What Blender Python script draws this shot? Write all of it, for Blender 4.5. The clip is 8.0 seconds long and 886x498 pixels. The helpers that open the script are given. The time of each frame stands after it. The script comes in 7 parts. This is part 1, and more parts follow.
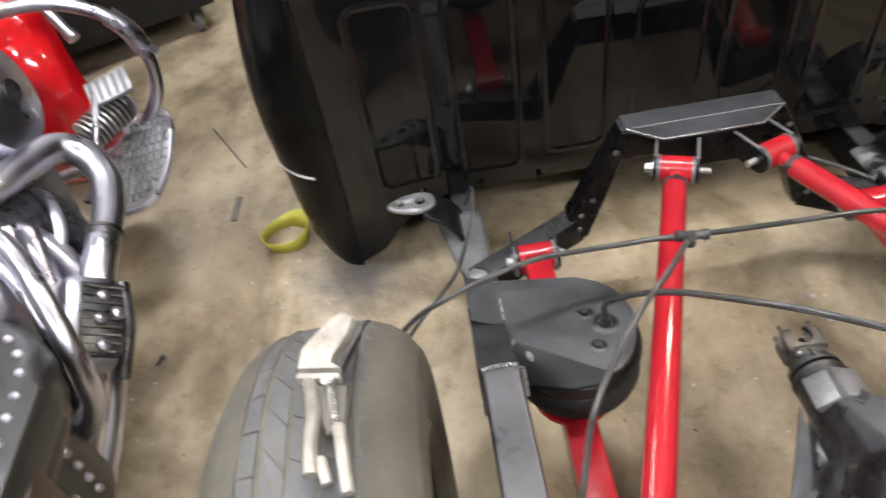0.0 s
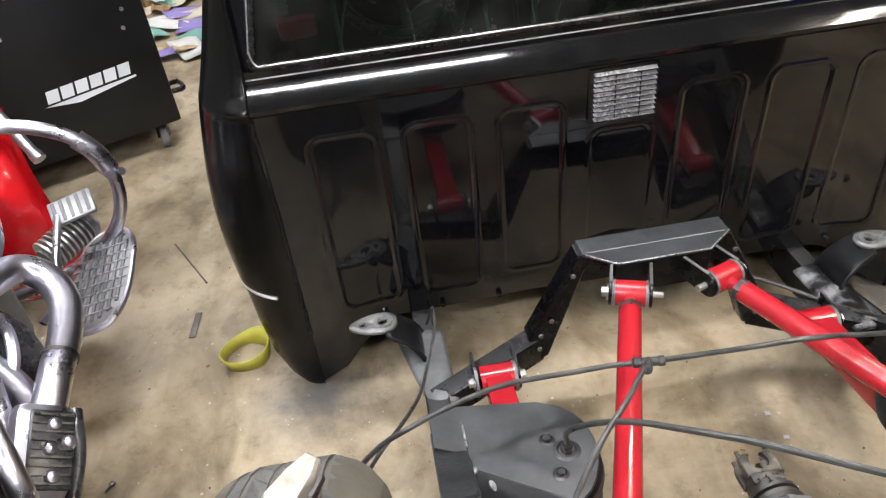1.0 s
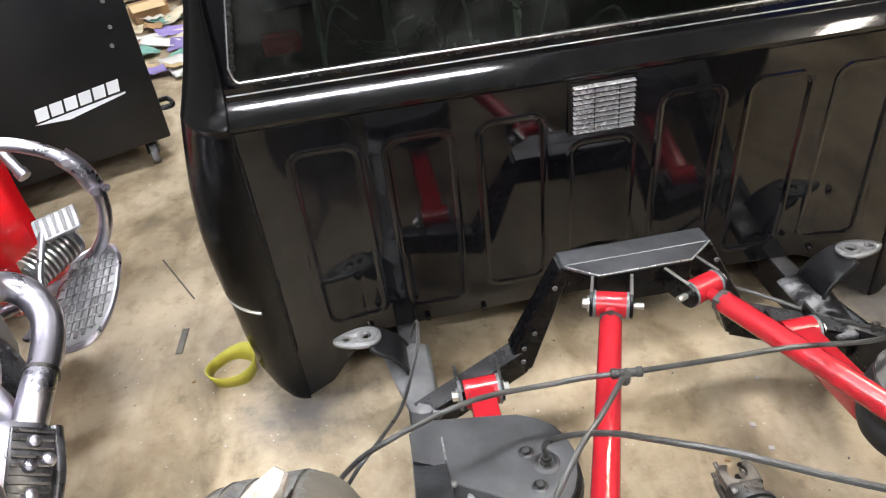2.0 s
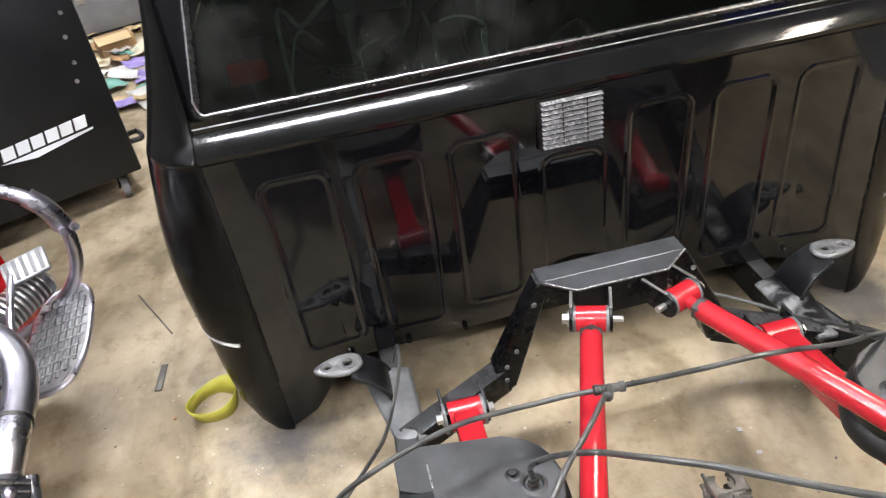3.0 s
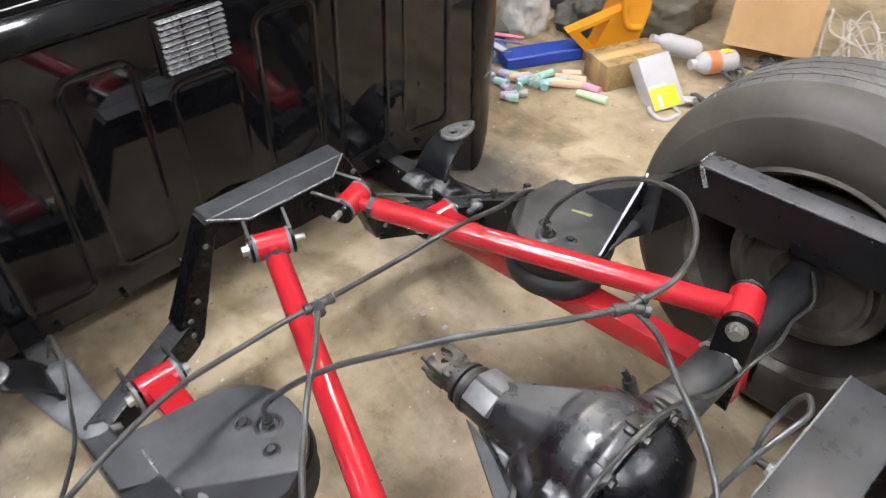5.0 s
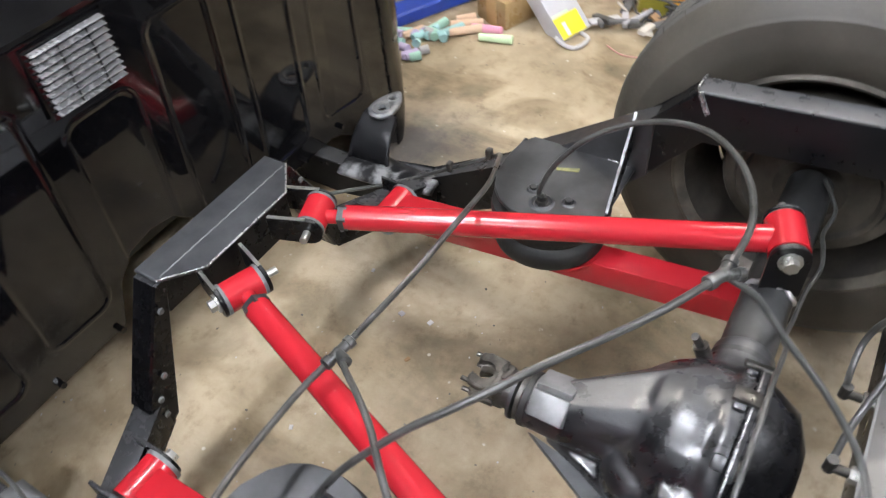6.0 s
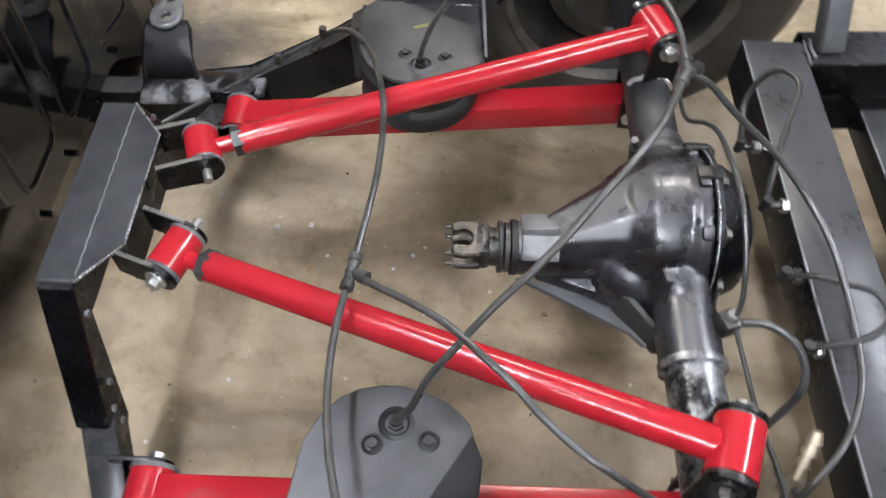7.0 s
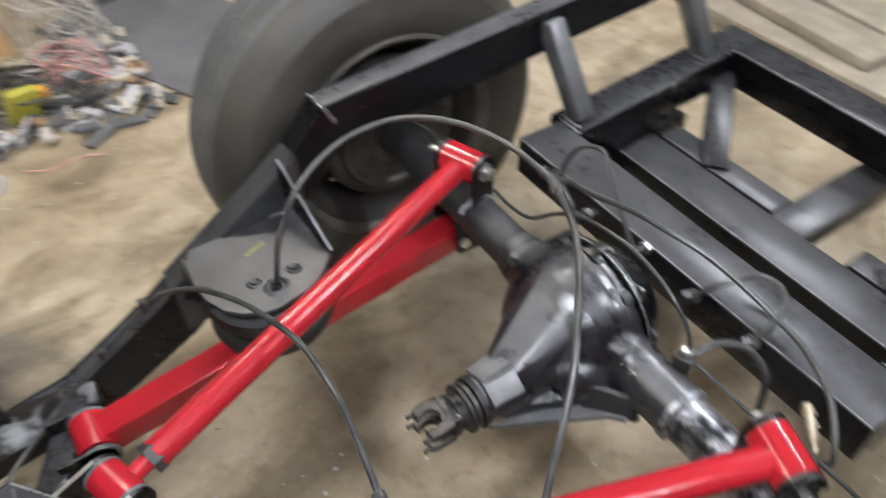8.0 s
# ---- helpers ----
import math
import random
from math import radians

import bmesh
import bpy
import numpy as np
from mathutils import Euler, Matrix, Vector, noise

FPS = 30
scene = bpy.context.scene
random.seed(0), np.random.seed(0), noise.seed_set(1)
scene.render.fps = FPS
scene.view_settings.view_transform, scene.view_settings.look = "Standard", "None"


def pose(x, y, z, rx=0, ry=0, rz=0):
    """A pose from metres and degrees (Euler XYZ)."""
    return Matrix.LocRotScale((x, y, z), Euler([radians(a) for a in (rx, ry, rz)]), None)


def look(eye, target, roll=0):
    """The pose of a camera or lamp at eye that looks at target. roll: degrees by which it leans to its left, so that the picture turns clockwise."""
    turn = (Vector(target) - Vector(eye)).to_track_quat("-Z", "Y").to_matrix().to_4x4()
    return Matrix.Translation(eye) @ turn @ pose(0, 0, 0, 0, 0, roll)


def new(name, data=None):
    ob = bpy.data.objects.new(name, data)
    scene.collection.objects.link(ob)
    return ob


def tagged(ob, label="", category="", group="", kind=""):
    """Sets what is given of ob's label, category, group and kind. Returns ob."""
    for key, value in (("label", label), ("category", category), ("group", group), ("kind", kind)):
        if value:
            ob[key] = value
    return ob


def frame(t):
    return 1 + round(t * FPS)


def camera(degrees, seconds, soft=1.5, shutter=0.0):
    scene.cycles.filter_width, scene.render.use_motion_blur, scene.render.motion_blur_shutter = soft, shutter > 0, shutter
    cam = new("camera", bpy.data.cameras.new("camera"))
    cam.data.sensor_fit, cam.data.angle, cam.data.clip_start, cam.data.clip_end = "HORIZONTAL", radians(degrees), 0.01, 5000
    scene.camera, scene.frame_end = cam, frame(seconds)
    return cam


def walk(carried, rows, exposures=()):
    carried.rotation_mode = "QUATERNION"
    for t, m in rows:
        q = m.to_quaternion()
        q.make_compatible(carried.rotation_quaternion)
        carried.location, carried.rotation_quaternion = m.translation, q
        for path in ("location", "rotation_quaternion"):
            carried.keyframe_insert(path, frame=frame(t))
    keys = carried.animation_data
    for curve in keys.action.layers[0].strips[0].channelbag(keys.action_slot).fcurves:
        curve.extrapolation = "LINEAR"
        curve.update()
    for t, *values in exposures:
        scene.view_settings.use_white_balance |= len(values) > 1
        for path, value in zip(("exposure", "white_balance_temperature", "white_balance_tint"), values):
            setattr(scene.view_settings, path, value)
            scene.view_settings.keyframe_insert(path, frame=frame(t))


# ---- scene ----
cam = camera(62.0, 8.0, soft=1.2, shutter=0.4)
PATH = [
    (0, (-0.478, -0.300, 1.221), (-0.515, 1.138, -0.169), -10.5),
    (0.2, (-0.473, -0.289, 1.238), (-0.600, 1.156, -0.139), -14.1),
    (0.5, (-0.477, -0.303, 1.249), (-0.437, 1.202, -0.067), -10.9),
    (0.7, (-0.465, -0.293, 1.254), (-0.374, 1.262, -0.001), -9.8),
    (1, (-0.477, -0.292, 1.264), (-0.360, 1.308, 0.069), -6.9),
    (1.5, (-0.463, -0.301, 1.260), (-0.339, 1.310, 0.081), -7.0),
    (3, (-0.433, -0.287, 1.265), (-0.249, 1.348, 0.128), -9.2),
    (3.2, (-0.429, -0.274, 1.256), (-0.180, 1.331, 0.089), -10.0),
    (3.5, (-0.409, -0.290, 1.211), (0.055, 1.203, -0.035), -5.6),
    (3.8, (-0.400, -0.306, 1.217), (0.243, 1.066, -0.088), -5.4),
    (4, (-0.397, -0.322, 1.219), (0.305, 0.999, -0.108), -3.9),
    (4.5, (-0.446, -0.308, 1.215), (0.345, 0.927, -0.145), -2.5),
    (4.7, (-0.483, -0.280, 1.219), (0.400, 0.896, -0.136), -1.2),
    (5.8, (-0.514, -0.029, 1.159), (0.637, 0.853, -0.218), -4.3),
    (6, (-0.496, 0.020, 1.156), (0.643, 0.819, -0.280), -5.6),
    (6.2, (-0.492, 0.110, 1.139), (0.690, 0.776, -0.331), -5.9),
    (6.4, (-0.489, 0.199, 1.139), (0.673, 0.681, -0.415), -3.9),
    (6.5, (-0.525, 0.266, 1.129), (0.676, 0.583, -0.438), 0.7),
    (6.7, (-0.540, 0.305, 1.134), (0.626, 0.427, -0.486), 4.5),
    (7, (-0.567, 0.328, 1.161), (0.527, 0.327, -0.514), 2.2),
    (7.2, (-0.564, 0.317, 1.194), (0.464, 0.375, -0.520), -7.7),
    (7.4, (-0.548, 0.311, 1.191), (0.602, 0.303, -0.445), -9.5),
    (7.5, (-0.558, 0.341, 1.175), (0.721, 0.207, -0.357), -6.7),
    (7.8, (-0.505, 0.445, 1.182), (0.844, -0.020, -0.219), -5.7),
    (8, (-0.460, 0.550, 1.184), (0.720, -0.195, -0.249), -1.4),
]
walk(cam, [(t, look(eye, target, roll)) for t, eye, target, roll in PATH],
     exposures=((0, 0.12, 6600, 10), (0.5, 0.11, 6600, 10), (1.0, 0.31, 6550, 10), (3.0, 0.58, 6500, 10), (3.6, 0.53, 6500, 10), (4.5, 0.36, 6450, 10), (6.0, 0.25, 6250, 10), (6.5, 0.16, 6200, 10), (7.0, -0.01, 6150, 10), (7.5, 0.02, 6250, 10), (8.0, -0.10, 6200, 10)))

# ---- light ----
world = bpy.data.worlds.new("world")
scene.world = world
world.use_nodes = True
world.node_tree.nodes["Background"].inputs[0].default_value = (0.6, 0.7, 0.9, 1)
world.node_tree.nodes["Background"].inputs[1].default_value = 0.05
scene.view_settings.exposure = 0.0
LAMP = 160.0


# ---- materials ----
def node(nt, kind, **sets):
    n = nt.nodes.new(kind)
    for key, value in sets.items():
        n.inputs[key].default_value = value
    return n


def ramp(nt, fac, stops):
    r = nt.nodes.new("ShaderNodeValToRGB")
    while len(r.color_ramp.elements) < len(stops):
        r.color_ramp.elements.new(0.5)
    for e, (at, col) in zip(r.color_ramp.elements, stops):
        e.position, e.color = at, (*col, 1) if len(col) == 3 else col
    nt.links.new(fac, r.inputs[0])
    return r.outputs[0]


def grey(v):
    return (v, v, v)


def surface(name, col, col2, rough=0.5, rough2=None, metal=0.0, fine=60.0, broad=6.0, bump=0.1, depth=0.002, coat=0.0,
            spread=(0.35, 0.7), random_hue=0.0, specular=0.5, dust_sheen=0.0):
    """A painted, metal or mineral surface: two tones at a broad scale, fine grain in gloss and relief."""
    m = bpy.data.materials.new(name)
    m.use_nodes = True
    nt = m.node_tree
    b = nt.nodes["Principled BSDF"]
    co = nt.nodes.new("ShaderNodeTexCoord").outputs["Object"]
    big = node(nt, "ShaderNodeTexNoise", Scale=broad, Detail=6.0, Roughness=0.62)
    small = node(nt, "ShaderNodeTexNoise", Scale=fine, Detail=4.0, Roughness=0.6)
    for n in (big, small):
        nt.links.new(co, n.inputs["Vector"])
    col_out = ramp(nt, big.outputs["Fac"], [(spread[0], col), (spread[1], col2)])
    if random_hue:
        info = nt.nodes.new("ShaderNodeObjectInfo")
        hsv = nt.nodes.new("ShaderNodeHueSaturation")
        rng = nt.nodes.new("ShaderNodeMapRange")
        rng.inputs["To Min"].default_value, rng.inputs["To Max"].default_value = 1 - random_hue, 1 + random_hue
        nt.links.new(info.outputs["Random"], rng.inputs["Value"])
        nt.links.new(rng.outputs[0], hsv.inputs["Value"])
        nt.links.new(col_out, hsv.inputs["Color"])
        col_out = hsv.outputs[0]
    if dust_sheen:
        # level faces mixed paler: settled dust plus overhead sheen put into the colour
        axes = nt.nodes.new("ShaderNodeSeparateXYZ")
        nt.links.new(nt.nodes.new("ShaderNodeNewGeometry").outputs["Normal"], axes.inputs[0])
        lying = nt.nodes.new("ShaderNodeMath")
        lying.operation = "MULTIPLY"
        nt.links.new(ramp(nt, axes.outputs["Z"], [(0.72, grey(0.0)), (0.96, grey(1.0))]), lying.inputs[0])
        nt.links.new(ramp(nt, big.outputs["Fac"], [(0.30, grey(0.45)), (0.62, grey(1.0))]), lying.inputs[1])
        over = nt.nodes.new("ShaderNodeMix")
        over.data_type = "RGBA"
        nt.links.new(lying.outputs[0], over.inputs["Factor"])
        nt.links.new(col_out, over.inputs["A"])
        over.inputs["B"].default_value = (dust_sheen, dust_sheen, dust_sheen * 1.05, 1)
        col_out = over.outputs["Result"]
    nt.links.new(col_out, b.inputs["Base Color"])
    mix = nt.nodes.new("ShaderNodeMath")
    mix.operation = "MULTIPLY"
    nt.links.new(big.outputs["Fac"], mix.inputs[0])
    nt.links.new(small.outputs["Fac"], mix.inputs[1])
    r2 = rough if rough2 is None else rough2
    nt.links.new(ramp(nt, mix.outputs[0], [(0.12, grey(rough)), (0.42, grey(r2))]), b.inputs["Roughness"])
    b.inputs["Metallic"].default_value = metal
    b.inputs["Specular IOR Level"].default_value = specular
    b.inputs["Coat Weight"].default_value = coat
    b.inputs["Coat Roughness"].default_value = 0.04
    if bump:
        bp = node(nt, "ShaderNodeBump", Strength=bump, Distance=depth)
        nt.links.new(small.outputs["Fac"], bp.inputs["Height"])
        nt.links.new(bp.outputs[0], b.inputs["Normal"])
    return m


def concrete():
    m = bpy.data.materials.new("worn_concrete")
    m.use_nodes = True
    nt = m.node_tree
    b = nt.nodes["Principled BSDF"]
    co = nt.nodes.new("ShaderNodeTexCoord").outputs["Object"]
    a = node(nt, "ShaderNodeTexNoise", Scale=1.3, Detail=8.0, Roughness=0.6)
    s = node(nt, "ShaderNodeTexNoise", Scale=4.6, Detail=10.0, Roughness=0.62, Distortion=0.12)
    g = node(nt, "ShaderNodeTexNoise", Scale=150.0, Detail=3.0)
    p = node(nt, "ShaderNodeTexVoronoi", Scale=38.0)
    for n in (a, s, g, p):
        nt.links.new(co, n.inputs["Vector"])
    base = ramp(nt, a.outputs["Fac"], [(0.3, (0.345, 0.274, 0.182)), (0.50, (0.47, 0.388, 0.273)), (0.70, (0.585, 0.50, 0.375))])
    stain = ramp(nt, s.outputs["Fac"], [(0.30, (0.20, 0.18, 0.15)), (0.41, (0.48, 0.45, 0.40)), (0.49, (0.82, 0.80, 0.77)), (0.62, grey(1.0))])
    mul = nt.nodes.new("ShaderNodeMix")
    mul.data_type, mul.blend_type = "RGBA", "MULTIPLY"
    mul.inputs["Factor"].default_value = 0.50
    nt.links.new(base, mul.inputs["A"])
    nt.links.new(stain, mul.inputs["B"])
    pits = ramp(nt, p.outputs["Distance"], [(0.05, grey(0.55)), (0.12, grey(1.0))])
    mul2 = nt.nodes.new("ShaderNodeMix")
    mul2.data_type, mul2.blend_type = "RGBA", "MULTIPLY"
    gate = ramp(nt, s.outputs["Fac"], [(0.5, grey(0.0)), (0.6, grey(0.5))])
    nt.links.new(gate, mul2.inputs["Factor"])
    nt.links.new(mul.outputs["Result"], mul2.inputs["A"])
    nt.links.new(pits, mul2.inputs["B"])
    # finer brown mottling, and near-black patches at the cab corners
    fm = node(nt, "ShaderNodeTexNoise", Scale=17.0, Detail=8.0, Roughness=0.7)
    nt.links.new(co, fm.inputs["Vector"])
    mul3 = nt.nodes.new("ShaderNodeMix")
    mul3.data_type, mul3.blend_type = "RGBA", "MULTIPLY"
    mul3.inputs["Factor"].default_value = 0.78
    nt.links.new(mul2.outputs["Result"], mul3.inputs["A"])
    nt.links.new(ramp(nt, fm.outputs["Fac"], [(0.30, (0.50, 0.46, 0.40)), (0.46, (0.92, 0.91, 0.88)), (0.62, (1.0, 1.0, 1.0))]), mul3.inputs["B"])
    last = mul3.outputs["Result"]
    # brown oil marks drawn out along the bay, and pale chips of plaster trodden in
    stretch = node(nt, "ShaderNodeMapping")
    stretch.inputs["Scale"].default_value = (1.0, 0.55, 1.0)
    nt.links.new(co, stretch.inputs["Vector"])
    oil = node(nt, "ShaderNodeTexNoise", Scale=5.5, Detail=5.0, Roughness=0.55, Distortion=0.5)
    nt.links.new(stretch.outputs[0], oil.inputs["Vector"])
    mo = nt.nodes.new("ShaderNodeMix")
    mo.data_type, mo.blend_type = "RGBA", "MULTIPLY"
    mo.inputs["Factor"].default_value = 0.72
    nt.links.new(last, mo.inputs["A"])
    nt.links.new(ramp(nt, oil.outputs["Fac"], [(0.35, (0.30, 0.27, 0.22)), (0.45, (0.69, 0.66, 0.60)), (0.53, (1.0, 1.0, 1.0))]), mo.inputs["B"])
    chip = node(nt, "ShaderNodeTexVoronoi", Scale=26.0, Randomness=1.0)
    nt.links.new(co, chip.inputs["Vector"])
    thin = nt.nodes.new("ShaderNodeMath")
    thin.operation = "MULTIPLY"
    nt.links.new(ramp(nt, chip.outputs["Distance"], [(0.07, grey(1.0)), (0.12, grey(0.0))]), thin.inputs[0])
    nt.links.new(ramp(nt, fm.outputs["Fac"], [(0.52, grey(0.0)), (0.58, grey(0.8))]), thin.inputs[1])
    mc = nt.nodes.new("ShaderNodeMix")
    mc.data_type = "RGBA"
    nt.links.new(thin.outputs[0], mc.inputs["Factor"])
    nt.links.new(mo.outputs["Result"], mc.inputs["A"])
    mc.inputs["B"].default_value = (0.66, 0.62, 0.55, 1)
    last = mc.outputs["Result"]
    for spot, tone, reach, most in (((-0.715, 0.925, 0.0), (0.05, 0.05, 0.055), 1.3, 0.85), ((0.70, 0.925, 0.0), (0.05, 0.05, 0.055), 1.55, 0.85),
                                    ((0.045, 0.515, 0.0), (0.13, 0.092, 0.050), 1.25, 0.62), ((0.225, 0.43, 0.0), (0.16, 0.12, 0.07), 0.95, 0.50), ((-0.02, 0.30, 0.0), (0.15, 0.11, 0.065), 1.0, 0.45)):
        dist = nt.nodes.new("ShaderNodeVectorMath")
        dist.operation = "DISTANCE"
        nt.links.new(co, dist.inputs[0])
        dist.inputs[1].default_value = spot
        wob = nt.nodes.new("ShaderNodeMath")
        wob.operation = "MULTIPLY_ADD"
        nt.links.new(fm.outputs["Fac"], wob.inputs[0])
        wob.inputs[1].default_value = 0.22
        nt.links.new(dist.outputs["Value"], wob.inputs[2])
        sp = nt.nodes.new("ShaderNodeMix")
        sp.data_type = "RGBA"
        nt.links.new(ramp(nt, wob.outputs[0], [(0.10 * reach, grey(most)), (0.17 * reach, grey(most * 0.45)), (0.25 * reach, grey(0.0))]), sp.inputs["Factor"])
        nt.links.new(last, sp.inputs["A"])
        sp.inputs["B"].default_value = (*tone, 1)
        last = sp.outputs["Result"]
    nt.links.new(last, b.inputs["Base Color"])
    nt.links.new(ramp(nt, s.outputs["Fac"], [(0.3, grey(0.42)), (0.6, grey(0.72))]), b.inputs["Roughness"])
    bp = node(nt, "ShaderNodeBump", Strength=0.25, Distance=0.002)
    nt.links.new(g.outputs["Fac"], bp.inputs["Height"])
    nt.links.new(bp.outputs[0], b.inputs["Normal"])
    return m


def glass(name, tint):
    m = bpy.data.materials.new(name)
    m.use_nodes = True
    nt = m.node_tree
    nt.nodes.remove(nt.nodes["Principled BSDF"])
    tr = node(nt, "ShaderNodeBsdfTransparent", Color=(*tint, 1))
    gl = node(nt, "ShaderNodeBsdfGlossy", Color=(1, 1, 1, 1), Roughness=0.02)
    fr = node(nt, "ShaderNodeFresnel", IOR=1.5)
    mx = nt.nodes.new("ShaderNodeMixShader")
    nt.links.new(fr.outputs[0], mx.inputs[0])
    nt.links.new(tr.outputs[0], mx.inputs[1])
    nt.links.new(gl.outputs[0], mx.inputs[2])
    # specks and smears of dust on the pane
    co = nt.nodes.new("ShaderNodeTexCoord").outputs["Object"]
    vo = node(nt, "ShaderNodeTexVoronoi", Scale=70.0)
    no = node(nt, "ShaderNodeTexNoise", Scale=7.0, Detail=7.0)
    for n in (vo, no):
        nt.links.new(co, n.inputs["Vector"])
    speck = ramp(nt, vo.outputs["Distance"], [(0.05, grey(0.35)), (0.09, grey(0.0))])
    smear = ramp(nt, no.outputs["Fac"], [(0.5, grey(0.0)), (0.75, grey(0.04))])
    add = nt.nodes.new("ShaderNodeMath")
    add.operation = "MULTIPLY_ADD"
    nt.links.new(speck, add.inputs[0])
    nt.links.new(ramp(nt, no.outputs["Fac"], [(0.45, grey(0.0)), (0.6, grey(1.0))]), add.inputs[1])
    nt.links.new(smear, add.inputs[2])
    df = node(nt, "ShaderNodeBsdfDiffuse", Color=(0.5, 0.5, 0.48, 1))
    m2 = nt.nodes.new("ShaderNodeMixShader")
    nt.links.new(add.outputs[0], m2.inputs[0])
    nt.links.new(mx.outputs[0], m2.inputs[1])
    nt.links.new(df.outputs[0], m2.inputs[2])
    nt.links.new(m2.outputs[0], nt.nodes["Material Output"].inputs[0])
    return m


def glow(name, col, strength):
    m = bpy.data.materials.new(name)
    m.use_nodes = True
    b = m.node_tree.nodes["Principled BSDF"]
    b.inputs["Base Color"].default_value = (0.8, 0.8, 0.8, 1)
    b.inputs["Emission Color"].default_value = (*col, 1)
    b.inputs["Emission Strength"].default_value = strength
    return m


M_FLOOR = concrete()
M_WALL = surface("painted_block", (0.07, 0.067, 0.06), (0.045, 0.044, 0.04), 0.7, 0.8, bump=0.2)
M_WALL_PALE = surface("pale_painted_block", (0.16, 0.155, 0.145), (0.11, 0.108, 0.10), 0.6, 0.75, bump=0.2)
M_CEIL = surface("ceiling_board", (0.22, 0.216, 0.206), (0.15, 0.147, 0.14), 0.8, 0.9)
M_BLACK = surface("gloss_black_paint", (0.0024, 0.0024, 0.003), (0.0075, 0.0076, 0.0090), 0.03, 0.10, fine=25, broad=2.6, bump=0.012, specular=0.44, spread=(0.42, 0.72))
M_CORNER = surface("polished_black_corner", (0.0025, 0.0025, 0.0028), (0.0036, 0.0036, 0.0036), 0.20, 0.22, fine=60, broad=4, bump=0.006, specular=0.23)
M_LEDGE = surface("grainy_black_ledge", (0.003, 0.003, 0.0035), (0.007, 0.007, 0.0075), 0.04, 0.13, fine=240, broad=30, bump=0.06, depth=0.0006, specular=0.34)
M_SEAM = surface("rough_seam_sealer", (0.003, 0.003, 0.003), (0.006, 0.006, 0.006), 0.08, 0.25, fine=160, bump=1.0, depth=0.006, specular=0.4)
M_FRAME = surface("satin_black_frame_paint", (0.0025, 0.0025, 0.003), (0.005, 0.005, 0.006), 0.22, 0.36, fine=60, broad=5, bump=0.03, depth=0.001, specular=0.27, dust_sheen=0.040)
M_PLATE = surface("dusty_black_plate", (0.012, 0.0125, 0.014), (0.048, 0.049, 0.053), 0.28, 0.50, fine=90, broad=16, bump=0.14, depth=0.001, specular=0.75)
M_RAIL = surface("dusty_sheen_rail_paint", (0.003, 0.0032, 0.004), (0.007, 0.0075, 0.009), 0.24, 0.40, fine=70, broad=9, bump=0.04, depth=0.001, specular=0.32, dust_sheen=0.085)
M_TRAY = surface("dusty_sheen_tray_paint", (0.003, 0.003, 0.004), (0.010, 0.010, 0.010), 0.24, 0.46, fine=200, broad=14, bump=0.05, depth=0.001, specular=0.35, dust_sheen=0.065)
M_BRACE = surface("brushed_grey_brace", (0.10, 0.102, 0.106), (0.26, 0.262, 0.27), 0.28, 0.42, metal=0.5, fine=60, broad=8, bump=0.03, depth=0.001, specular=0.8)
M_STEEL = surface("scuffed_steel_plate", (0.006, 0.0063, 0.007), (0.013, 0.0133, 0.015), 0.24, 0.40, metal=0.1, fine=60, broad=11, bump=0.03, depth=0.001, specular=0.40, dust_sheen=0.070)
M_MOUNT = surface("bare_scuffed_mount_steel", (0.13, 0.131, 0.134), (0.27, 0.272, 0.278), 0.34, 0.50, metal=0.35, fine=60, broad=26, bump=0.05, depth=0.001)
M_PRIMER = surface("grey_primer", (0.085, 0.087, 0.091), (0.18, 0.182, 0.187), 0.35, 0.6, fine=80, broad=12)
M_WELD = surface("bare_weld_bead", (0.30, 0.30, 0.305), (0.70, 0.70, 0.70), 0.22, 0.40, metal=0.8, fine=300, bump=0.8, depth=0.002)
M_RED = surface("gloss_red_paint", (0.405, 0.014, 0.023), (0.425, 0.017, 0.026), 0.20, 0.25, fine=40, broad=3, bump=0.015, coat=0.3)
M_ZINC = surface("zinc_plated_steel", (0.55, 0.55, 0.53), (0.72, 0.71, 0.68), 0.25, 0.4, metal=0.9, fine=150)
M_DARKSTEEL = surface("dark_oily_steel", (0.028, 0.027, 0.026), (0.12, 0.113, 0.105), 0.25, 0.5, metal=0.65, fine=120, broad=30, bump=0.25)
M_CAST = surface("painted_cast_iron", (0.007, 0.0073, 0.009), (0.034, 0.0347, 0.039), 0.20, 0.50, metal=0.12, fine=46, broad=15, bump=0.24, depth=0.003, specular=0.85, spread=(0.38, 0.66), dust_sheen=0.10)
M_CASTMETAL = surface("rubbed_cast_iron", (0.035, 0.036, 0.039), (0.50, 0.505, 0.53), 0.26, 0.42, metal=0.7, fine=90, broad=30, bump=0.18, depth=0.001, spread=(0.42, 0.66))
M_SEAL = surface("shiny_rubber_seal", (0.008, 0.008, 0.008), (0.02, 0.02, 0.02), 0.2, 0.35, fine=120)
M_MARK = surface("faint_yellow_mark", (0.10, 0.10, 0.06), (0.26, 0.25, 0.08), 0.6, 0.8, broad=60)
M_BRIDGE = surface("oily_black_steel", (0.040, 0.041, 0.045), (0.086, 0.088, 0.095), 0.30, 0.34, metal=0.35, fine=45, broad=14, bump=0.03, depth=0.001, specular=0.8)
M_FOOT = surface("scraped_black_foot", (0.008, 0.008, 0.009), (0.22, 0.222, 0.226), 0.3, 0.5, fine=80, broad=17, bump=0.06, spread=(0.45, 0.60))
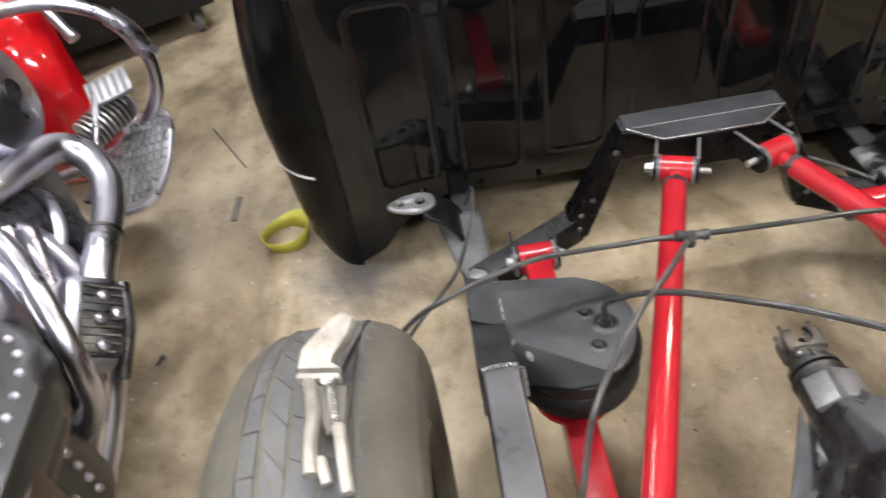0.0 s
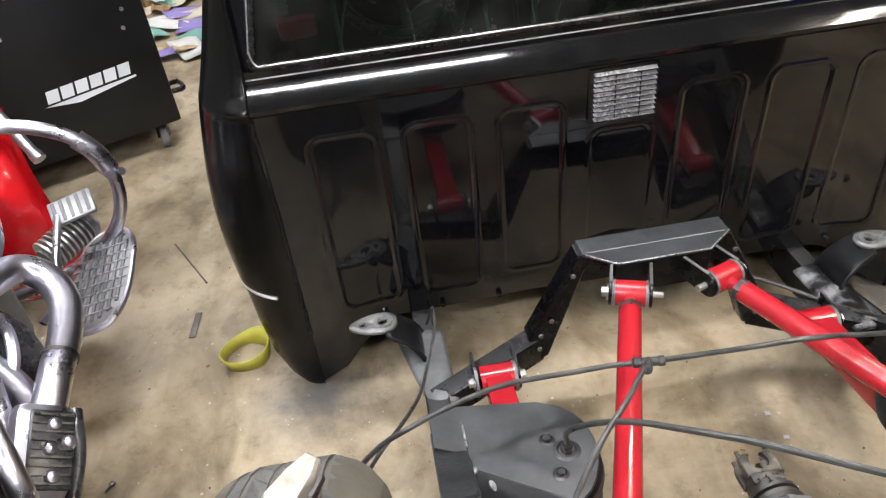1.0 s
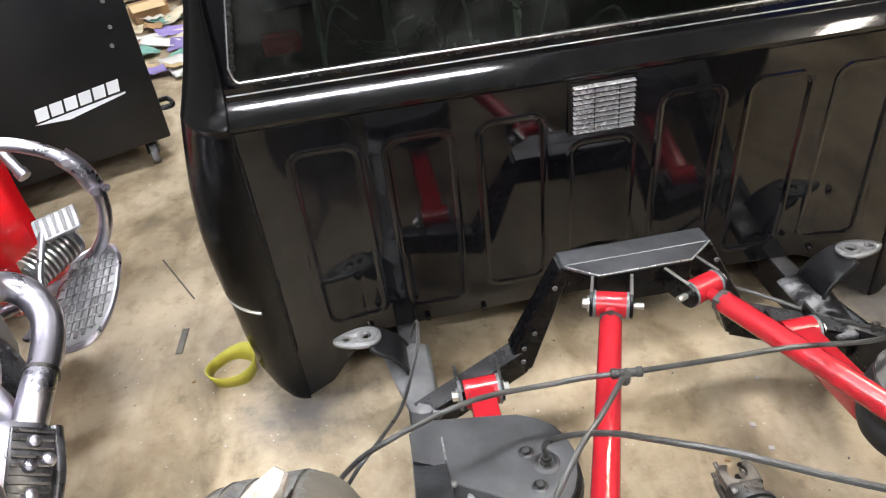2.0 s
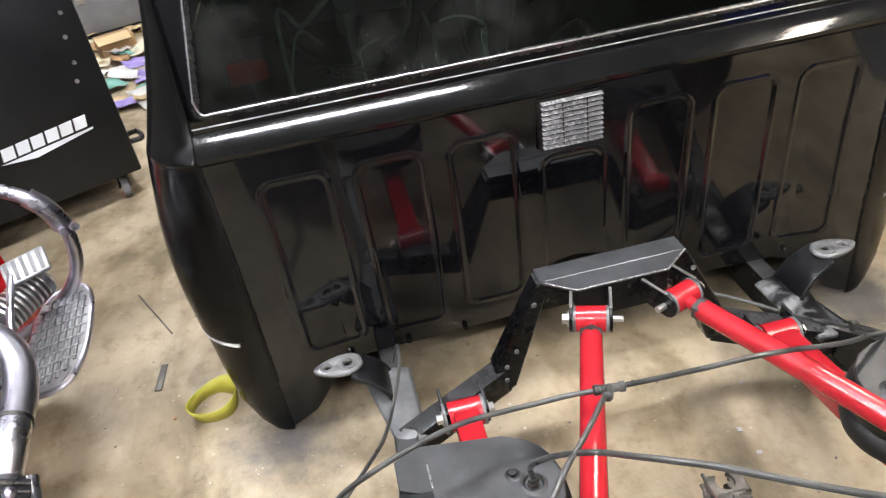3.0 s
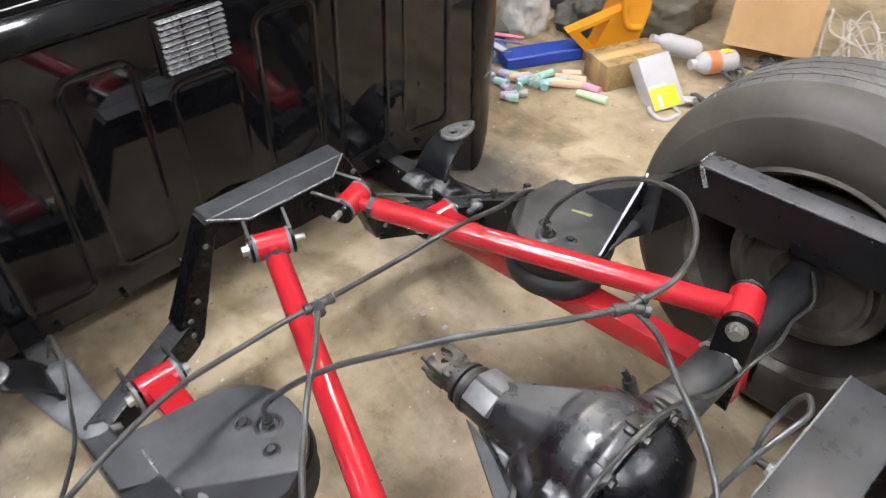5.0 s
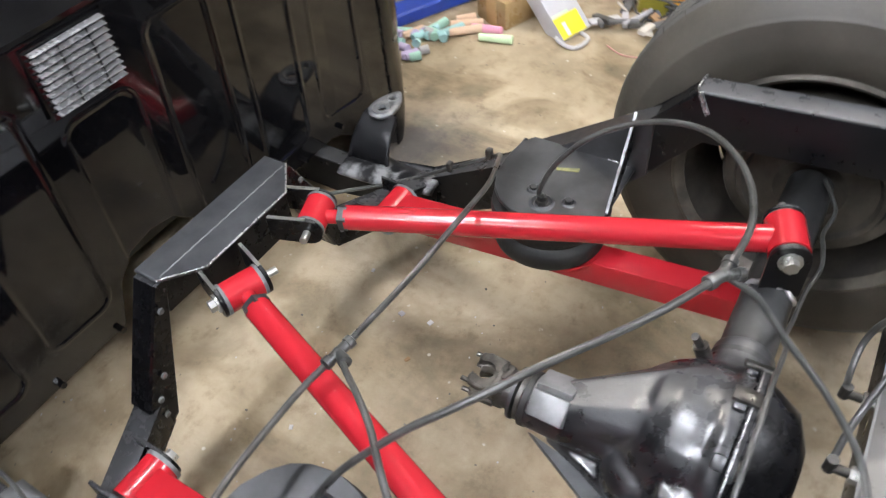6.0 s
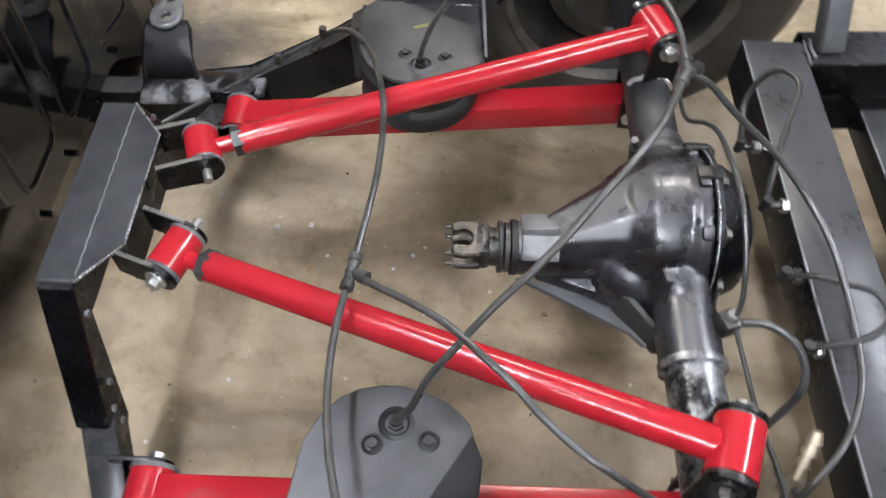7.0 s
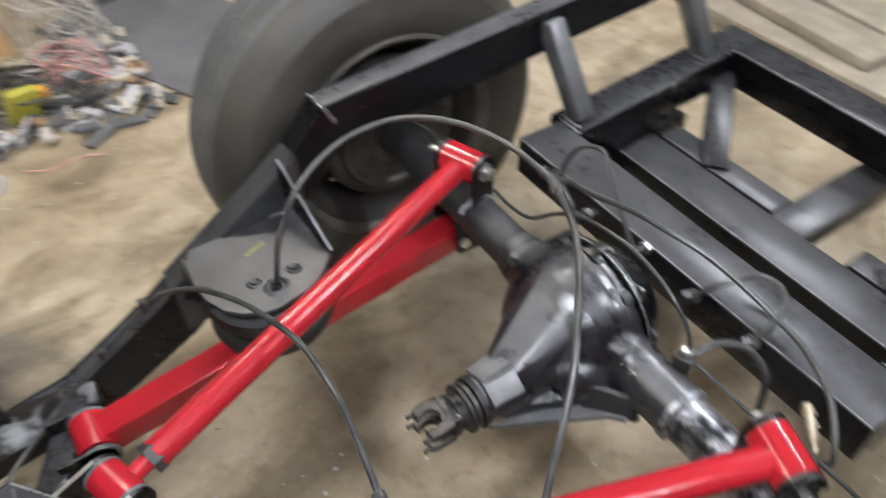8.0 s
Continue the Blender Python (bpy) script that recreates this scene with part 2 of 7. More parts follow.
M_DRUM = surface("dusty_drum_iron", (0.026, 0.024, 0.022), (0.095, 0.086, 0.074), 0.4, 0.6, metal=0.3, fine=90, broad=14, bump=0.2)
M_AXLE = surface("dull_axle_paint", (0.016, 0.0163, 0.017), (0.042, 0.0425, 0.043), 0.38, 0.6, fine=90, broad=14, bump=0.1, specular=0.5)
M_NUT = surface("blackened_steel", (0.018, 0.018, 0.019), (0.05, 0.05, 0.05), 0.3, 0.5, metal=0.3, fine=150)
M_RUBBER = surface("black_rubber", (0.009, 0.009, 0.009), (0.022, 0.021, 0.020), 0.45, 0.75, fine=140, broad=10, bump=0.1)
M_TYRE = surface("dusty_tyre_rubber", (0.034, 0.030, 0.0245), (0.076, 0.067, 0.054), 0.46, 0.66, fine=130, broad=4, bump=0.10, specular=0.5)
M_TREAD = surface("grey_worn_tread", (0.066, 0.067, 0.069), (0.118, 0.116, 0.110), 0.5, 0.75, fine=160, broad=16, bump=0.2)
M_SHOULDER = surface("tan_dusty_sidewall", (0.062, 0.056, 0.045), (0.128, 0.113, 0.088), 0.7, 0.9, fine=120, broad=9, bump=0.12)
M_DUST = surface("dust_filled_groove", (0.080, 0.072, 0.057), (0.15, 0.132, 0.102), 0.85, 0.95, fine=120, broad=24)
M_RIM = surface("rusty_grey_wheel_steel", (0.055, 0.050, 0.043), (0.17, 0.152, 0.125), 0.4, 0.6, metal=0.25, broad=13, bump=0.12)
M_BARREL = surface("rusty_shade_barrel", (0.010, 0.009, 0.008), (0.045, 0.038, 0.030), 0.55, 0.75, fine=90, broad=12, bump=0.2)
M_HOSE = surface("grey_black_hose", (0.026, 0.0265, 0.026), (0.078, 0.078, 0.074), 0.26, 0.42, fine=200, broad=20, bump=0.1)
M_LINE = surface("black_air_line", (0.02, 0.02, 0.02), (0.035, 0.035, 0.035), 0.28, 0.4, fine=160)
M_BRASS = surface("tarnished_brass", (0.32, 0.265, 0.18), (0.48, 0.42, 0.33), 0.35, 0.5, metal=0.7, fine=120, broad=40)
M_CHROME = surface("chrome", (0.50, 0.49, 0.56), (0.64, 0.63, 0.70), 0.25, 0.40, metal=1.0, fine=22, broad=14, bump=0.05)
M_ALU = surface("cast_aluminium", (0.45, 0.45, 0.45), (0.62, 0.62, 0.61), 0.28, 0.42, metal=0.9, fine=120)
M_LOUVRE = surface("bright_trim_metal", (0.46, 0.46, 0.48), (0.62, 0.62, 0.64), 0.22, 0.32, metal=0.55, fine=120)
M_BIKERED = surface("candy_red_paint", (0.55, 0.006, 0.010), (0.62, 0.010, 0.014), 0.08, 0.14, bump=0.01, coat=0.8)
M_PEDAL = surface("worn_cast_alloy", (0.24, 0.24, 0.245), (0.38, 0.38, 0.385), 0.35, 0.5, metal=0.6, fine=90, broad=20, bump=0.1)
M_LEATHER = surface("black_leather", (0.012, 0.012, 0.012), (0.025, 0.025, 0.025), 0.3, 0.5, fine=220, bump=0.35)
M_CART = surface("black_powder_coat", (0.005, 0.005, 0.006), (0.010, 0.010, 0.011), 0.35, 0.5, fine=260, bump=0.12, specular=0.35)
M_WHITE = surface("white_print", (0.78, 0.79, 0.82), (0.70, 0.71, 0.74), 0.4, 0.5)
M_YELLOW = surface("yellow_webbing", (0.36, 0.33, 0.04), (0.46, 0.42, 0.06), 0.5, 0.7, fine=260, bump=0.4)
M_CARD = surface("brown_cardboard", (0.42, 0.25, 0.11), (0.52, 0.33, 0.16), 0.7, 0.85, fine=90, broad=5)
M_ORANGE = surface("orange_yellow_plastic", (0.72, 0.30, 0.012), (0.80, 0.36, 0.02), 0.35, 0.5)
M_BLUE = surface("blue_plastic", (0.015, 0.05, 0.36), (0.02, 0.07, 0.45), 0.35, 0.5)
M_PAPER = surface("white_paper_board", (0.46, 0.45, 0.48), (0.55, 0.54, 0.55), 0.6, 0.8)
M_LABEL = surface("yellow_label", (0.80, 0.66, 0.02), (0.85, 0.72, 0.05), 0.45, 0.6)
M_WOOD = surface("weathered_board", (0.25, 0.21, 0.16), (0.36, 0.31, 0.24), 0.7, 0.85, fine=70, broad=12, bump=0.25)
M_GREYPLASTIC = surface("grey_plastic", (0.10, 0.10, 0.105), (0.16, 0.16, 0.165), 0.5, 0.65)
M_DRAB = surface("dark_drab_clutter", (0.05, 0.05, 0.048), (0.11, 0.105, 0.095), 0.6, 0.8)
M_WIREPINK = surface("pink_wire", (0.62, 0.30, 0.28), (0.70, 0.42, 0.38), 0.5, 0.6)
M_WIREWHITE = surface("white_wire", (0.46, 0.42, 0.37), (0.66, 0.62, 0.56), 0.5, 0.6)
M_GLASS = glass("tinted_window_glass", (0.44, 0.53, 0.48))
# tint set near black so the bright floor outside stays hidden
M_SIDEGLASS = glass("darkened_side_glass", (0.05, 0.06, 0.055))
M_TUBE = glow("lamp_tube", (0.97, 0.985, 1.025), LAMP)
M_TUBE_WARM = glow("warm_lamp_tube", (1.03, 0.945, 0.82), LAMP * 0.76)
M_INTERIOR = surface("dark_cab_interior", (0.006, 0.008, 0.007), (0.022, 0.027, 0.024), 0.4, 0.7, broad=5)

# ---- mesh helpers ----
BASE = {}


def thing(name, at, label, category, group="", kind=""):
    ob = new(name)
    ob.location = at
    ob.empty_display_size = 0.1
    BASE[ob.name] = Vector(at)
    return tagged(ob, label, category, group, kind)


def part(name, bm, material, parent, label="", smooth=35.0):
    """Links bm (in world places) as one mesh object under a thing or part."""
    base = BASE[parent.name]
    bmesh.ops.translate(bm, verts=bm.verts, vec=-base)
    bmesh.ops.recalc_face_normals(bm, faces=bm.faces)
    me = bpy.data.meshes.new(name)
    bm.to_mesh(me)
    bm.free()
    me.materials.append(material)
    if smooth:
        for p in me.polygons:
            p.use_smooth = True
        me.set_sharp_from_angle(angle=radians(smooth))
    ob = new(name, me)
    ob.parent = parent
    BASE[ob.name] = base
    return tagged(ob, label)


def solid(name, bm, material, at, label, category, group="", kind="", smooth=35.0):
    """A thing of one mesh."""
    at = Vector(at)
    bmesh.ops.translate(bm, verts=bm.verts, vec=-at)
    bmesh.ops.recalc_face_normals(bm, faces=bm.faces)
    me = bpy.data.meshes.new(name)
    bm.to_mesh(me)
    bm.free()
    me.materials.append(material)
    if smooth:
        for p in me.polygons:
            p.use_smooth = True
        me.set_sharp_from_angle(angle=radians(smooth))
    ob = new(name, me)
    ob.location = at
    BASE[ob.name] = at
    return tagged(ob, label, category, group, kind)


def B():
    return bmesh.new()


def box(bm, at, size, turn=(0, 0, 0), bevel=0.0, m=None):
    v = bmesh.ops.create_cube(bm, size=1.0)["verts"]
    bmesh.ops.scale(bm, verts=v, vec=size)
    if bevel:
        edges = list({e for x in v for e in x.link_edges})
        v = list({x for f in bmesh.ops.bevel(bm, geom=edges, offset=bevel, segments=2, profile=0.5, affect="EDGES")["faces"] for x in f.verts}
                 | {x for x in v if x.is_valid})
    mm = m if m is not None else pose(*at, *turn)
    bmesh.ops.transform(bm, matrix=mm, verts=v)
    return bm


def frame_of(p0, p1, up=(0, 0, 1)):
    """A turn whose z runs from p0 to p1."""
    z = (Vector(p1) - Vector(p0)).normalized()
    x = Vector(up).cross(z)
    if x.length < 1e-4:
        x = Vector((1, 0, 0)).cross(z)
    x.normalize()
    y = z.cross(x)
    return Matrix((x, y, z)).transposed()


def rod(bm, p0, p1, r, seg=14, r1=None):
    p0, p1 = Vector(p0), Vector(p1)
    m = Matrix.LocRotScale((p0 + p1) / 2, frame_of(p0, p1).to_quaternion(), None)
    bmesh.ops.create_cone(bm, cap_ends=True, segments=seg, radius1=r, radius2=r if r1 is None else r1, depth=(p1 - p0).length, matrix=m)
    return bm


def bar(bm, p0, p1, w, h, up=(0, 0, 1), bevel=0.004):
    """A rectangular bar from p0 to p1, w across and h along up."""
    p0, p1 = Vector(p0), Vector(p1)
    m = Matrix.LocRotScale((p0 + p1) / 2, frame_of(p0, p1, up).to_quaternion(), None)
    return box(bm, (0, 0, 0), (w, h, (p1 - p0).length), bevel=bevel, m=m)


def smooth_path(pts, steps=6):
    """Catmull-Rom through the points."""
    p = [Vector(q) for q in pts]
    p = [p[0] * 2 - p[1]] + p + [p[-1] * 2 - p[-2]]
    out = []
    for i in range(1, len(p) - 2):
        a, b, c, d = p[i - 1:i + 3]
        for k in range(steps):
            t = k / steps
            out.append(0.5 * (2 * b + (c - a) * t + (2 * a - 5 * b + 4 * c - d) * t * t + (3 * b - a - 3 * c + d) * t ** 3))
    return out + [p[-2]]


def sweep(bm, pts, r, seg=10, steps=6, closed=False):
    path = smooth_path(pts, steps) if steps > 1 else [Vector(q) for q in pts]
    rings, x = [], None
    for i, q in enumerate(path):
        t = (path[min(i + 1, len(path) - 1)] - path[max(i - 1, 0)]).normalized()
        x = Vector((0.31, 0.2, 0.93)).cross(t) if x is None else x - t * x.dot(t)
        x.normalize()
        y = t.cross(x)
        rr = r[min(i * len(r) // len(path), len(r) - 1)] if isinstance(r, (list, tuple)) else r
        rings.append([bm.verts.new(q + (x * math.cos(a) + y * math.sin(a)) * rr) for a in (2 * math.pi * k / seg for k in range(seg))])
    for a, b in zip(rings, rings[1:]):
        for k in range(seg):
            bm.faces.new((a[k], a[(k + 1) % seg], b[(k + 1) % seg], b[k]))
    bm.faces.new(rings[0][::-1])
    bm.faces.new(rings[-1])
    return bm


def prism(bm, pts, vec, bevel=0.0, segments=1):
    """A plate: the outline pts pushed along vec."""
    vec = Vector(vec)
    a = [bm.verts.new(Vector(p)) for p in pts]
    b = [bm.verts.new(Vector(p) + vec) for p in pts]
    n = len(a)
    faces = [bm.faces.new(a), bm.faces.new(b[::-1])] + [bm.faces.new((a[i], b[i], b[(i + 1) % n], a[(i + 1) % n])) for i in range(n)]
    if bevel:
        edges = list({e for f in faces[:2] for e in f.edges})
        bmesh.ops.bevel(bm, geom=edges, offset=bevel, segments=segments, profile=0.5, affect="EDGES")
    return bm


def lathe(bm, profile, m, seg=48, closed=False):
    """Turns (r, h) points round the z of m."""
    rings = []
    for r, h in profile:
        rings.append([bm.verts.new(m @ Vector((r * math.cos(2 * math.pi * k / seg), r * math.sin(2 * math.pi * k / seg), h))) for k in range(seg)])
    pairs = list(zip(rings, rings[1:])) + ([(rings[-1], rings[0])] if closed else [])
    for a, b in pairs:
        for k in range(seg):
            bm.faces.new((a[k], a[(k + 1) % seg], b[(k + 1) % seg], b[k]))
    if not closed:
        if profile[0][0] > 1e-5:
            bm.faces.new(rings[0][::-1])
        if profile[-1][0] > 1e-5:
            bm.faces.new(rings[-1])
    return bm


def hexbolt(parent, at, way, r=0.011, h=0.008, material=None, name="bolt", washer=True, label=""):
    """A hex head on a washer, pointing along way."""
    at, way = Vector(at), Vector(way).normalized()
    bm = B()
    if washer:
        rod(bm, at, at + way * 0.003, r * 1.5, 18)
    rod(bm, at + way * 0.003, at + way * (0.003 + h), r, 6)
    return part(name, bm, material or M_ZINC, parent, label)


def weld(parent, pts, r=0.004, name="weld_bead"):
    return part(name, sweep(B(), pts, r, 6, 3), M_WELD, parent, "bare silver weld bead")


def grid_mesh(bm, rows):
    vs = [[bm.verts.new(p) for p in row] for row in rows]
    for a, b in zip(vs, vs[1:]):
        for i in range(len(a) - 1):
            bm.faces.new((a[i], a[i + 1], b[i + 1], b[i]))
    return bm

# ---- the workshop ----
X0, X1, Y0, Y1, HIGH = -4.2, 4.2, -4.0, 6.2, 3.0
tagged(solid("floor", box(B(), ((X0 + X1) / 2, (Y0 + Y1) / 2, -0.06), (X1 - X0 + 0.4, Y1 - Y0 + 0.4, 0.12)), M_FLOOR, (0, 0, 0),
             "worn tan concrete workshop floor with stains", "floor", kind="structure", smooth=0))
# unseen walls; the east and west ones are paler to bounce more light
for wname, at, size in (("wall_west", (X0 - 0.1, 1.1, 1.5), (0.2, Y1 - Y0 + 0.4, HIGH)), ("wall_east", (X1 + 0.1, 1.1, 1.5), (0.2, Y1 - Y0 + 0.4, HIGH)),
                        ("wall_south", (0, Y0 - 0.1, 1.5), (X1 - X0, 0.2, HIGH)), ("wall_north", (0, Y1 + 0.1, 1.5), (X1 - X0, 0.2, HIGH))):
    solid(wname, box(B(), at, size), M_WALL_PALE if wname in ("wall_east", "wall_west") else M_WALL, (at[0], at[1], 0), "plain painted workshop wall", "wall", kind="structure", smooth=0)
solid("ceiling", box(B(), (0, 1.1, HIGH + 0.05), (X1 - X0 + 0.4, Y1 - Y0 + 0.4, 0.1)), M_CEIL, (0, 1.1, HIGH), "plain ceiling boards", "ceiling",
      kind="structure", smooth=0)


def shop_light(x, y, turn, tube):
    m = pose(x, y, HIGH - 0.09, 0, 0, turn)
    ob = thing("shop_light", (x, y, HIGH - 0.09), "long twin-tube ceiling workshop light", "lamp", "ceiling lights")
    bm = box(B(), (0, 0, 0), (0.16, 1.24, 0.05), bevel=0.01, m=m @ pose(0, 0, 0.065))
    part("housing", bm, M_PAPER, ob)
    for dx in (-0.045, 0.045):
        bm = B()
        rod(bm, m @ Vector((dx, -0.6, 0.012)), m @ Vector((dx, 0.6, 0.012)), 0.019, 12)
        part("tube", bm, tube, ob, "glowing white lamp tube")


# the lamp at (-1.9, 3.7) is added only to brighten the far-left floor
for lx, ly, lt, tube in ((-1.5, -1.6, 90, M_TUBE), (0.65, -2.15, 90, M_TUBE), (2.0, -0.1, 0, M_TUBE_WARM), (-2.3, 0.6, 0, M_TUBE), (-0.45, 0.96, 90, M_TUBE), (1.5, 2.5, 90, M_TUBE_WARM), (-1.9, 3.7, 90, M_TUBE)):
    shop_light(lx, ly, lt, tube)

# ---- the cab ----
CX = -0.009


def lerp_table(table, v):
    for (a, fa), (b, fb) in zip(table, table[1:]):
        if v <= b:
            return fa + (fb - fa) * max(0.0, (v - a) / (b - a))
    return table[-1][1]


def back_y(z, x=0.0):
    if z < 0.5 and abs(x - CX) > 0.52:
        w = min(1.0, (abs(x - CX) - 0.52) / 0.10)
        return (0.953 + (0.60 - z) * 0.06) * (1 - w) + (0.959 - 0.03 * max(0.0, 0.22 - z)) * w
    return 0.953 + (0.60 - z) * 0.06 if z < 0.70 else 0.947 + (z - 0.70) * 0.5 if z < 0.77 else 0.982 + (z - 0.77) * 0.24


RIBS = [(CX + 0.1805 * (k - 4), 0.064, 0.205 if k not in (3, 5) else 0.23, 0.56 if k == 4 else 0.634) for k in range(1, 8)]


def rounded(px, pz, rib, r=0.028):
    x, hw, zb, zt = rib
    qx, qz = abs(px - x) - hw + r, abs(pz - (zb + zt) / 2) - (zt - zb) / 2 + r
    return math.hypot(max(qx, 0), max(qz, 0)) + min(max(qx, qz), 0) - r


def panel_relief(x, z):
    h = 0.0
    for rib in RIBS:
        if abs(x - rib[0]) < 0.11:
            d = rounded(x, z, rib)
            h += 0.0030 * math.exp(-(d / 0.0036) ** 2) - 0.0024 / (1 + math.exp(d / 0.0022))
    return h + 0.0010 * noise.noise(Vector((x * 4, z * 4, 0)))


def panel_foot(x):
    a = abs(x - CX)
    z = lerp_table([(0, 0.30), (0.05, 0.29), (0.09, 0.25), (0.115, 0.17), (0.12, 0.163), (0.49, 0.153), (0.53, 0.137), (0.58, 0.10), (0.63, 0.045), (0.69, 0.012)], a)
    return z


cab = thing("truck_cab", (CX, 1.5, 0), "glossy black pickup cab without its bed, resting on the floor", "truck cab")
bm = B()
NX, NZ = 440, 180
rows = []
for j in range(NZ + 1):
    row = []
    for i in range(NX + 1):
        x = CX - 0.690 + 1.380 * i / NX
        z0 = panel_foot(x)
        z = z0 + (0.697 - z0) * j / NZ
        row.append((x, back_y(z, x) - panel_relief(x, z), z))
    rows.append(row)
grid_mesh(bm, rows)
back = part("back_panel", bm, M_BLACK, cab, "gloss black back panel with pressed ribs", 60)
sm = back.modifiers.new("thick", "SOLIDIFY")
sm.thickness, sm.offset = 0.004, 0.0
bm = B()
prof = [(0.9475, 0.694), (0.936, 0.703), (0.934, 0.711), (0.945, 0.722), (0.970, 0.740), (0.978, 0.744), (0.979, 0.766), (0.995, 0.768), (0.995, 0.69)]
prism(bm, [(CX - 0.690, y, z) for y, z in prof], (1.380, 0, 0))
part("window_ledge", bm, M_LEDGE, cab, "gloss black ledge under the rear window", 16)
SIDE = [(0.0, 0.765), (0.02, 0.785), (0.07, 0.806), (0.16, 0.818), (0.25, 0.824), (0.262, 0.8245), (0.268, 0.829), (0.36, 0.836), (0.45, 0.836), (0.54, 0.827), (0.62, 0.812), (0.70, 0.795), (0.80, 0.764), (0.90, 0.736), (1.0, 0.717), (1.25, 0.697)]


def side_x(z):
    """The cab's half width at height z, eased between the table's heights."""
    return sum(lerp_table(SIDE, z + d) for d in (-0.024, -0.012, 0.0, 0.012, 0.024)) / 5 if z > 0.31 else lerp_table(SIDE, z)


for sgn in (-1, 1):
    bm = B()
    rows = []
    for z in [0.004, 0.012, 0.02, 0.04, 0.07, 0.11, 0.16, 0.21, 0.25, 0.258, 0.262, 0.266, 0.27] + [0.29 + 0.018 * i for i in range(23)] + [0.697, 0.705, 0.712, 0.722, 0.735, 0.75, 0.765] + [0.78 + 0.022 * i for i in range(21)]:
        s, wide = side_x(z), 0.018 if sgn > 0 else 0.0
        yb = back_y(z, 1) - (0.008 if 0.698 < z < 0.715 else 0)
        row = []
        for k in range(21):
            a = math.pi / 2 * k / 20
            row.append((CX + sgn * (0.690 + (s + wide - 0.690) * math.sin(a)), yb + 0.12 * (1 - math.cos(a)), z))
        low = z < 0.75
        row += [(CX + sgn * (s + wide), 1.30 if low else row[-1][1] + 0.06, z), (CX + sgn * (s + wide + 0.004 * low), 2.3 if low else row[-1][1] + 0.16, z)]
        rows.append(row)
    grid_mesh(bm, rows)
    corner = part("corner_panel", bm, M_CORNER, cab, "gloss black rounded cab corner", 50)
    sm = corner.modifiers.new("thick", "SOLIDIFY")
    sm.thickness, sm.offset = 0.004, 0.0
    bm = B()
    pts = [(CX + sgn * (0.692 + 0.006 * noise.noise(Vector((z * 34, sgn, 0)))), back_y(z, 1) - 0.004 + 0.003 * noise.noise(Vector((z * 60, 3, sgn))), z)
           for z in [0.15 + 0.55 * i / 150 for i in range(151)]]
    sweep(bm, pts, [0.0016, 0.0036, 0.0018, 0.0022, 0.0044, 0.0016, 0.0030, 0.0015, 0.0026] * 16, 7, 1)
    part("corner_seam", bm, M_SEAM, cab, "lumpy black weld and sealer seam")
    bm = B()
    pts = []
    for k in range(3, 12):
        a = math.pi / 2 * k / 12
        pts.append((CX + sgn * (0.6915 + 0.135 * math.sin(a)), back_y(0.264, 1) + 0.12 * (1 - math.cos(a)) - 0.0045, 0.264 + 0.001 * k))
    sweep(bm, pts, 0.0036, 6, 1)
    part("bare_crease", bm, M_ZINC, cab, "bare metal crease line")
part("ledge_trim", rod(B(), (CX - 0.688, 0.9775, 0.7535), (CX + 0.688, 0.9775, 0.7535), 0.0015, 8), M_ALU, cab, "thin bright trim line along the ledge")
# rear window, its seal, pillars' inner edge and roof
bm = B()
prism(bm, [(CX - 0.672, 0.990, 0.772), (CX + 0.672, 0.990, 0.772), (CX + 0.60, 1.085, 1.17), (CX - 0.60, 1.085, 1.17)], (0, 0.005, 0))
part("rear_window", bm, M_GLASS, cab, "dark tinted rear window glass")
bm = B()
sweep(bm, [(CX - 0.668, 0.986, 0.80), (CX - 0.672, 0.985, 0.778), (CX - 0.662, 0.984, 0.771), (CX - 0.645, 0.984, 0.771), (CX - 0.60, 0.984, 0.771), (CX, 0.984, 0.771), (CX + 0.60, 0.984, 0.771), (CX + 0.645, 0.984, 0.771), (CX + 0.662, 0.984, 0.771), (CX + 0.672, 0.985, 0.778), (CX + 0.668, 0.986, 0.80)], 0.007, 8, 5)
for sgn in (-1, 1):
    rod(bm, (CX + sgn * 0.670, 0.986, 0.79), (CX + sgn * 0.60, 1.083, 1.17), 0.0075, 8)
seal = part("window_seal", bm, M_SEAL, cab, "black rubber window seal")
for dy, dz, rr in ((-0.006, 0.004, 0.0017),):
    sweep(bm := B(), [(CX - 0.671, 0.986 + dy, 0.80 + dz), (CX - 0.668, 0.985 + dy, 0.782 + dz), (CX - 0.660, 0.984 + dy, 0.772 + dz), (CX - 0.645, 0.984 + dy, 0.7715 + dz), (CX - 0.60, 0.984 + dy, 0.7715 + dz), (CX, 0.984 + dy, 0.7715 + dz), (CX + 0.60, 0.984 + dy, 0.7715 + dz), (CX + 0.645, 0.984 + dy, 0.7715 + dz), (CX + 0.660, 0.984 + dy, 0.772 + dz), (CX + 0.668, 0.985 + dy, 0.782 + dz), (CX + 0.671, 0.986 + dy, 0.80 + dz)], rr, 6, 5)
    part("bright_bead", bm, M_ALU, seal, "thin bright trim bead")
for sgn in (-1, 1):
    part("bright_bead", rod(B(), (CX + sgn * 0.672, 0.980, 0.80), (CX + sgn * 0.602, 1.076, 1.17), 0.0013, 6), M_ALU, seal)
for sgn in (-1, 1):
    bm = B()
    prism(bm, [(CX + sgn * 0.678, 0.992, 0.765), (CX + sgn * 0.70, 0.995, 0.765), (CX + sgn * 0.70, 1.098, 1.20), (CX + sgn * 0.605, 1.09, 1.20)], (0, 0.02, 0))
    part("pillar", bm, M_BLACK, cab)
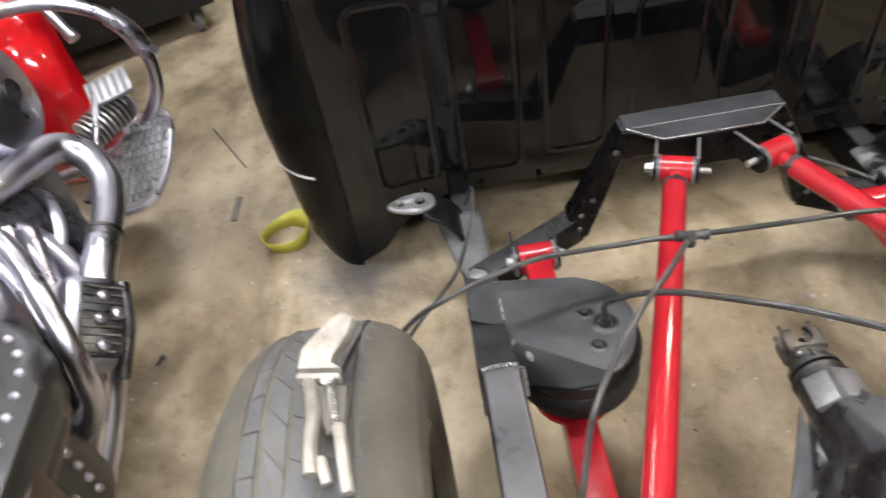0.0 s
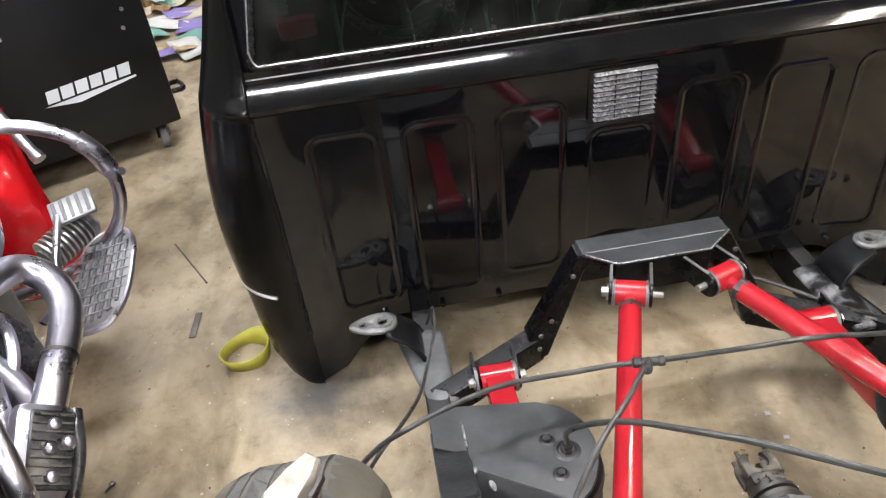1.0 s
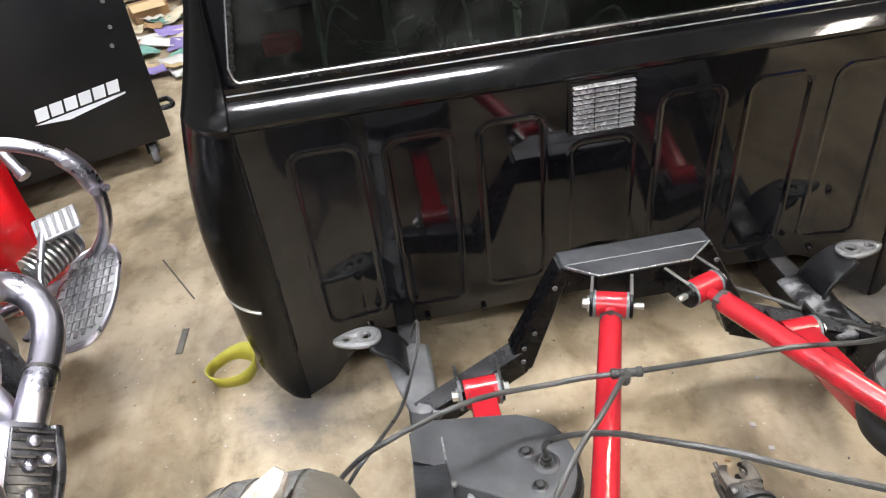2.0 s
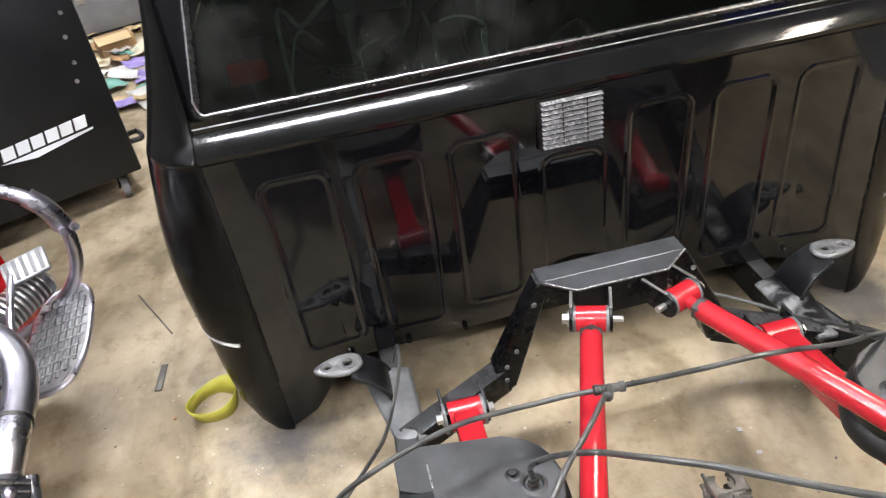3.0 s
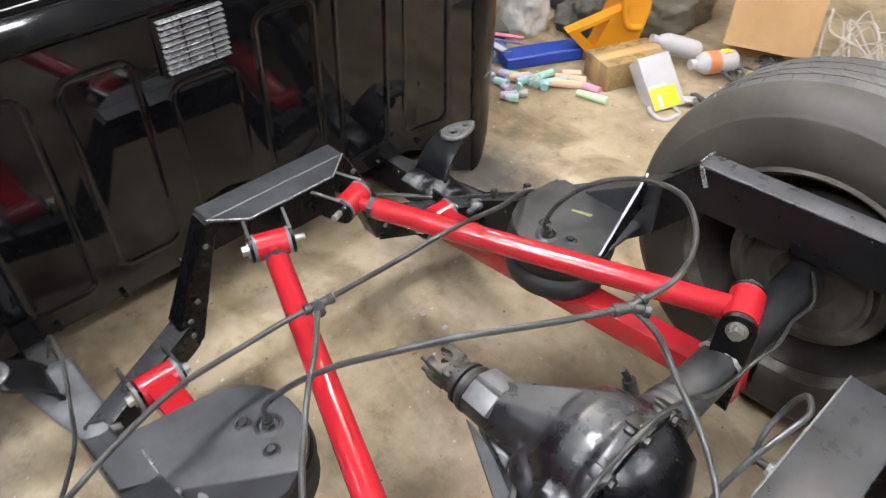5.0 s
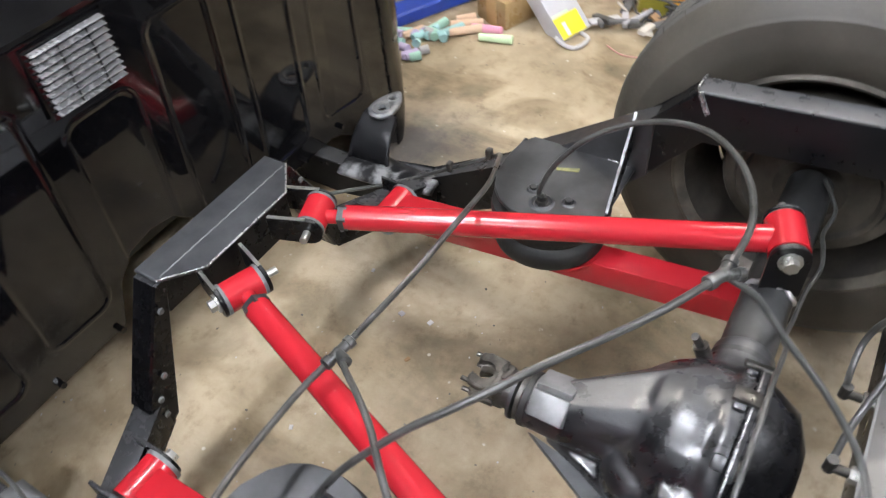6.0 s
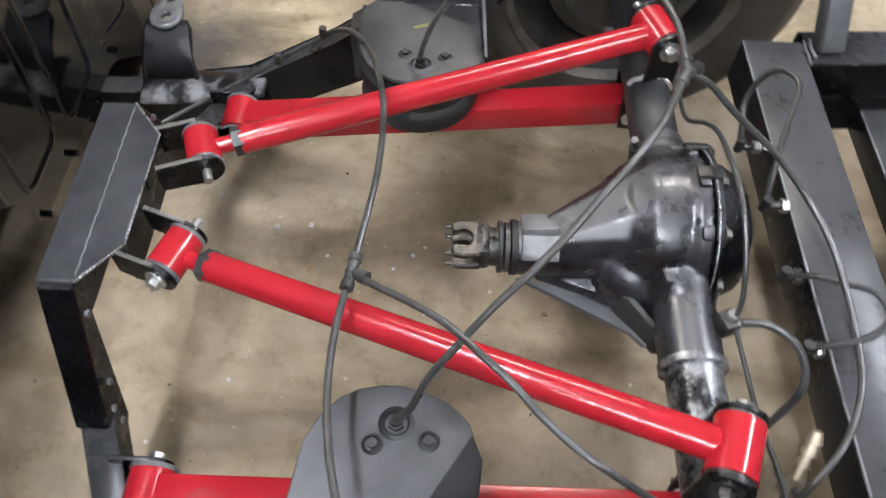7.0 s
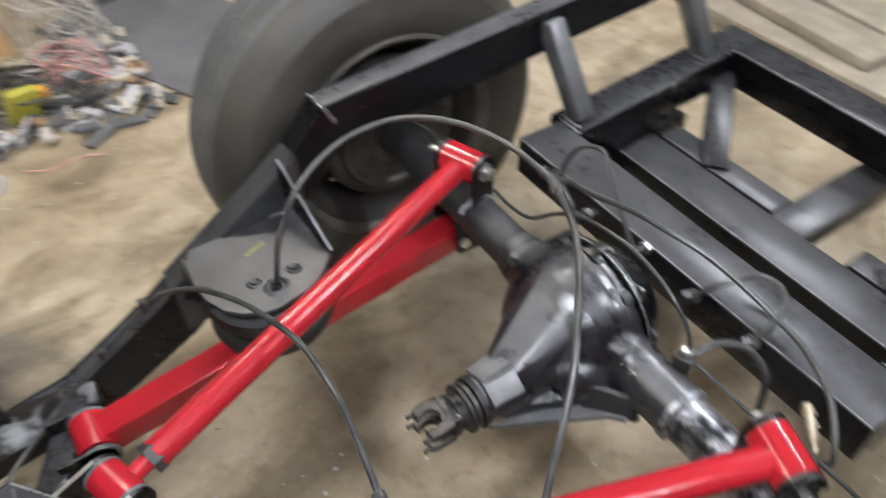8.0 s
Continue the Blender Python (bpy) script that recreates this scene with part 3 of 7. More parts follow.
# near-black panes and added panels block the bright surroundings beside the cab
for sgn in (-1, 1):
    part("side_window", box(B(), (CX + sgn * 0.735, 1.72, 0.98), (0.005, 1.10, 0.44)), M_SIDEGLASS, cab, "side window glass made near-black to block the bright view out")
for sgn in (-1, 1):
    part("side_view_block", box(B(), (CX + sgn * 0.716, 1.70, 0.475), (0.012, 1.14, 0.60), bevel=0.004), M_INTERIOR, cab, "dark inner panel added to block the view out of the side")
box(bm := B(), (CX, 1.70, 1.235), (1.40, 1.25, 0.05), bevel=0.02)
part("roof", bm, M_BLACK, cab)
box(bm := B(), (CX, 1.72, 0.155), (1.58, 1.20, 0.02))
part("floor_pan", bm, M_INTERIOR, cab)
box(bm := B(), (CX, 2.32, 0.41), (1.60, 0.03, 0.74))
part("firewall", bm, M_INTERIOR, cab)
box(bm := B(), (CX, 2.12, 0.70), (1.50, 0.30, 0.22), bevel=0.05)
part("dashboard", bm, M_INTERIOR, cab, "dark dashboard behind the window")
# louvred vent in the back panel
VX0, VX1, VZ0, VZ1 = -0.080, 0.055, 0.580, 0.692
vent = part("vent_frame", prism(B(), [(VX0, 0.948, VZ0), (VX1, 0.948, VZ0), (VX1, 0.948, VZ1), (VX0, 0.948, VZ1)], (0, -0.006, 0), 0.003), M_BLACK, cab, "black louvred vent surround")
for k in range(10):
    z = VZ0 + 0.011 + k * 0.0101
    bm = B()
    prism(bm, [(VX0 + 0.008, 0.9405, z), (VX0 + 0.008, 0.931, z - 0.002), (VX0 + 0.008, 0.9295, z - 0.0002), (VX0 + 0.008, 0.9405, z + 0.0024)], (VX1 - VX0 - 0.016, 0, 0))
    part("louvre", bm, M_LOUVRE, vent, "bright louvre blade")
for x in (VX0 + 0.048, VX0 + 0.096):
    box(bm := B(), (x, 0.9325, (VZ0 + VZ1) / 2), (0.0015, 0.003, VZ1 - VZ0 - 0.02))
    part("vent_divider", bm, M_BLACK, vent)
for k in range(9):
    x = CX - 0.52 + 0.13 * k
    if abs(x - CX) > 0.12:
        rod(bm := B(), (x, 0.976, 0.168), (x, 0.966, 0.168), 0.006, 8)
        part("rivet", bm, M_BLACK, cab)
for x, w, z in ((-0.42, 0.50, 0.34), (0.36, 0.50, 0.34)):
    seat = thing("seat_base", (x, 1.55, 0.165), "stripped dark seat base inside the cab", "seat", "cab seats")
    part("frame", box(B(), (x, 1.62, 0.25), (w, 0.42, 0.16), (4, 0, 0), 0.03), M_INTERIOR, seat)
    part("cushion", box(B(), (x, 1.62, 0.36), (w - 0.04, 0.38, 0.08), (4, 0, 0), 0.035), M_DRAB, seat, "worn dark cushion")
gauge = thing("gauge_cluster", (-0.36, 2.0, 0.82), "round gauges on the dashboard inside the cab", "gauges")
for k in range(3):
    part("gauge", lathe(B(), [(0.0, 0.0), (0.045, 0.0), (0.05, 0.008), (0.045, 0.016), (0.040, 0.010), (0.0, 0.008)], pose(-0.48 + 0.12 * k, 1.962, 0.735, 78, 0, 0), 24), M_ALU, gauge, "bright gauge bezel")
part("hood", box(B(), (-0.36, 2.02, 0.82), (0.46, 0.16, 0.05), (-8, 0, 0), 0.02), M_INTERIOR, gauge)
# steering wheel and shifter seen through the glass
wheel_m = pose(-0.36, 1.80, 0.70, 62, 0, 0)
steer = thing("steering_wheel", (-0.36, 1.80, 0.70), "black steering wheel inside the cab", "steering wheel")
bm = B()
sweep(bm, [wheel_m @ Vector((0.185 * math.cos(a), 0.185 * math.sin(a), 0)) for a in (2 * math.pi * k / 36 for k in range(37))], 0.013, 8, 1)
part("rim", bm, M_RUBBER, steer)
for a in (0.3, math.pi - 0.3, -math.pi / 2):
    bar(bm := B(), wheel_m @ Vector((0, 0, -0.02)), wheel_m @ Vector((0.18 * math.cos(a), 0.18 * math.sin(a), 0)), 0.025, 0.008)
    part("spoke", bm, M_RUBBER, steer)
rod(bm := B(), wheel_m @ Vector((0, 0, 0.01)), wheel_m @ Vector((0, 0, -0.35)), 0.03, 14)
part("column", bm, M_INTERIOR, steer)
shift = thing("gear_shifter", (-0.02, 1.62, 0.165), "bent gear lever with a knob inside the cab", "gear lever")
part("lever", sweep(B(), [(-0.02, 1.62, 0.165), (-0.02, 1.60, 0.40), (-0.035, 1.55, 0.62), (-0.04, 1.56, 0.80)], 0.009, 8), M_ZINC, shift, "pale metal lever")
part("knob", lathe(B(), [(0.0, -0.02), (0.018, -0.012), (0.022, 0.004), (0.014, 0.02), (0.0, 0.024)], pose(-0.04, 1.56, 0.82), 16), M_RUBBER, shift)
for k, pts in enumerate(([(-0.60, 1.5, 0.165), (-0.56, 1.45, 0.5), (-0.50, 1.5, 0.72), (-0.44, 1.6, 0.66)], [(0.0, 1.7, 0.165), (0.08, 1.62, 0.68), (0.20, 1.6, 0.76), (0.3, 1.7, 0.62)],
                         [(-0.25, 1.7, 0.165), (-0.2, 1.62, 0.6), (-0.1, 1.6, 0.72), (-0.05, 1.72, 0.5)], [(-0.62, 1.35, 0.165), (-0.60, 1.30, 0.45), (-0.50, 1.34, 0.60), (-0.42, 1.30, 0.50), (-0.36, 1.36, 0.62)],
                         [(0.02, 1.5, 0.165), (0.06, 1.42, 0.55), (0.16, 1.40, 0.66), (0.22, 1.46, 0.58), (0.16, 1.5, 0.5)], [(-0.05, 1.9, 0.70), (0.05, 1.82, 0.86), (0.16, 1.8, 0.80), (0.2, 1.9, 0.68)])):
    solid("loose_wire", sweep(B(), pts, 0.004, 6), M_PEDAL if k < 2 else M_DARKSTEEL, pts[0], "loose pale wiring hanging inside the cab", "wire", "cab wires")
for pts, r, mt in (([(-0.19, 1.5, 0.723), (-0.175, 1.5, 0.678), (-0.167, 1.5, 0.635), (-0.166, 1.5, 0.589)], 0.0050, M_PEDAL), ([(-0.151, 1.5, 0.691), (-0.114, 1.5, 0.696), (-0.079, 1.5, 0.688), (-0.046, 1.5, 0.667), (-0.036, 1.5, 0.634), (-0.046, 1.5, 0.597)], 0.0032, M_WIREWHITE),
                   ([(0.005, 1.5, 0.668), (-0.047, 1.5, 0.657), (-0.093, 1.5, 0.647)], 0.0034, M_DARKSTEEL), ([(-0.403, 1.5, 0.799), (-0.445, 1.5, 0.766), (-0.485, 1.5, 0.742), (-0.536, 1.5, 0.743)], 0.0060, M_PEDAL),
                   ([(-0.303, 1.5, 0.677), (-0.34, 1.5, 0.667), (-0.361, 1.5, 0.641), (-0.356, 1.5, 0.616)], 0.0032, M_PEDAL), ([(-0.538, 1.5, 0.728), (-0.51, 1.5, 0.674), (-0.466, 1.5, 0.634), (-0.39, 1.5, 0.607), (-0.317, 1.5, 0.608), (-0.248, 1.5, 0.633)], 0.0120, M_SEAL)):
    foot = (pts[-1][0] + 0.02, 1.16, 0.168)
    solid("loose_wire", sweep(B(), pts + [foot], r, 8), mt, foot, "loose wire or hose hanging inside the cab", "wire", "cab wires")
ex0 = Vector((-0.169, 1.5, 0.576))
for k in range(4):
    ring = solid("hose_clamp", lathe(B(), [(0.014, -0.002), (0.017, -0.002), (0.017, 0.002), (0.014, 0.002)], pose(ex0.x + 0.024 - 0.004 * k - 0.05 * (k == 3), 1.5, ex0.z, 0, 80, 0), 20, True), M_ALU, (ex0.x, 1.5, ex0.z), "bright hose clamp inside the cab", "clamp", "hose clamps")
solid("red_case", box(B(), (-0.635, 1.52, 0.655), (0.10, 0.06, 0.05), (0, 0, 8), 0.012), M_BIKERED, (-0.635, 1.52, 0.63), "small red plastic case inside the cab", "case")
cr = random.Random(12)
for k in range(16):
    x, y, z = cr.uniform(-0.62, 0.62), cr.uniform(1.90, 2.05), 0.812
    q = [Vector((x, y, z + 0.004))]
    for i in range(4):
        q.append(q[-1] + Vector((cr.uniform(-0.09, 0.09), cr.uniform(-0.05, 0.05), 0)))
        q[-1].z = z + 0.004 + cr.uniform(0.0, 0.07) * (i < 3)
    solid("loose_wire", sweep(B(), q, cr.uniform(0.0025, 0.006), 6), (M_PEDAL, M_DARKSTEEL, M_LINE, M_INTERIOR)[k % 4], (x, y, z), "loose end of wiring on the dashboard", "wire", "dashboard wires")

# ---- the chassis frame ----
CH = 0.0005  # middle of the frame
CB = -0.0065  # middle of the link bridge
chassis = thing("chassis_frame", (CH, 0.4, 0.13), "satin black welded steel rear truck frame", "truck frame")
RAIL_TOP = [(1.7, 0.135), (0.93, 0.135), (0.70, 0.172), (0.533, 0.274), (0.275, 0.448), (0.203, 0.535), (-0.37, 0.567), (-1.05, 0.601)]
RAIL_LOW = [(-1.05, 0.526), (-0.37, 0.491), (0.185, 0.457), (0.245, 0.37), (0.49, 0.19), (0.68, 0.088), (0.93, 0.05), (1.7, 0.05)]
for sgn in (-1, 1):
    x = CH + sgn * 0.4295
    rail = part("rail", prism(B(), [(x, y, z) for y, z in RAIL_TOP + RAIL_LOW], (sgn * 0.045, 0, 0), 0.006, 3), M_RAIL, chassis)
    xi = x - sgn * 0.001
    weld(rail, [(xi, 0.199, 0.534), (xi - sgn * 0.001, 0.191, 0.518), (xi - sgn * 0.001, 0.183, 0.502)], 0.0042)
    weld(rail, [(x + sgn * 0.002, 0.203, 0.536), (x + sgn * 0.02, 0.204, 0.538), (x + sgn * 0.043, 0.203, 0.536)], 0.0022)
    # air spring plate with its gussets
    a = [(x + sgn * 0.002, 0.274), (CH + sgn * 0.30, 0.274), (CH + sgn * 0.272, 0.30), (CH + sgn * 0.252, 0.335), (CH + sgn * 0.2445, 0.38), (CH + sgn * 0.250, 0.412), (CH + sgn * 0.263, 0.436), (CH + sgn * 0.285, 0.456), (CH + sgn * 0.318, 0.470), (CH + sgn * 0.360, 0.475), (x - sgn * 0.02, 0.470), (x + sgn * 0.002, 0.455)]
    if sgn < 0:
        # the other plate is cut back aslant where it meets the rail
        a = [(x + 0.004, 0.370), (CH - 0.293, 0.286), (CH - 0.282, 0.290), (CH - 0.268, 0.302), (CH - 0.255, 0.319), (CH - 0.2445, 0.343), (CH - 0.239, 0.366), (CH - 0.2385, 0.390), (CH - 0.244, 0.417), (CH - 0.255, 0.438), (CH - 0.275, 0.457), (CH - 0.305, 0.473), (x - 0.002, 0.492), (x - 0.046, 0.474), (x - 0.046, 0.418), (x - 0.002, 0.400)]
    zpl = 0.362
    plate = part("spring_plate", prism(B(), [(px, py, zpl) for px, py in a], (0, 0, 0.007), 0.0015), M_PLATE, chassis, "dusty black rounded air spring plate")
    if sgn == 1:
        part("paint_mark", prism(B(), [(0.366, 0.385, 0.3692), (0.372, 0.388, 0.3692), (0.386, 0.352, 0.3692), (0.377, 0.350, 0.3692)], (0, 0, 0.0006)), M_MARK, plate, "faint yellow paint mark")
        gus = part("gusset", prism(B(), [(x, 0.284, 0.472), (x, 0.284, 0.40), (CH + 0.302, 0.270, 0.362), (CH + 0.302, 0.270, 0.3735)], (0, 0.0055, 0), 0.001), M_FRAME, chassis)
        bar(bm := B(), (x, 0.2865, 0.473), (CH + 0.302, 0.2725, 0.3745), 0.0045, 0.002, bevel=0)
        part("bare_edge", bm, M_BRACE, gus, "bare ground steel edge")
    else:
        # the plate's rear part folds down towards the bellows
        # darker than the plate: its colour stands in for shade on this tilt
        flap = part("flap", prism(B(), [(x + 0.003, 0.3705, 0.3625), (CH - 0.2925, 0.286, 0.3625), (CH - 0.318, 0.275, 0.357), (CH - 0.352, 0.278, 0.350), (CH - 0.408, 0.300, 0.342), (x + 0.003, 0.318, 0.341)], (0, 0.002, 0.0055), 0.001), M_CART, chassis, "folded-down edge of the spring plate, coloured black for shade")
        part("tack_spot", lathe(B(), [(0.0, 0.0020), (0.005, 0.0016), (0.0070, 0.0)], pose(CH - 0.401, 0.340, 0.3635, 16, 0, 20) @ Matrix.Diagonal((0.75, 1.25, 1, 1)), 14), M_MOUNT, flap, "bare grey weld spot")
        part("tack_spot", lathe(B(), [(0.0, 0.004), (0.005, 0.003), (0.007, 0.0)], pose(x + 0.006, 0.366, 0.3692), 12), M_MOUNT, flap, "bare grey weld spot")
    g = B()
    prism(g, [(x, 0.468, 0.3615), (x, 0.482, 0.27), (CH + sgn * 0.37, 0.474, 0.33), (CH + sgn * 0.315, 0.466, 0.3615)], (0, 0.006, 0), 0.001)
    part("gusset", g, M_FRAME, chassis)
    weld(plate, [(x - sgn * 0.003, y, 0.3705) for y in ((0.295, 0.303, 0.311, 0.320) if sgn > 0 else (0.405, 0.415, 0.425, 0.44, 0.455))], 0.0018)
    # rail sleeve beside the plate
    bm = B()
    prism(bm, [(x - sgn * 0.003, y, z) for y, z in ((0.255, 0.470), (0.50, 0.305), (0.50, 0.20), (0.40, 0.225), (0.255, 0.36))], (sgn * 0.051, 0, 0), 0.002)
    part("rail_sleeve", bm, M_PLATE, chassis, "dusty black welded sleeve round the rail")
    # cab mount: riser, arm and eared plate
    bm = B()
    rows = []
    for t in range(9):
        u = t / 8
        cx_, w_ = 0.430 + 0.024 * u, 0.024 + 0.026 * u
        yy, zz = 0.665 + 0.235 * u, 0.186 - 0.028 * math.sin(u * 1.6)
        rows.append([(CX + sgn * (cx_ + w_ * v), yy, zz - 0.012 * abs(v) ** 3) for v in (-1.0, -0.8, -0.3, 0.3, 0.8, 1.0)])
    grid_mesh(bm, rows)
    ft = part("mount_foot", bm, M_PRIMER if sgn < 0 else M_FOOT, chassis, "bare grey sheet steel mount foot", 60)
    sm = ft.modifiers.new("thick", "SOLIDIFY")
    sm.thickness, sm.offset = 0.012, 0.0
    bm = B()
    rows = [[(CX + sgn * (0.452 + 0.02 * t + 0.05 * t * t - 0.010 * (abs(w - 0.5) > 0.45)), 0.795 + 0.014 * t + w * (0.105 - 0.022 * t), 0.158 + 0.085 * t ** 0.75 - 0.012 * (abs(w - 0.5) > 0.45)) for w in (0, 0.06, 0.3, 0.7, 0.94, 1.0)] for t in (0, 0.15, 0.3, 0.45, 0.6, 0.75, 0.9, 1.0)]
    grid_mesh(bm, rows)
    arm = part("mount_arm", bm, M_CART, chassis, "curved dark grey cab mount arm")
    sm = arm.modifiers.new("thick", "SOLIDIFY")
    sm.thickness, sm.offset = 0.008, 0.0
    bm = B()
    loops = [[(CX + sgn * (0.546 + 0.050 * math.cos(t)), 0.853 + 0.028 * math.sin(t) * (1 - 0.34 * math.cos(t)), 0.246) for t in (2 * math.pi * k / 28 for k in range(28))]]
    holes = ((0.526, 0.0105), (0.568, 0.0086))
    for hx, hr in holes:
        loops.append([(CX + sgn * hx + hr * math.cos(t), 0.853 + hr * math.sin(t), 0.246) for t in (2 * math.pi * k / 18 for k in range(18))])
    for lp in loops:
        vs = [bm.verts.new(p) for p in lp]
        for a, b in zip(vs, vs[1:] + vs[:1]):
            bm.edges.new((a, b))
    bmesh.ops.triangle_fill(bm, use_beauty=True, use_dissolve=False, edges=bm.edges[:])
    mp = part("mount_plate", bm, M_MOUNT, chassis, "scuffed steel cab mount plate with two holes")
    sm = mp.modifiers.new("thick", "SOLIDIFY")
    sm.thickness, sm.offset = 0.008, 0.0
    for (hx, hr), lip in zip(holes, (0.0105, 0.0022)):
        lathe(bm := B(), [(hr + 0.0005, 0.0), (hr + 0.0005, 0.0022), (hr + lip - 0.001, 0.0022), (hr + lip, 0.0)], pose(CX + sgn * hx, 0.853, 0.2502), 22, True)
        part("bushing_ring", bm, M_MOUNT, mp)
# raised crossmember with the link bridge
bridge_out = [(-0.141, 0.797), (0.141, 0.797), (0.141, 0.752), (0.088, 0.708), (-0.088, 0.708), (-0.141, 0.752)]
bridge = part("bridge_plate", prism(B(), [(CB + px, py, 0.414) for px, py in bridge_out], (0, 0, 0.007), 0.0015), M_BRIDGE, chassis, "scuffed black steel bridge plate")
for i0, n in ((1, 12), (12, 16), (27, 13)):
    part("weld_bead", sweep(B(), [(CB - 0.14 + 0.007 * (i0 + i), 0.752 + 0.0006 * math.sin(i * 2.1), 0.4210) for i in range(n)], 0.0012, 6, 3), M_MOUNT, bridge, "dull grey weld bead")
for pts in ([(-0.141, 0.752), (-0.1145, 0.730), (-0.088, 0.708)], [(0.141, 0.752), (0.1145, 0.730), (0.088, 0.708)], [(-0.088, 0.707), (0.0, 0.707), (0.088, 0.707)]):
    weld(bridge, [(CB + px, py, 0.4206) for px, py in pts], 0.0014)
bm = B()
prism(bm, [(CB - 0.090, 0.712, 0.414), (CB + 0.090, 0.712, 0.414), (CB + 0.090, 0.712, 0.345), (CB - 0.090, 0.712, 0.345)], (0, 0.006, 0), 0.001)
part("bridge_web", bm, M_FRAME, chassis)
bm = B()
prism(bm, [(CB - 0.140, 0.755, 0.413), (CB + 0.140, 0.755, 0.413), (CB + 0.140, 0.755, 0.35), (CB - 0.140, 0.755, 0.35)], (0, 0.04, 0), 0.002)
part("bridge_tube", bm, M_FRAME, chassis)
for sgn in (-1, 1):
    # upper leg, then lower leg to the rail
    bm = B()
    w, d = 0.044, 0.062
    outl = [(0.122, 0.413), (0.148, 0.4135), (0.246, 0.222), (0.226, 0.160), (0.205, 0.172)]
    prism(bm, [(CB + sgn * px, 0.753, pz) for px, pz in outl], (0, w, 0), 0.003)
    leg = part("cross_leg", bm, M_FRAME, chassis)
    bm = B()
    bar(bm, (CB + sgn * 0.226, 0.775, 0.190), (CB + sgn * 0.445, 0.690, 0.152), w, d, bevel=0.003)
    part("cross_foot", bm, M_FRAME, chassis)
    for px, py, pz in ((0.158, 0.752, 0.375), (0.225, 0.752, 0.20), (0.222, 0.752, 0.235), (0.20, 0.752, 0.27)):
        hexbolt(leg, (CB + sgn * px, py, pz), (0, -1, 0), 0.005, 0.004, M_PRIMER, "bolt_head", False)
# rear box of beams
for sgn in (-1, 1):
    for (fx, fy, fz), (tx, ty, tz) in (((0.334, -0.258, 0.383), (0.428, -0.242, 0.54)), ((0.366, -0.606, 0.383), (0.420, -0.552, 0.56))):
        bar(bm := B(), (CH + sgn * fx, fy, fz), (CH + sgn * tx, ty, tz), 0.040, 0.036, up=(0, 1, 0))
        brace = part("rail_brace", bm, M_BRACE, chassis, "scuffed grey upright brace")
        weld(brace, [(CH + sgn * (fx - 0.02), fy + 0.025, 0.387), (CH + sgn * fx, fy + 0.027, 0.387), (CH + sgn * (fx + 0.02), fy + 0.025, 0.387)], 0.0026)
    bm = B()
    prism(bm, [(CH + sgn * px, py, 0.309) for px, py in ((0.300, -0.222), (0.378, -0.222), (0.414, -0.743), (0.337, -0.743))], (0, 0, 0.076), 0.006, 3)
    part("rear_side_beam", bm, M_FRAME, chassis)
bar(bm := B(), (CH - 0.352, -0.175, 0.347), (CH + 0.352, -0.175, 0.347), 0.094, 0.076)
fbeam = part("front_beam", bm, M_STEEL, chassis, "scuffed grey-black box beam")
bar(bm := B(), (CH - 0.350, -0.1285, 0.3842), (CH + 0.350, -0.1285, 0.3842), 0.003, 0.003, bevel=0)
part("bare_edge", bm, M_PRIMER, fbeam, "bare ground steel edge")
for sgn in (-1, 1):
    weld(fbeam, [(CH + sgn * (0.300 + 0.010 * i), -0.2225 + 0.0008 * math.sin(2.3 * i), 0.3862) for i in range(6)], 0.0022)
bar(bm := B(), (CH - 0.338, -0.702, 0.347), (CH + 0.338, -0.702, 0.347), 0.081, 0.076)
rbeam = part("rear_beam", bm, M_FRAME, chassis)
bar(bm := B(), (CH - 0.334, -0.6625, 0.3840), (CH + 0.334, -0.6625, 0.3840), 0.0035, 0.0035, bevel=0)
part("bare_edge", bm, M_ZINC, rbeam, "worn bright edge")
for y0, y1, z0, xa, xb in ((-0.352, -0.448, 0.258, -0.318, 0.318), (-0.460, -0.516, 0.252, 0.034, 0.312), (-0.460, -0.516, 0.252, -0.312, -0.118)):
    bar(bm := B(), (CH + xa, (y0 + y1) / 2, z0), (CH + xb, (y0 + y1) / 2, z0), y0 - y1, 0.046)
    tray = part("tray_beam", bm, M_TRAY, chassis, "scuffed lower tray beam")
    bar(bm := B(), (CH + xa + 0.01, y0 - 0.0016, z0 + 0.0225), (CH + xb - 0.01, y0 - 0.0016, z0 + 0.0225), 0.003, 0.003, bevel=0)
    part("bare_edge", bm, M_PRIMER, tray, "worn bright edge")
for sgn in (-1, 1):
    # leaning stay from the tray up to the rear corner, and the plate that hangs from the side beam
    bar(bm := B(), (CH + sgn * 0.176, -0.468, 0.262), (CH + sgn * 0.345, -0.660, 0.318), 0.050, 0.046, bevel=0.002)
    part("tray_stay", bm, M_FRAME, chassis)
    prism(bm := B(), [(CH + sgn * (0.302 + (-0.222 - y) * 0.071), y, z) for y, z in ((-0.222, 0.310), (-0.222, 0.236), (-0.520, 0.236), (-0.470, 0.270), (-0.452, 0.310))], (sgn * 0.008, 0, 0), 0.001)
    part("side_plate", bm, M_FRAME, chassis, "black plate hanging from the side beam")
    bar(bm := B(), (CH + sgn * 0.330, -0.225, 0.250), (CH + sgn * 0.346, -0.560, 0.250), 0.030, 0.044)
    part("tray_side", bm, M_FRAME, chassis)
bar(bm := B(), (CH - 0.005, -0.4485, 0.254), (CH - 0.006, -0.742, 0.254), 0.074, 0.048)
part("tray_link", bm, M_TRAY, chassis)

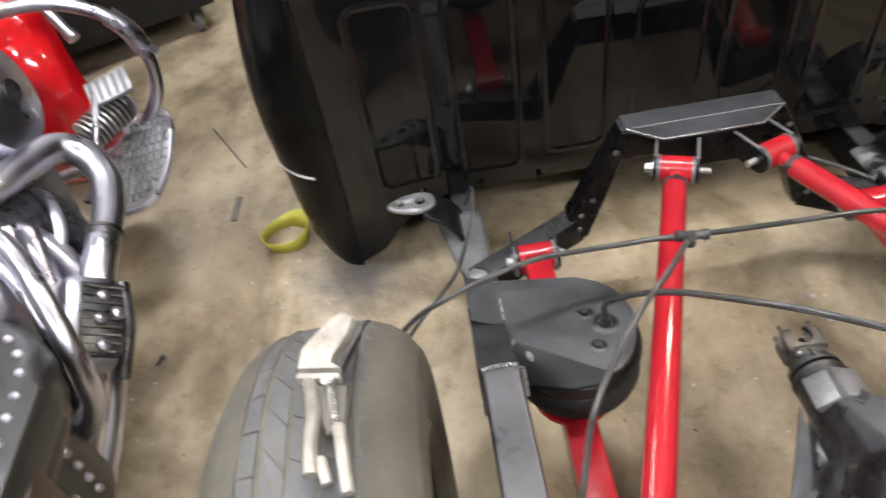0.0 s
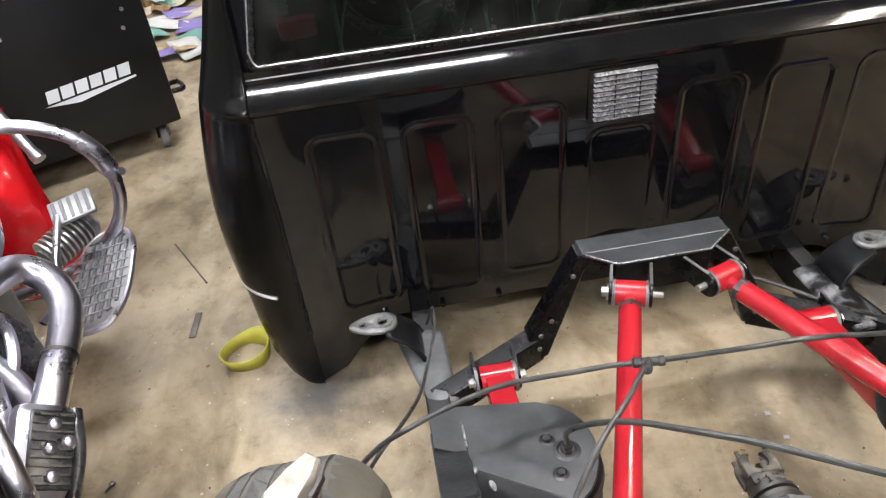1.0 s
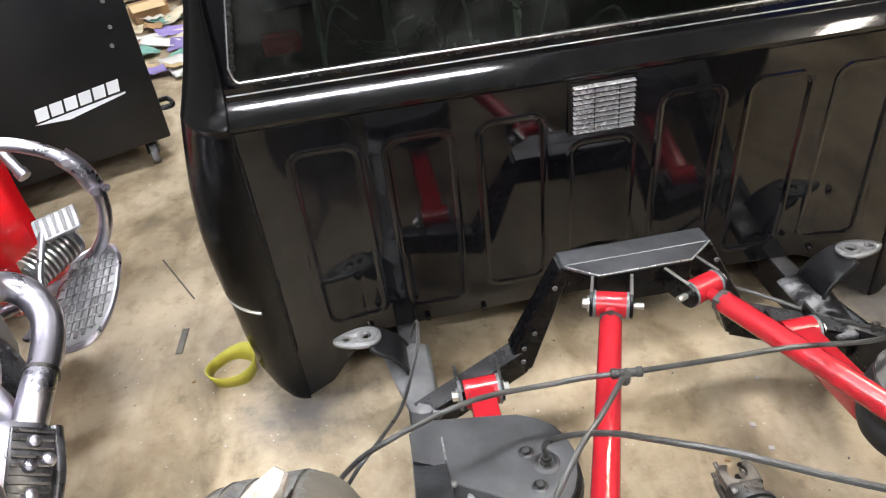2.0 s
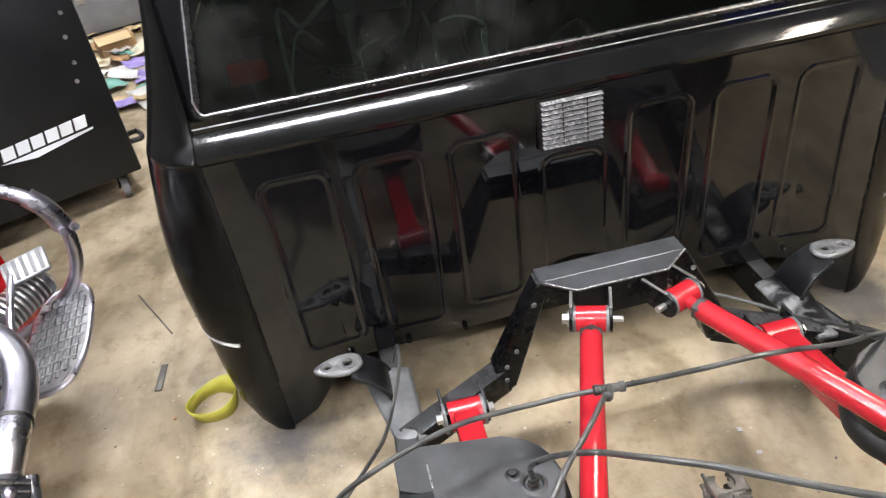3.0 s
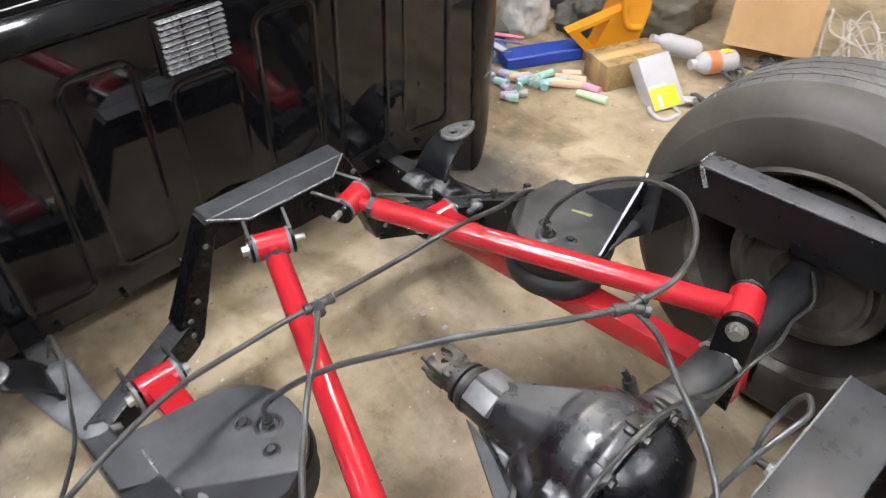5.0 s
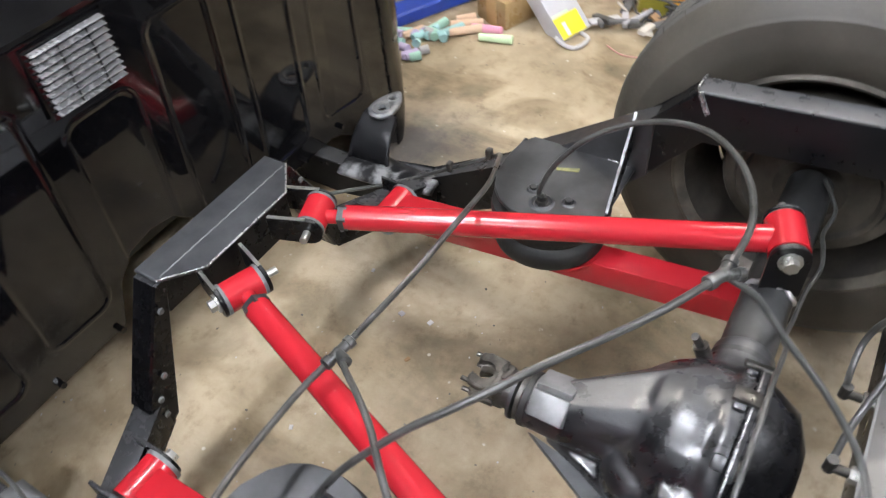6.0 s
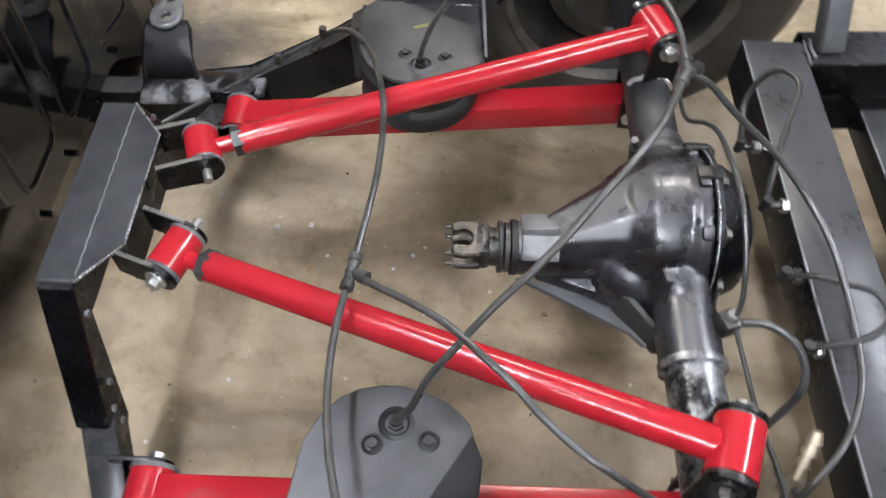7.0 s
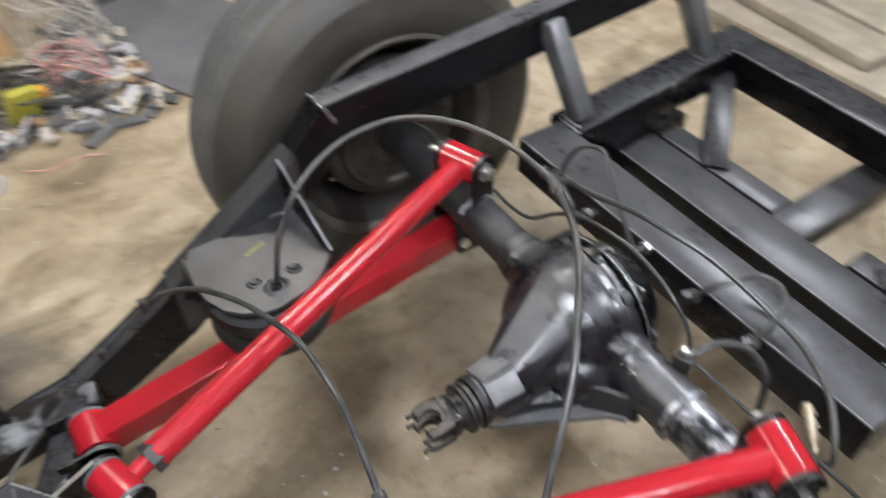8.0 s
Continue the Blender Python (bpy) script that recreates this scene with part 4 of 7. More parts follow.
# ---- suspension links ----
EYE_F, EYE_R = Vector((0.084, 0.657, 0.392)), Vector((0.312, 0.025, 0.432))
for sgn in (-1, 1):
    f, r = Vector((CB + 0.003 + sgn * EYE_F.x, EYE_F.y, EYE_F.z)), Vector((CX + sgn * EYE_R.x, EYE_R.y, EYE_R.z))
    way = (r - f).normalized()
    axis = Vector((way.y, -way.x, 0)).normalized() * -sgn  # outward
    link = thing("upper_link", f, "glossy red tubular upper suspension link", "suspension link", "suspension links")
    part("tube", rod(B(), f + way * 0.052, r - way * 0.012, 0.0195, 24), M_RED, link)
    part("threaded_end", rod(B(), f + way * 0.012, f + way * 0.056, 0.0115, 16), M_RED, link)
    part("jam_nut", rod(B(), f + way * 0.042, f + way * 0.056, 0.021, 6), M_NUT, link, "dark hex jam nut")
    for c, L, rr in ((f, 0.026, 0.0235), (r, 0.031, 0.027)):
        eye = part("bushing_eye", rod(B(), c - axis * L, c + axis * L, rr, 28), M_RED, link)
        for s in (-1, 1):
            part("washer", rod(B(), c + axis * s * L, c + axis * s * (L + 0.005), rr * (1.02 if c is f else 0.92), 24), M_PRIMER if c is f else M_DARKSTEEL, eye, "bushing washer")
    # ears on the bridge
    for s in (-1, 1):
        o = f + axis * s * 0.0345
        bm = B()
        up = Vector((0, 0, 1))
        flat = Vector((way.x, way.y, 0)).normalized()
        pts = [o - flat * 0.062 - up * 0.022, o - flat * 0.062 + up * 0.022]
        for k in range(9):
            a = math.pi / 2 - math.pi * k / 8
            pts.append(o + flat * 0.024 * math.cos(a) + up * 0.024 * math.sin(a))
        prism(bm, [p - axis * 0.003 for p in pts], axis * 0.006, 0.001)
        ear = part("link_ear", bm, M_FRAME, chassis, "black bracket ear")
        bar(bm := B(), o - flat * 0.060 + up * 0.0230, o + up * 0.0245, 0.0052, 0.0016, bevel=0)
        part("bare_edge", bm, M_ZINC, ear, "bare ground steel edge")
    hexbolt(link, f + axis * 0.038, axis, 0.0095, 0.009, name="bolt_head")
    part("bolt_shank", rod(B(), f - axis * 0.038, f - axis * 0.056, 0.006, 12), M_ZINC, link, "zinc bolt end")
    hexbolt(link, r - axis * 0.0415, -axis, 0.0105, 0.010, name="bolt_head")
    hexbolt(link, r + axis * 0.040, axis, 0.0105, 0.010, name="nut", material=M_DARKSTEEL)
    part("bolt_shank", rod(B(), r + axis * 0.045, r + axis * 0.066, 0.0065, 12), M_ZINC, link, "zinc bolt end")

LOW_F, LOW_R = Vector((0.322, 0.690, 0.200)), Vector((0.338, -0.006, 0.264))
for sgn in (-1, 1):
    f, r = Vector((CX + sgn * LOW_F.x, LOW_F.y, LOW_F.z)), Vector((CX + sgn * LOW_R.x, LOW_R.y, LOW_R.z))
    link = thing("lower_link", f, "glossy red box-section lower suspension link", "suspension link", "suspension links")
    bar(bm := B(), f + Vector((0, -0.015, 0)), r, 0.050, 0.050, bevel=0.005)
    part("box_tube", bm, M_RED, link)
    part("bushing_eye", rod(B(), f - Vector((0.032, 0, 0)), f + Vector((0.032, 0, 0)), 0.029, 28), M_RED, link)
    mid = f.lerp(r, 0.5)
    part("spring_seat", rod(B(), mid + Vector((0, 0, 0.024)), mid + Vector((0, 0, 0.031)), 0.062, 32), M_RED, link, "round red spring seat")
    for s in (-1, 1):
        c = f + Vector((s * 0.038, 0, 0))
        part("washer", rod(B(), c - Vector((0.006, 0, 0)), c, 0.030, 24), M_PRIMER, link, "grey bushing washer")
        bm = B()
        pts = [c + Vector((0, 0.055, 0.028)), c + Vector((0, 0.055, -0.045))]
        for k in range(9):
            a = -math.pi / 2 + math.pi * k / 8
            pts.append(c + Vector((0, -0.026 * math.cos(a), 0.026 * math.sin(a))))
        prism(bm, pts, (s * 0.006, 0, 0), 0.001)
        part("link_ear", bm, M_FRAME, chassis, "black bracket ear")
        hexbolt(link, c + Vector((s * 0.006, 0, 0)), (s, 0, 0), 0.010, 0.009, name="bolt_head")

# ---- air springs ----
for sgn in (-1, 1):
    c = Vector((CH + sgn * 0.328, 0.375, 0))
    bag = thing("air_spring", (c.x, c.y, 0.262), "black double-convoluted rubber air spring under its plate", "air spring", "air springs")
    prof = [(0.050, 0.258), (0.078, 0.260), (0.093, 0.270), (0.097, 0.284), (0.092, 0.299), (0.080, 0.308), (0.092, 0.317), (0.098, 0.331), (0.095, 0.346), (0.080, 0.357), (0.050, 0.359)]
    rub = lathe(B(), [(r, z) for r, z in prof], pose(c.x, c.y, 0), 44)
    part("bellows", rub, M_RUBBER, bag)
    part("girdle_ring", lathe(B(), [(0.078, 0.304), (0.083, 0.304), (0.083, 0.312), (0.078, 0.312)], pose(c.x, c.y, 0), 44, True), M_RUBBER, bag)
    part("top_disc", rod(B(), c + Vector((0, 0, 0.357)), c + Vector((0, 0, 0.3625)), 0.06, 32), M_DARKSTEEL, bag)
    hx = Vector((CH + sgn * 0.284, 0.372, 0.3695))
    fit_ = part("air_fitting", rod(B(), hx, hx + Vector((0, 0, 0.008)), 0.0098, 6), M_DARKSTEEL, bag, "dark push-in air fitting")
    part("collar", rod(B(), hx + Vector((0, 0, 0.007)), hx + Vector((0, 0, 0.014)), 0.0072, 14), M_RUBBER, fit_)
    part("weld_ring", lathe(B(), [(0.0125, 0.0), (0.0155, 0.0036), (0.0205, 0.0), (0.0155, -0.001)], Matrix.Translation(hx), 20, True), M_PLATE, bag)
    for dx, dy in ((0.303, -0.037), (0.308, 0.025)):
        q = Vector((CH + sgn * dx, 0.372 + dy, 0.3688))
        hexbolt(bag, q, (0, 0, 1), 0.0062, 0.0035, M_NUT, "stud_nut", False)
        part("weld_ring", lathe(B(), [(0.0070, 0.0), (0.0090, 0.0030), (0.0125, 0.0)], Matrix.Translation(q), 20), M_PLATE, bag)

# ---- rear axle ----
M_YOKE = surface("rusty_oily_steel", (0.016, 0.015, 0.014), (0.12, 0.110, 0.098), 0.25, 0.5, metal=0.6, fine=140, broad=46, bump=0.4)
AX = Vector((CX - 0.018, 0.022, 0.345))
axle = thing("rear_axle", AX, "black painted truck rear axle with a finned differential housing", "axle")
DC = AX + Vector((0.036, 0, 0))  # the ring gear's bowl stands off the pinion's line
back_m = Matrix.Translation(DC) @ pose(0, 0, 0, -90, 0, 0)


def hull(bm, pts):
    """The tight skin round a few corners."""
    bmesh.ops.convex_hull(bm, input=[bm.verts.new(p) for p in pts])
    return bm


bm = B()
lathe(bm, [(0.0, -0.024), (0.108, -0.024), (0.109, -0.008), (0.103, 0.003), (0.102, 0.022), (0.098, 0.045), (0.087, 0.068), (0.068, 0.090), (0.040, 0.108), (0.0, 0.118)], back_m, 44)
# roof of the neck, falling from the bowl to the pinion
hull(bm, [AX + Vector(p) for p in ((-0.022, 0.050, 0.066), (0.005, 0.050, 0.088), (0.070, 0.050, 0.092), (0.112, 0.050, 0.050), (0.100, 0.050, -0.040), (-0.022, 0.050, -0.040), (-0.020, 0.100, 0.052),
                                   (-0.018, 0.185, 0.032), (0.018, 0.185, 0.034), (0.032, 0.180, 0.006), (0.026, 0.180, -0.024), (-0.026, 0.180, -0.024), (-0.032, 0.180, 0.004))])
rod(bm, AX + Vector((0, 0.100, 0)), AX + Vector((0, 0.212, 0)), 0.036, 32)
# bearing bulge beside the neck
bmesh.ops.create_uvsphere(bm, u_segments=32, v_segments=20, radius=1.0, matrix=Matrix.Translation(AX + Vector((-0.022, 0.056, -0.012))) @ Matrix.Diagonal((0.054, 0.052, 0.046, 1)))
prism(bm, [AX + Vector((x, y, -0.040)) for x, y in ((-0.085, -0.020), (-0.080, 0.050), (-0.045, 0.125), (-0.026, 0.180), (0.026, 0.180), (0.060, 0.125), (0.120, 0.050), (0.125, -0.020))], (0, 0, 0.020))
for x0, r0, x1, r1 in ((-0.020, 0.066, -0.082, 0.041), (-0.070, 0.041, -0.166, 0.0385), (0.090, 0.078, 0.150, 0.044), (0.140, 0.044, 0.190, 0.0385)):
    rod(bm, AX + Vector((x0, 0, 0)), AX + Vector((x1, 0, 0)), r0, 30, r1)
box(bm, AX + Vector((-0.062, 0.024, 0.036)), (0.020, 0.018, 0.018), (0, 0, 12), 0.003)
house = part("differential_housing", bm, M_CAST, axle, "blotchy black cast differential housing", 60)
rm = house.modifiers.new("cast", "REMESH")
rm.mode, rm.voxel_size, rm.use_smooth_shade = "VOXEL", 0.0028, True
sm = house.modifiers.new("soften", "SMOOTH")
sm.factor, sm.iterations = 0.5, 7
# rear cover and its bolts
cov = part("cover", lathe(B(), [(0.0, -0.099), (0.045, -0.094), (0.080, -0.077), (0.097, -0.047), (0.102, -0.034), (0.115, -0.032), (0.115, -0.023), (0.0, -0.023)], back_m, 44), M_FRAME, axle, "rounded gloss black differential cover")
part("gasket_edge", lathe(B(), [(0.1148, -0.0268), (0.1156, -0.0268), (0.1156, -0.0248), (0.1148, -0.0248)], back_m, 44, True), M_WELD, axle, "bright bare cover edge")
for k in range(10):
    a = 2 * math.pi * (k + 0.5) / 10
    q = DC + Vector((0.1085 * math.cos(a), -0.032, 0.1085 * math.sin(a)))
    hexbolt(cov, q, (0, -1, 0), 0.0075, 0.006, M_DARKSTEEL, "cover_bolt")
    box(bm := B(), DC + Vector((0.1085 * math.cos(a), -0.014, 0.1085 * math.sin(a))), (0.019, 0.016, 0.011), (0, 90 - math.degrees(a), 0), 0.005)
    part("bolt_boss", bm, M_CAST, cov)
for a in (0.35, 0.9, 1.5):
    bm = B()
    q = DC + Vector((0.1165 * math.cos(a), -0.020, 0.1165 * math.sin(a)))
    box(bm, q, (0.020, 0.034, 0.006), (0, 90 - math.degrees(a), 0), 0.002)
    part("line_clip", bm, M_DARKSTEEL, axle)
# pinion nose: pad, seal, flange and yoke
NOSE = AX + Vector((0, 0.185, 0))
box(bm := B(), NOSE + Vector((0.012, -0.004, 0.034)), (0.040, 0.048, 0.016), (-4, 24, 0), 0.003)
box(bm, NOSE + Vector((-0.020, -0.004, 0.030)), (0.034, 0.048, 0.016), (-4, -34, 0), 0.003)
part("nose_pad", bm, M_MOUNT, axle, "rubbed grey square pad")
for y, r, w, mat in ((0.028, 0.037, 0.008, M_RUBBER), (0.037, 0.033, 0.006, M_DARKSTEEL), (0.046, 0.035, 0.005, M_NUT), (0.054, 0.026, 0.014, M_DARKSTEEL)):
    part("pinion_ring", rod(B(), NOSE + Vector((0, y - w / 2, 0)), NOSE + Vector((0, y + w / 2, 0)), r, 28), mat, axle)
yoke = part("yoke_base", box(B(), NOSE + Vector((0, 0.068, 0)), (0.048, 0.020, 0.042), (0, 0, 0), 0.006), M_DARKSTEEL, axle, "oily steel drive yoke")
for sgn in (-1, 1):
    bm = B()
    c = NOSE + Vector((0, 0.094, sgn * 0.007))
    outl, inner = [Vector((0.027, -0.022, 0)), Vector((0.028, 0.004, 0)), Vector((0.024, 0.014, 0)), Vector((0.018, 0.017, 0))], []
    for k in range(13):
        a = math.radians(62 - 304 * k / 12)
        inner.append(Vector((0.0160 * math.cos(a), 0.0160 * math.sin(a), 0)))
    outl += inner + [Vector((-0.017, 0.016, 0)), Vector((-0.025, 0.013, 0)), Vector((-0.027, 0.002, 0)), Vector((-0.026, -0.022, 0))]
    prism(bm, [c + p for p in outl], (0, 0, sgn * 0.012), 0.0022)
    part("yoke_ear", bm, M_YOKE, yoke, "bare yoke ear with a round cut-out")
    for dx in (-0.021, 0.021):
        part("cap_bolt", rod(B(), c + Vector((dx, 0.006, sgn * 0.005)), c + Vector((dx, 0.024, sgn * 0.005)), 0.0034, 8), M_YOKE, yoke)
# lower guard plates under the nose
for sgn in (-1, 1):
    bm = B()
    prism(bm, [AX + Vector(p) for p in ((sgn * 0.024, 0.205, -0.045), (sgn * 0.100, 0.060, -0.045), (sgn * 0.118, 0.046, -0.045), (sgn * 0.125, 0.0, -0.045), (sgn * 0.05, 0.02, -0.06))], (0, 0, 0.008), 0.001)
    part("skid_plate", bm, M_PRIMER, axle, "grey triangular brace plate")
    bm = B()
    prism(bm, [AX + Vector(p) for p in ((sgn * 0.062, 0.082, -0.004), (sgn * 0.076, 0.070, 0.006), (sgn * 0.112, 0.044, 0.004), (sgn * 0.126, 0.034, -0.045), (sgn * 0.068, 0.080, -0.050))], (0, -0.010, 0), 0.001)
    part("side_web", bm, M_AXLE, axle, "dull grey web plate")
part("breather_stub", rod(B(), AX + Vector((0.130, 0.040, 0.040)), AX + Vector((0.130, 0.050, 0.062)), 0.010, 14), M_DARKSTEEL, axle)
part("breather_tip", rod(B(), AX + Vector((0.130, 0.050, 0.062)), AX + Vector((0.122, 0.058, 0.084)), 0.0052, 12), M_DARKSTEEL, axle)
for sgn in (-1, 1):
    tube = part("axle_tube", rod(B(), AX + Vector((sgn * 0.12, 0, 0)), Vector((CX + sgn * 0.555, AX.y, AX.z)), 0.0345, 32), M_CASTMETAL if sgn < 0 else M_AXLE, axle, "dull black axle tube")
    part("tube_ring", rod(B(), AX + Vector((sgn * 0.160, 0, 0)), AX + Vector((sgn * 0.170, 0, 0)), 0.0415, 32), M_CASTMETAL if sgn < 0 else M_AXLE, axle)
    # upper link ears on the tube
    r = Vector((CX + sgn * EYE_R.x, EYE_R.y, EYE_R.z))
    fw = (Vector((CB + 0.003 + sgn * EYE_F.x, EYE_F.y, 0)) - Vector((r.x, r.y, 0))).normalized()
    axis = Vector((fw.y, -fw.x, 0)).normalized()
    for s in (-1, 1):
        o = r + axis * s * 0.0385
        pts = [o + fw * 0.027 - Vector((0, 0, 0.066)), o - fw * 0.027 - Vector((0, 0, 0.066))]
        for k in range(11):
            a = math.pi + 0.15 - (math.pi + 0.3) * k / 10
            pts.append(o + fw * 0.027 * math.cos(a) + Vector((0, 0, 0.027 * math.sin(a))))
        part("link_ear", prism(B(), [p - axis * 0.003 for p in pts], axis * 0.006, 0.001), M_FRAME, axle, "black axle bracket ear")
    weld(tube, [(r.x + sgn * -0.035 + 0.002 * math.sin(9 * a), AX.y + 0.0355 * math.sin(a), AX.z + 0.0355 * math.cos(a)) for a in (-1.3, -1.1, -0.8, -0.6, -0.4, -0.2, 0, 0.2, 0.4, 0.6, 0.8, 1.1)], 0.0040)
    # lower link bracket
    lr = Vector((CX + sgn * LOW_R.x, LOW_R.y, LOW_R.z))
    for s in (-1, 1):
        bm = B()
        x = lr.x + s * 0.031
        prism(bm, [(x, AX.y - 0.030, AX.z - 0.005), (x, AX.y + 0.028, AX.z - 0.010), (x, AX.y + 0.020, lr.z - 0.026), (x, AX.y - 0.030, lr.z - 0.030)], (s * 0.006, 0, 0), 0.001)
        part("lower_bracket", bm, M_FRAME, axle)
    rod(bm := B(), (lr.x - 0.045, AX.y + 0.01, lr.z), (lr.x + 0.045, AX.y + 0.01, lr.z), 0.009, 14)
    part("pivot_bolt", bm, M_ZINC, axle)
    # brake backing plate and drum
    dm = Matrix.Translation((CX + sgn * 0.545, AX.y, AX.z)) @ pose(0, 0, 0, 0, 90 * sgn, 0)
    part("backing_plate", lathe(B(), [(0.038, -0.004), (0.055, -0.010), (0.064, -0.004), (0.098, -0.002), (0.104, -0.010), (0.112, -0.010), (0.118, 0.002), (0.136, 0.006), (0.140, 0.012), (0.140, 0.02), (0.0, 0.02)], dm, 40), M_DRUM, axle, "dusty brown-grey brake backing plate")
    part("brake_drum", lathe(B(), [(0.0, 0.02), (0.128, 0.02), (0.134, 0.03), (0.134, 0.075), (0.10, 0.085), (0.0, 0.085)], dm, 40), M_DRUM, axle)
    part("wheel_cylinder", rod(B(), (CX + sgn * 0.545, AX.y - 0.03, AX.z + 0.09), (CX + sgn * 0.545, AX.y + 0.03, AX.z + 0.09), 0.016, 14), M_DARKSTEEL, axle)


# ---- wheels ----
R_T, W_T = 0.340, 0.200


def road_wheel(sgn):
    c = Vector((CX - 0.004 + sgn * 0.629, AX.y + 0.006, R_T - 0.002))
    ob = thing("road_wheel", (c.x, c.y, 0), "steel wheel with a dusty worn black tyre on the floor", "wheel", "rear wheels")
    m = Matrix.Translation(c) @ pose(0, 0, 0, 0, 90 * sgn, 0)
    h = W_T / 2
    prof = [(0.205, -h + 0.010), (0.222, -h + 0.002), (0.250, -h - 0.003), (0.280, -h - 0.002), (0.300, -h + 0.005), (0.316, -h + 0.016), (0.327, -h + 0.030), (R_T - 0.0050, -h + 0.052)]
    prof = prof + [(R_T - 0.0018, -0.035), (R_T - 0.0016, 0.0), (R_T - 0.0018, 0.035)] + [(r, -x) for r, x in prof[::-1]]
    prof += [(0.196, h - 0.012), (0.192, 0.0), (0.196, -h + 0.012)]
    tyre = part("tyre", lathe(B(), prof, m, 96, True), M_DUST, ob, "tyre body with dusty grooves", 50)
    # rubber sidewalls over the dusty body
    for s in (-1, 1):
        side = [(0.204, s * (-h + 0.009)), (0.222, s * (-h + 0.0005)), (0.250, s * (-h - 0.0048)), (0.262, s * (-h - 0.0054)), (0.266, s * (-h - 0.0048)), (0.285, s * (-h - 0.0036)), (0.2945, s * (-h - 0.0014)), (0.2965, s * (-h - 0.0008)), (0.2985, s * (-h + 0.0012)),
                (0.3015, s * (-h + 0.0030)), (0.3175, s * (-h + 0.0140)), (0.3290, s * (-h + 0.0285)), (R_T - 0.0038, s * (-h + 0.046)), (R_T - 0.009, s * (-h + 0.050)), (0.300, s * (-h + 0.02)), (0.21, s * (-h + 0.02))]
        part("sidewall", lathe(B(), side, m, 96, True), M_TYRE if sgn > 0 else M_SHOULDER, tyre, "dull grey-black tyre sidewall" if sgn > 0 else "tan dusty tyre sidewall", 50)
    # tread blocks, five ribs
    bm = B()
    n = 46
    for k, (x0, x1, skew, gap) in enumerate(((-0.080, -0.058, 0.1, 0.010), (-0.054, -0.028, 0.2, 0.016), (-0.023, 0.001, 0.25, 0.028), (0.006, 0.028, 0.6, 0.026), (0.034, 0.072, 0.1, 0.034))):
        for i in range(n):
            a0, a1 = 2 * math.pi * (i + gap) / n, 2 * math.pi * (i + 1 - gap * 0.4) / n
            sk = skew * 2 * math.pi / n
            lift = R_T + 0.0006 * noise.noise(Vector((i * 1.7, k * 9.1, 0)))
            vs = []
            for r in (R_T - 0.0075, lift):
                for x, a in ((x0, a0), (x1, a0 + sk), (x1, a1 + sk), (x0, a1)):
                    x = x * 0.94 + 0.004
                    rr = r - 1.35 * max(0, abs(x) - 0.045) ** 1.3
                    vs.append(bm.verts.new(m @ Vector((rr * math.cos(a), rr * math.sin(a), -x * sgn))))
            for f in ((4, 5, 6, 7), (0, 1, 5, 4), (1, 2, 6, 5), (2, 3, 7, 6), (3, 0, 4, 7)):
                bm.faces.new([vs[j] for j in f])
    tr = part("tread", bm, M_TREAD, tyre, "worn blue-grey tread blocks", 0)
    tagged(tr, kind="stuff")
    # steel rim: inner lip, barrel, slotted disc
    part("rim", lathe(B(), [(0.2115, -h + 0.004), (0.2125, -h + 0.012), (0.199, -h + 0.016), (0.196, -h + 0.03), (0.182, -h + 0.055), (0.178, 0.03), (0.192, h - 0.02), (0.211, h - 0.006), (0.209, h - 0.002), (0.188, h - 0.022), (0.174, 0.03), (0.178, -h + 0.055), (0.190, -h + 0.03), (0.195, -h + 0.012), (0.205, -h + 0.001)], m, 72, True), M_RIM, ob, "dusty grey steel rim")
    # liner whose dark brown puts the shade deep in the rim into colour
    part("rim_barrel", lathe(B(), [(0.1935, -h + 0.018), (0.1875, -h + 0.031), (0.1755, -h + 0.055), (0.1718, 0.032), (0.1700, 0.032), (0.1738, -h + 0.055), (0.1860, -h + 0.030), (0.1920, -h + 0.018)], m, 72, True), M_BARREL, ob, "rusty inside of the rim, coloured dark for shade")
    # added web closes the slots and hides the bright floor beyond
    part("disc_web", lathe(B(), [(0.120, 0.064), (0.176, 0.056), (0.176, 0.060), (0.120, 0.068)], m, 48, True), M_BARREL, ob, "dark web added to close the disc slots")
    bm = B()
    lathe(bm, [(0.03, 0.05), (0.10, 0.045), (0.135, 0.055), (0.135, 0.060), (0.10, 0.051), (0.03, 0.056)], m, 48, True)
    disc = part("wheel_disc", bm, M_RIM, ob, "slotted steel wheel disc")
    for k in range(8):
        a = 2 * math.pi * k / 8
        bar(bm := B(), m @ Vector((0.13 * math.cos(a), 0.13 * math.sin(a), 0.056)), m @ Vector((0.178 * math.cos(a), 0.178 * math.sin(a), 0.05)), 0.088, 0.006, up=m.to_3x3() @ Vector((0, 0, 1)), bevel=0)
        part("disc_spoke", bm, M_RIM, disc)
    return ob


for sgn in (-1, 1):
    road_wheel(sgn)


# ---- hoses and lines ----
def hose(name, pts, r, mat, label, cat="hose", ferrules=(), steps=7):
    ob = thing(name, pts[0], label, cat, "hoses and lines")
    part("hose", sweep(B(), pts, r, 10, steps), mat, ob)
    for a, b, rr, mm in ferrules:
        part("ferrule", rod(B(), a, b, rr, 14), mm, ob, "crimped hose fitting")
    return ob


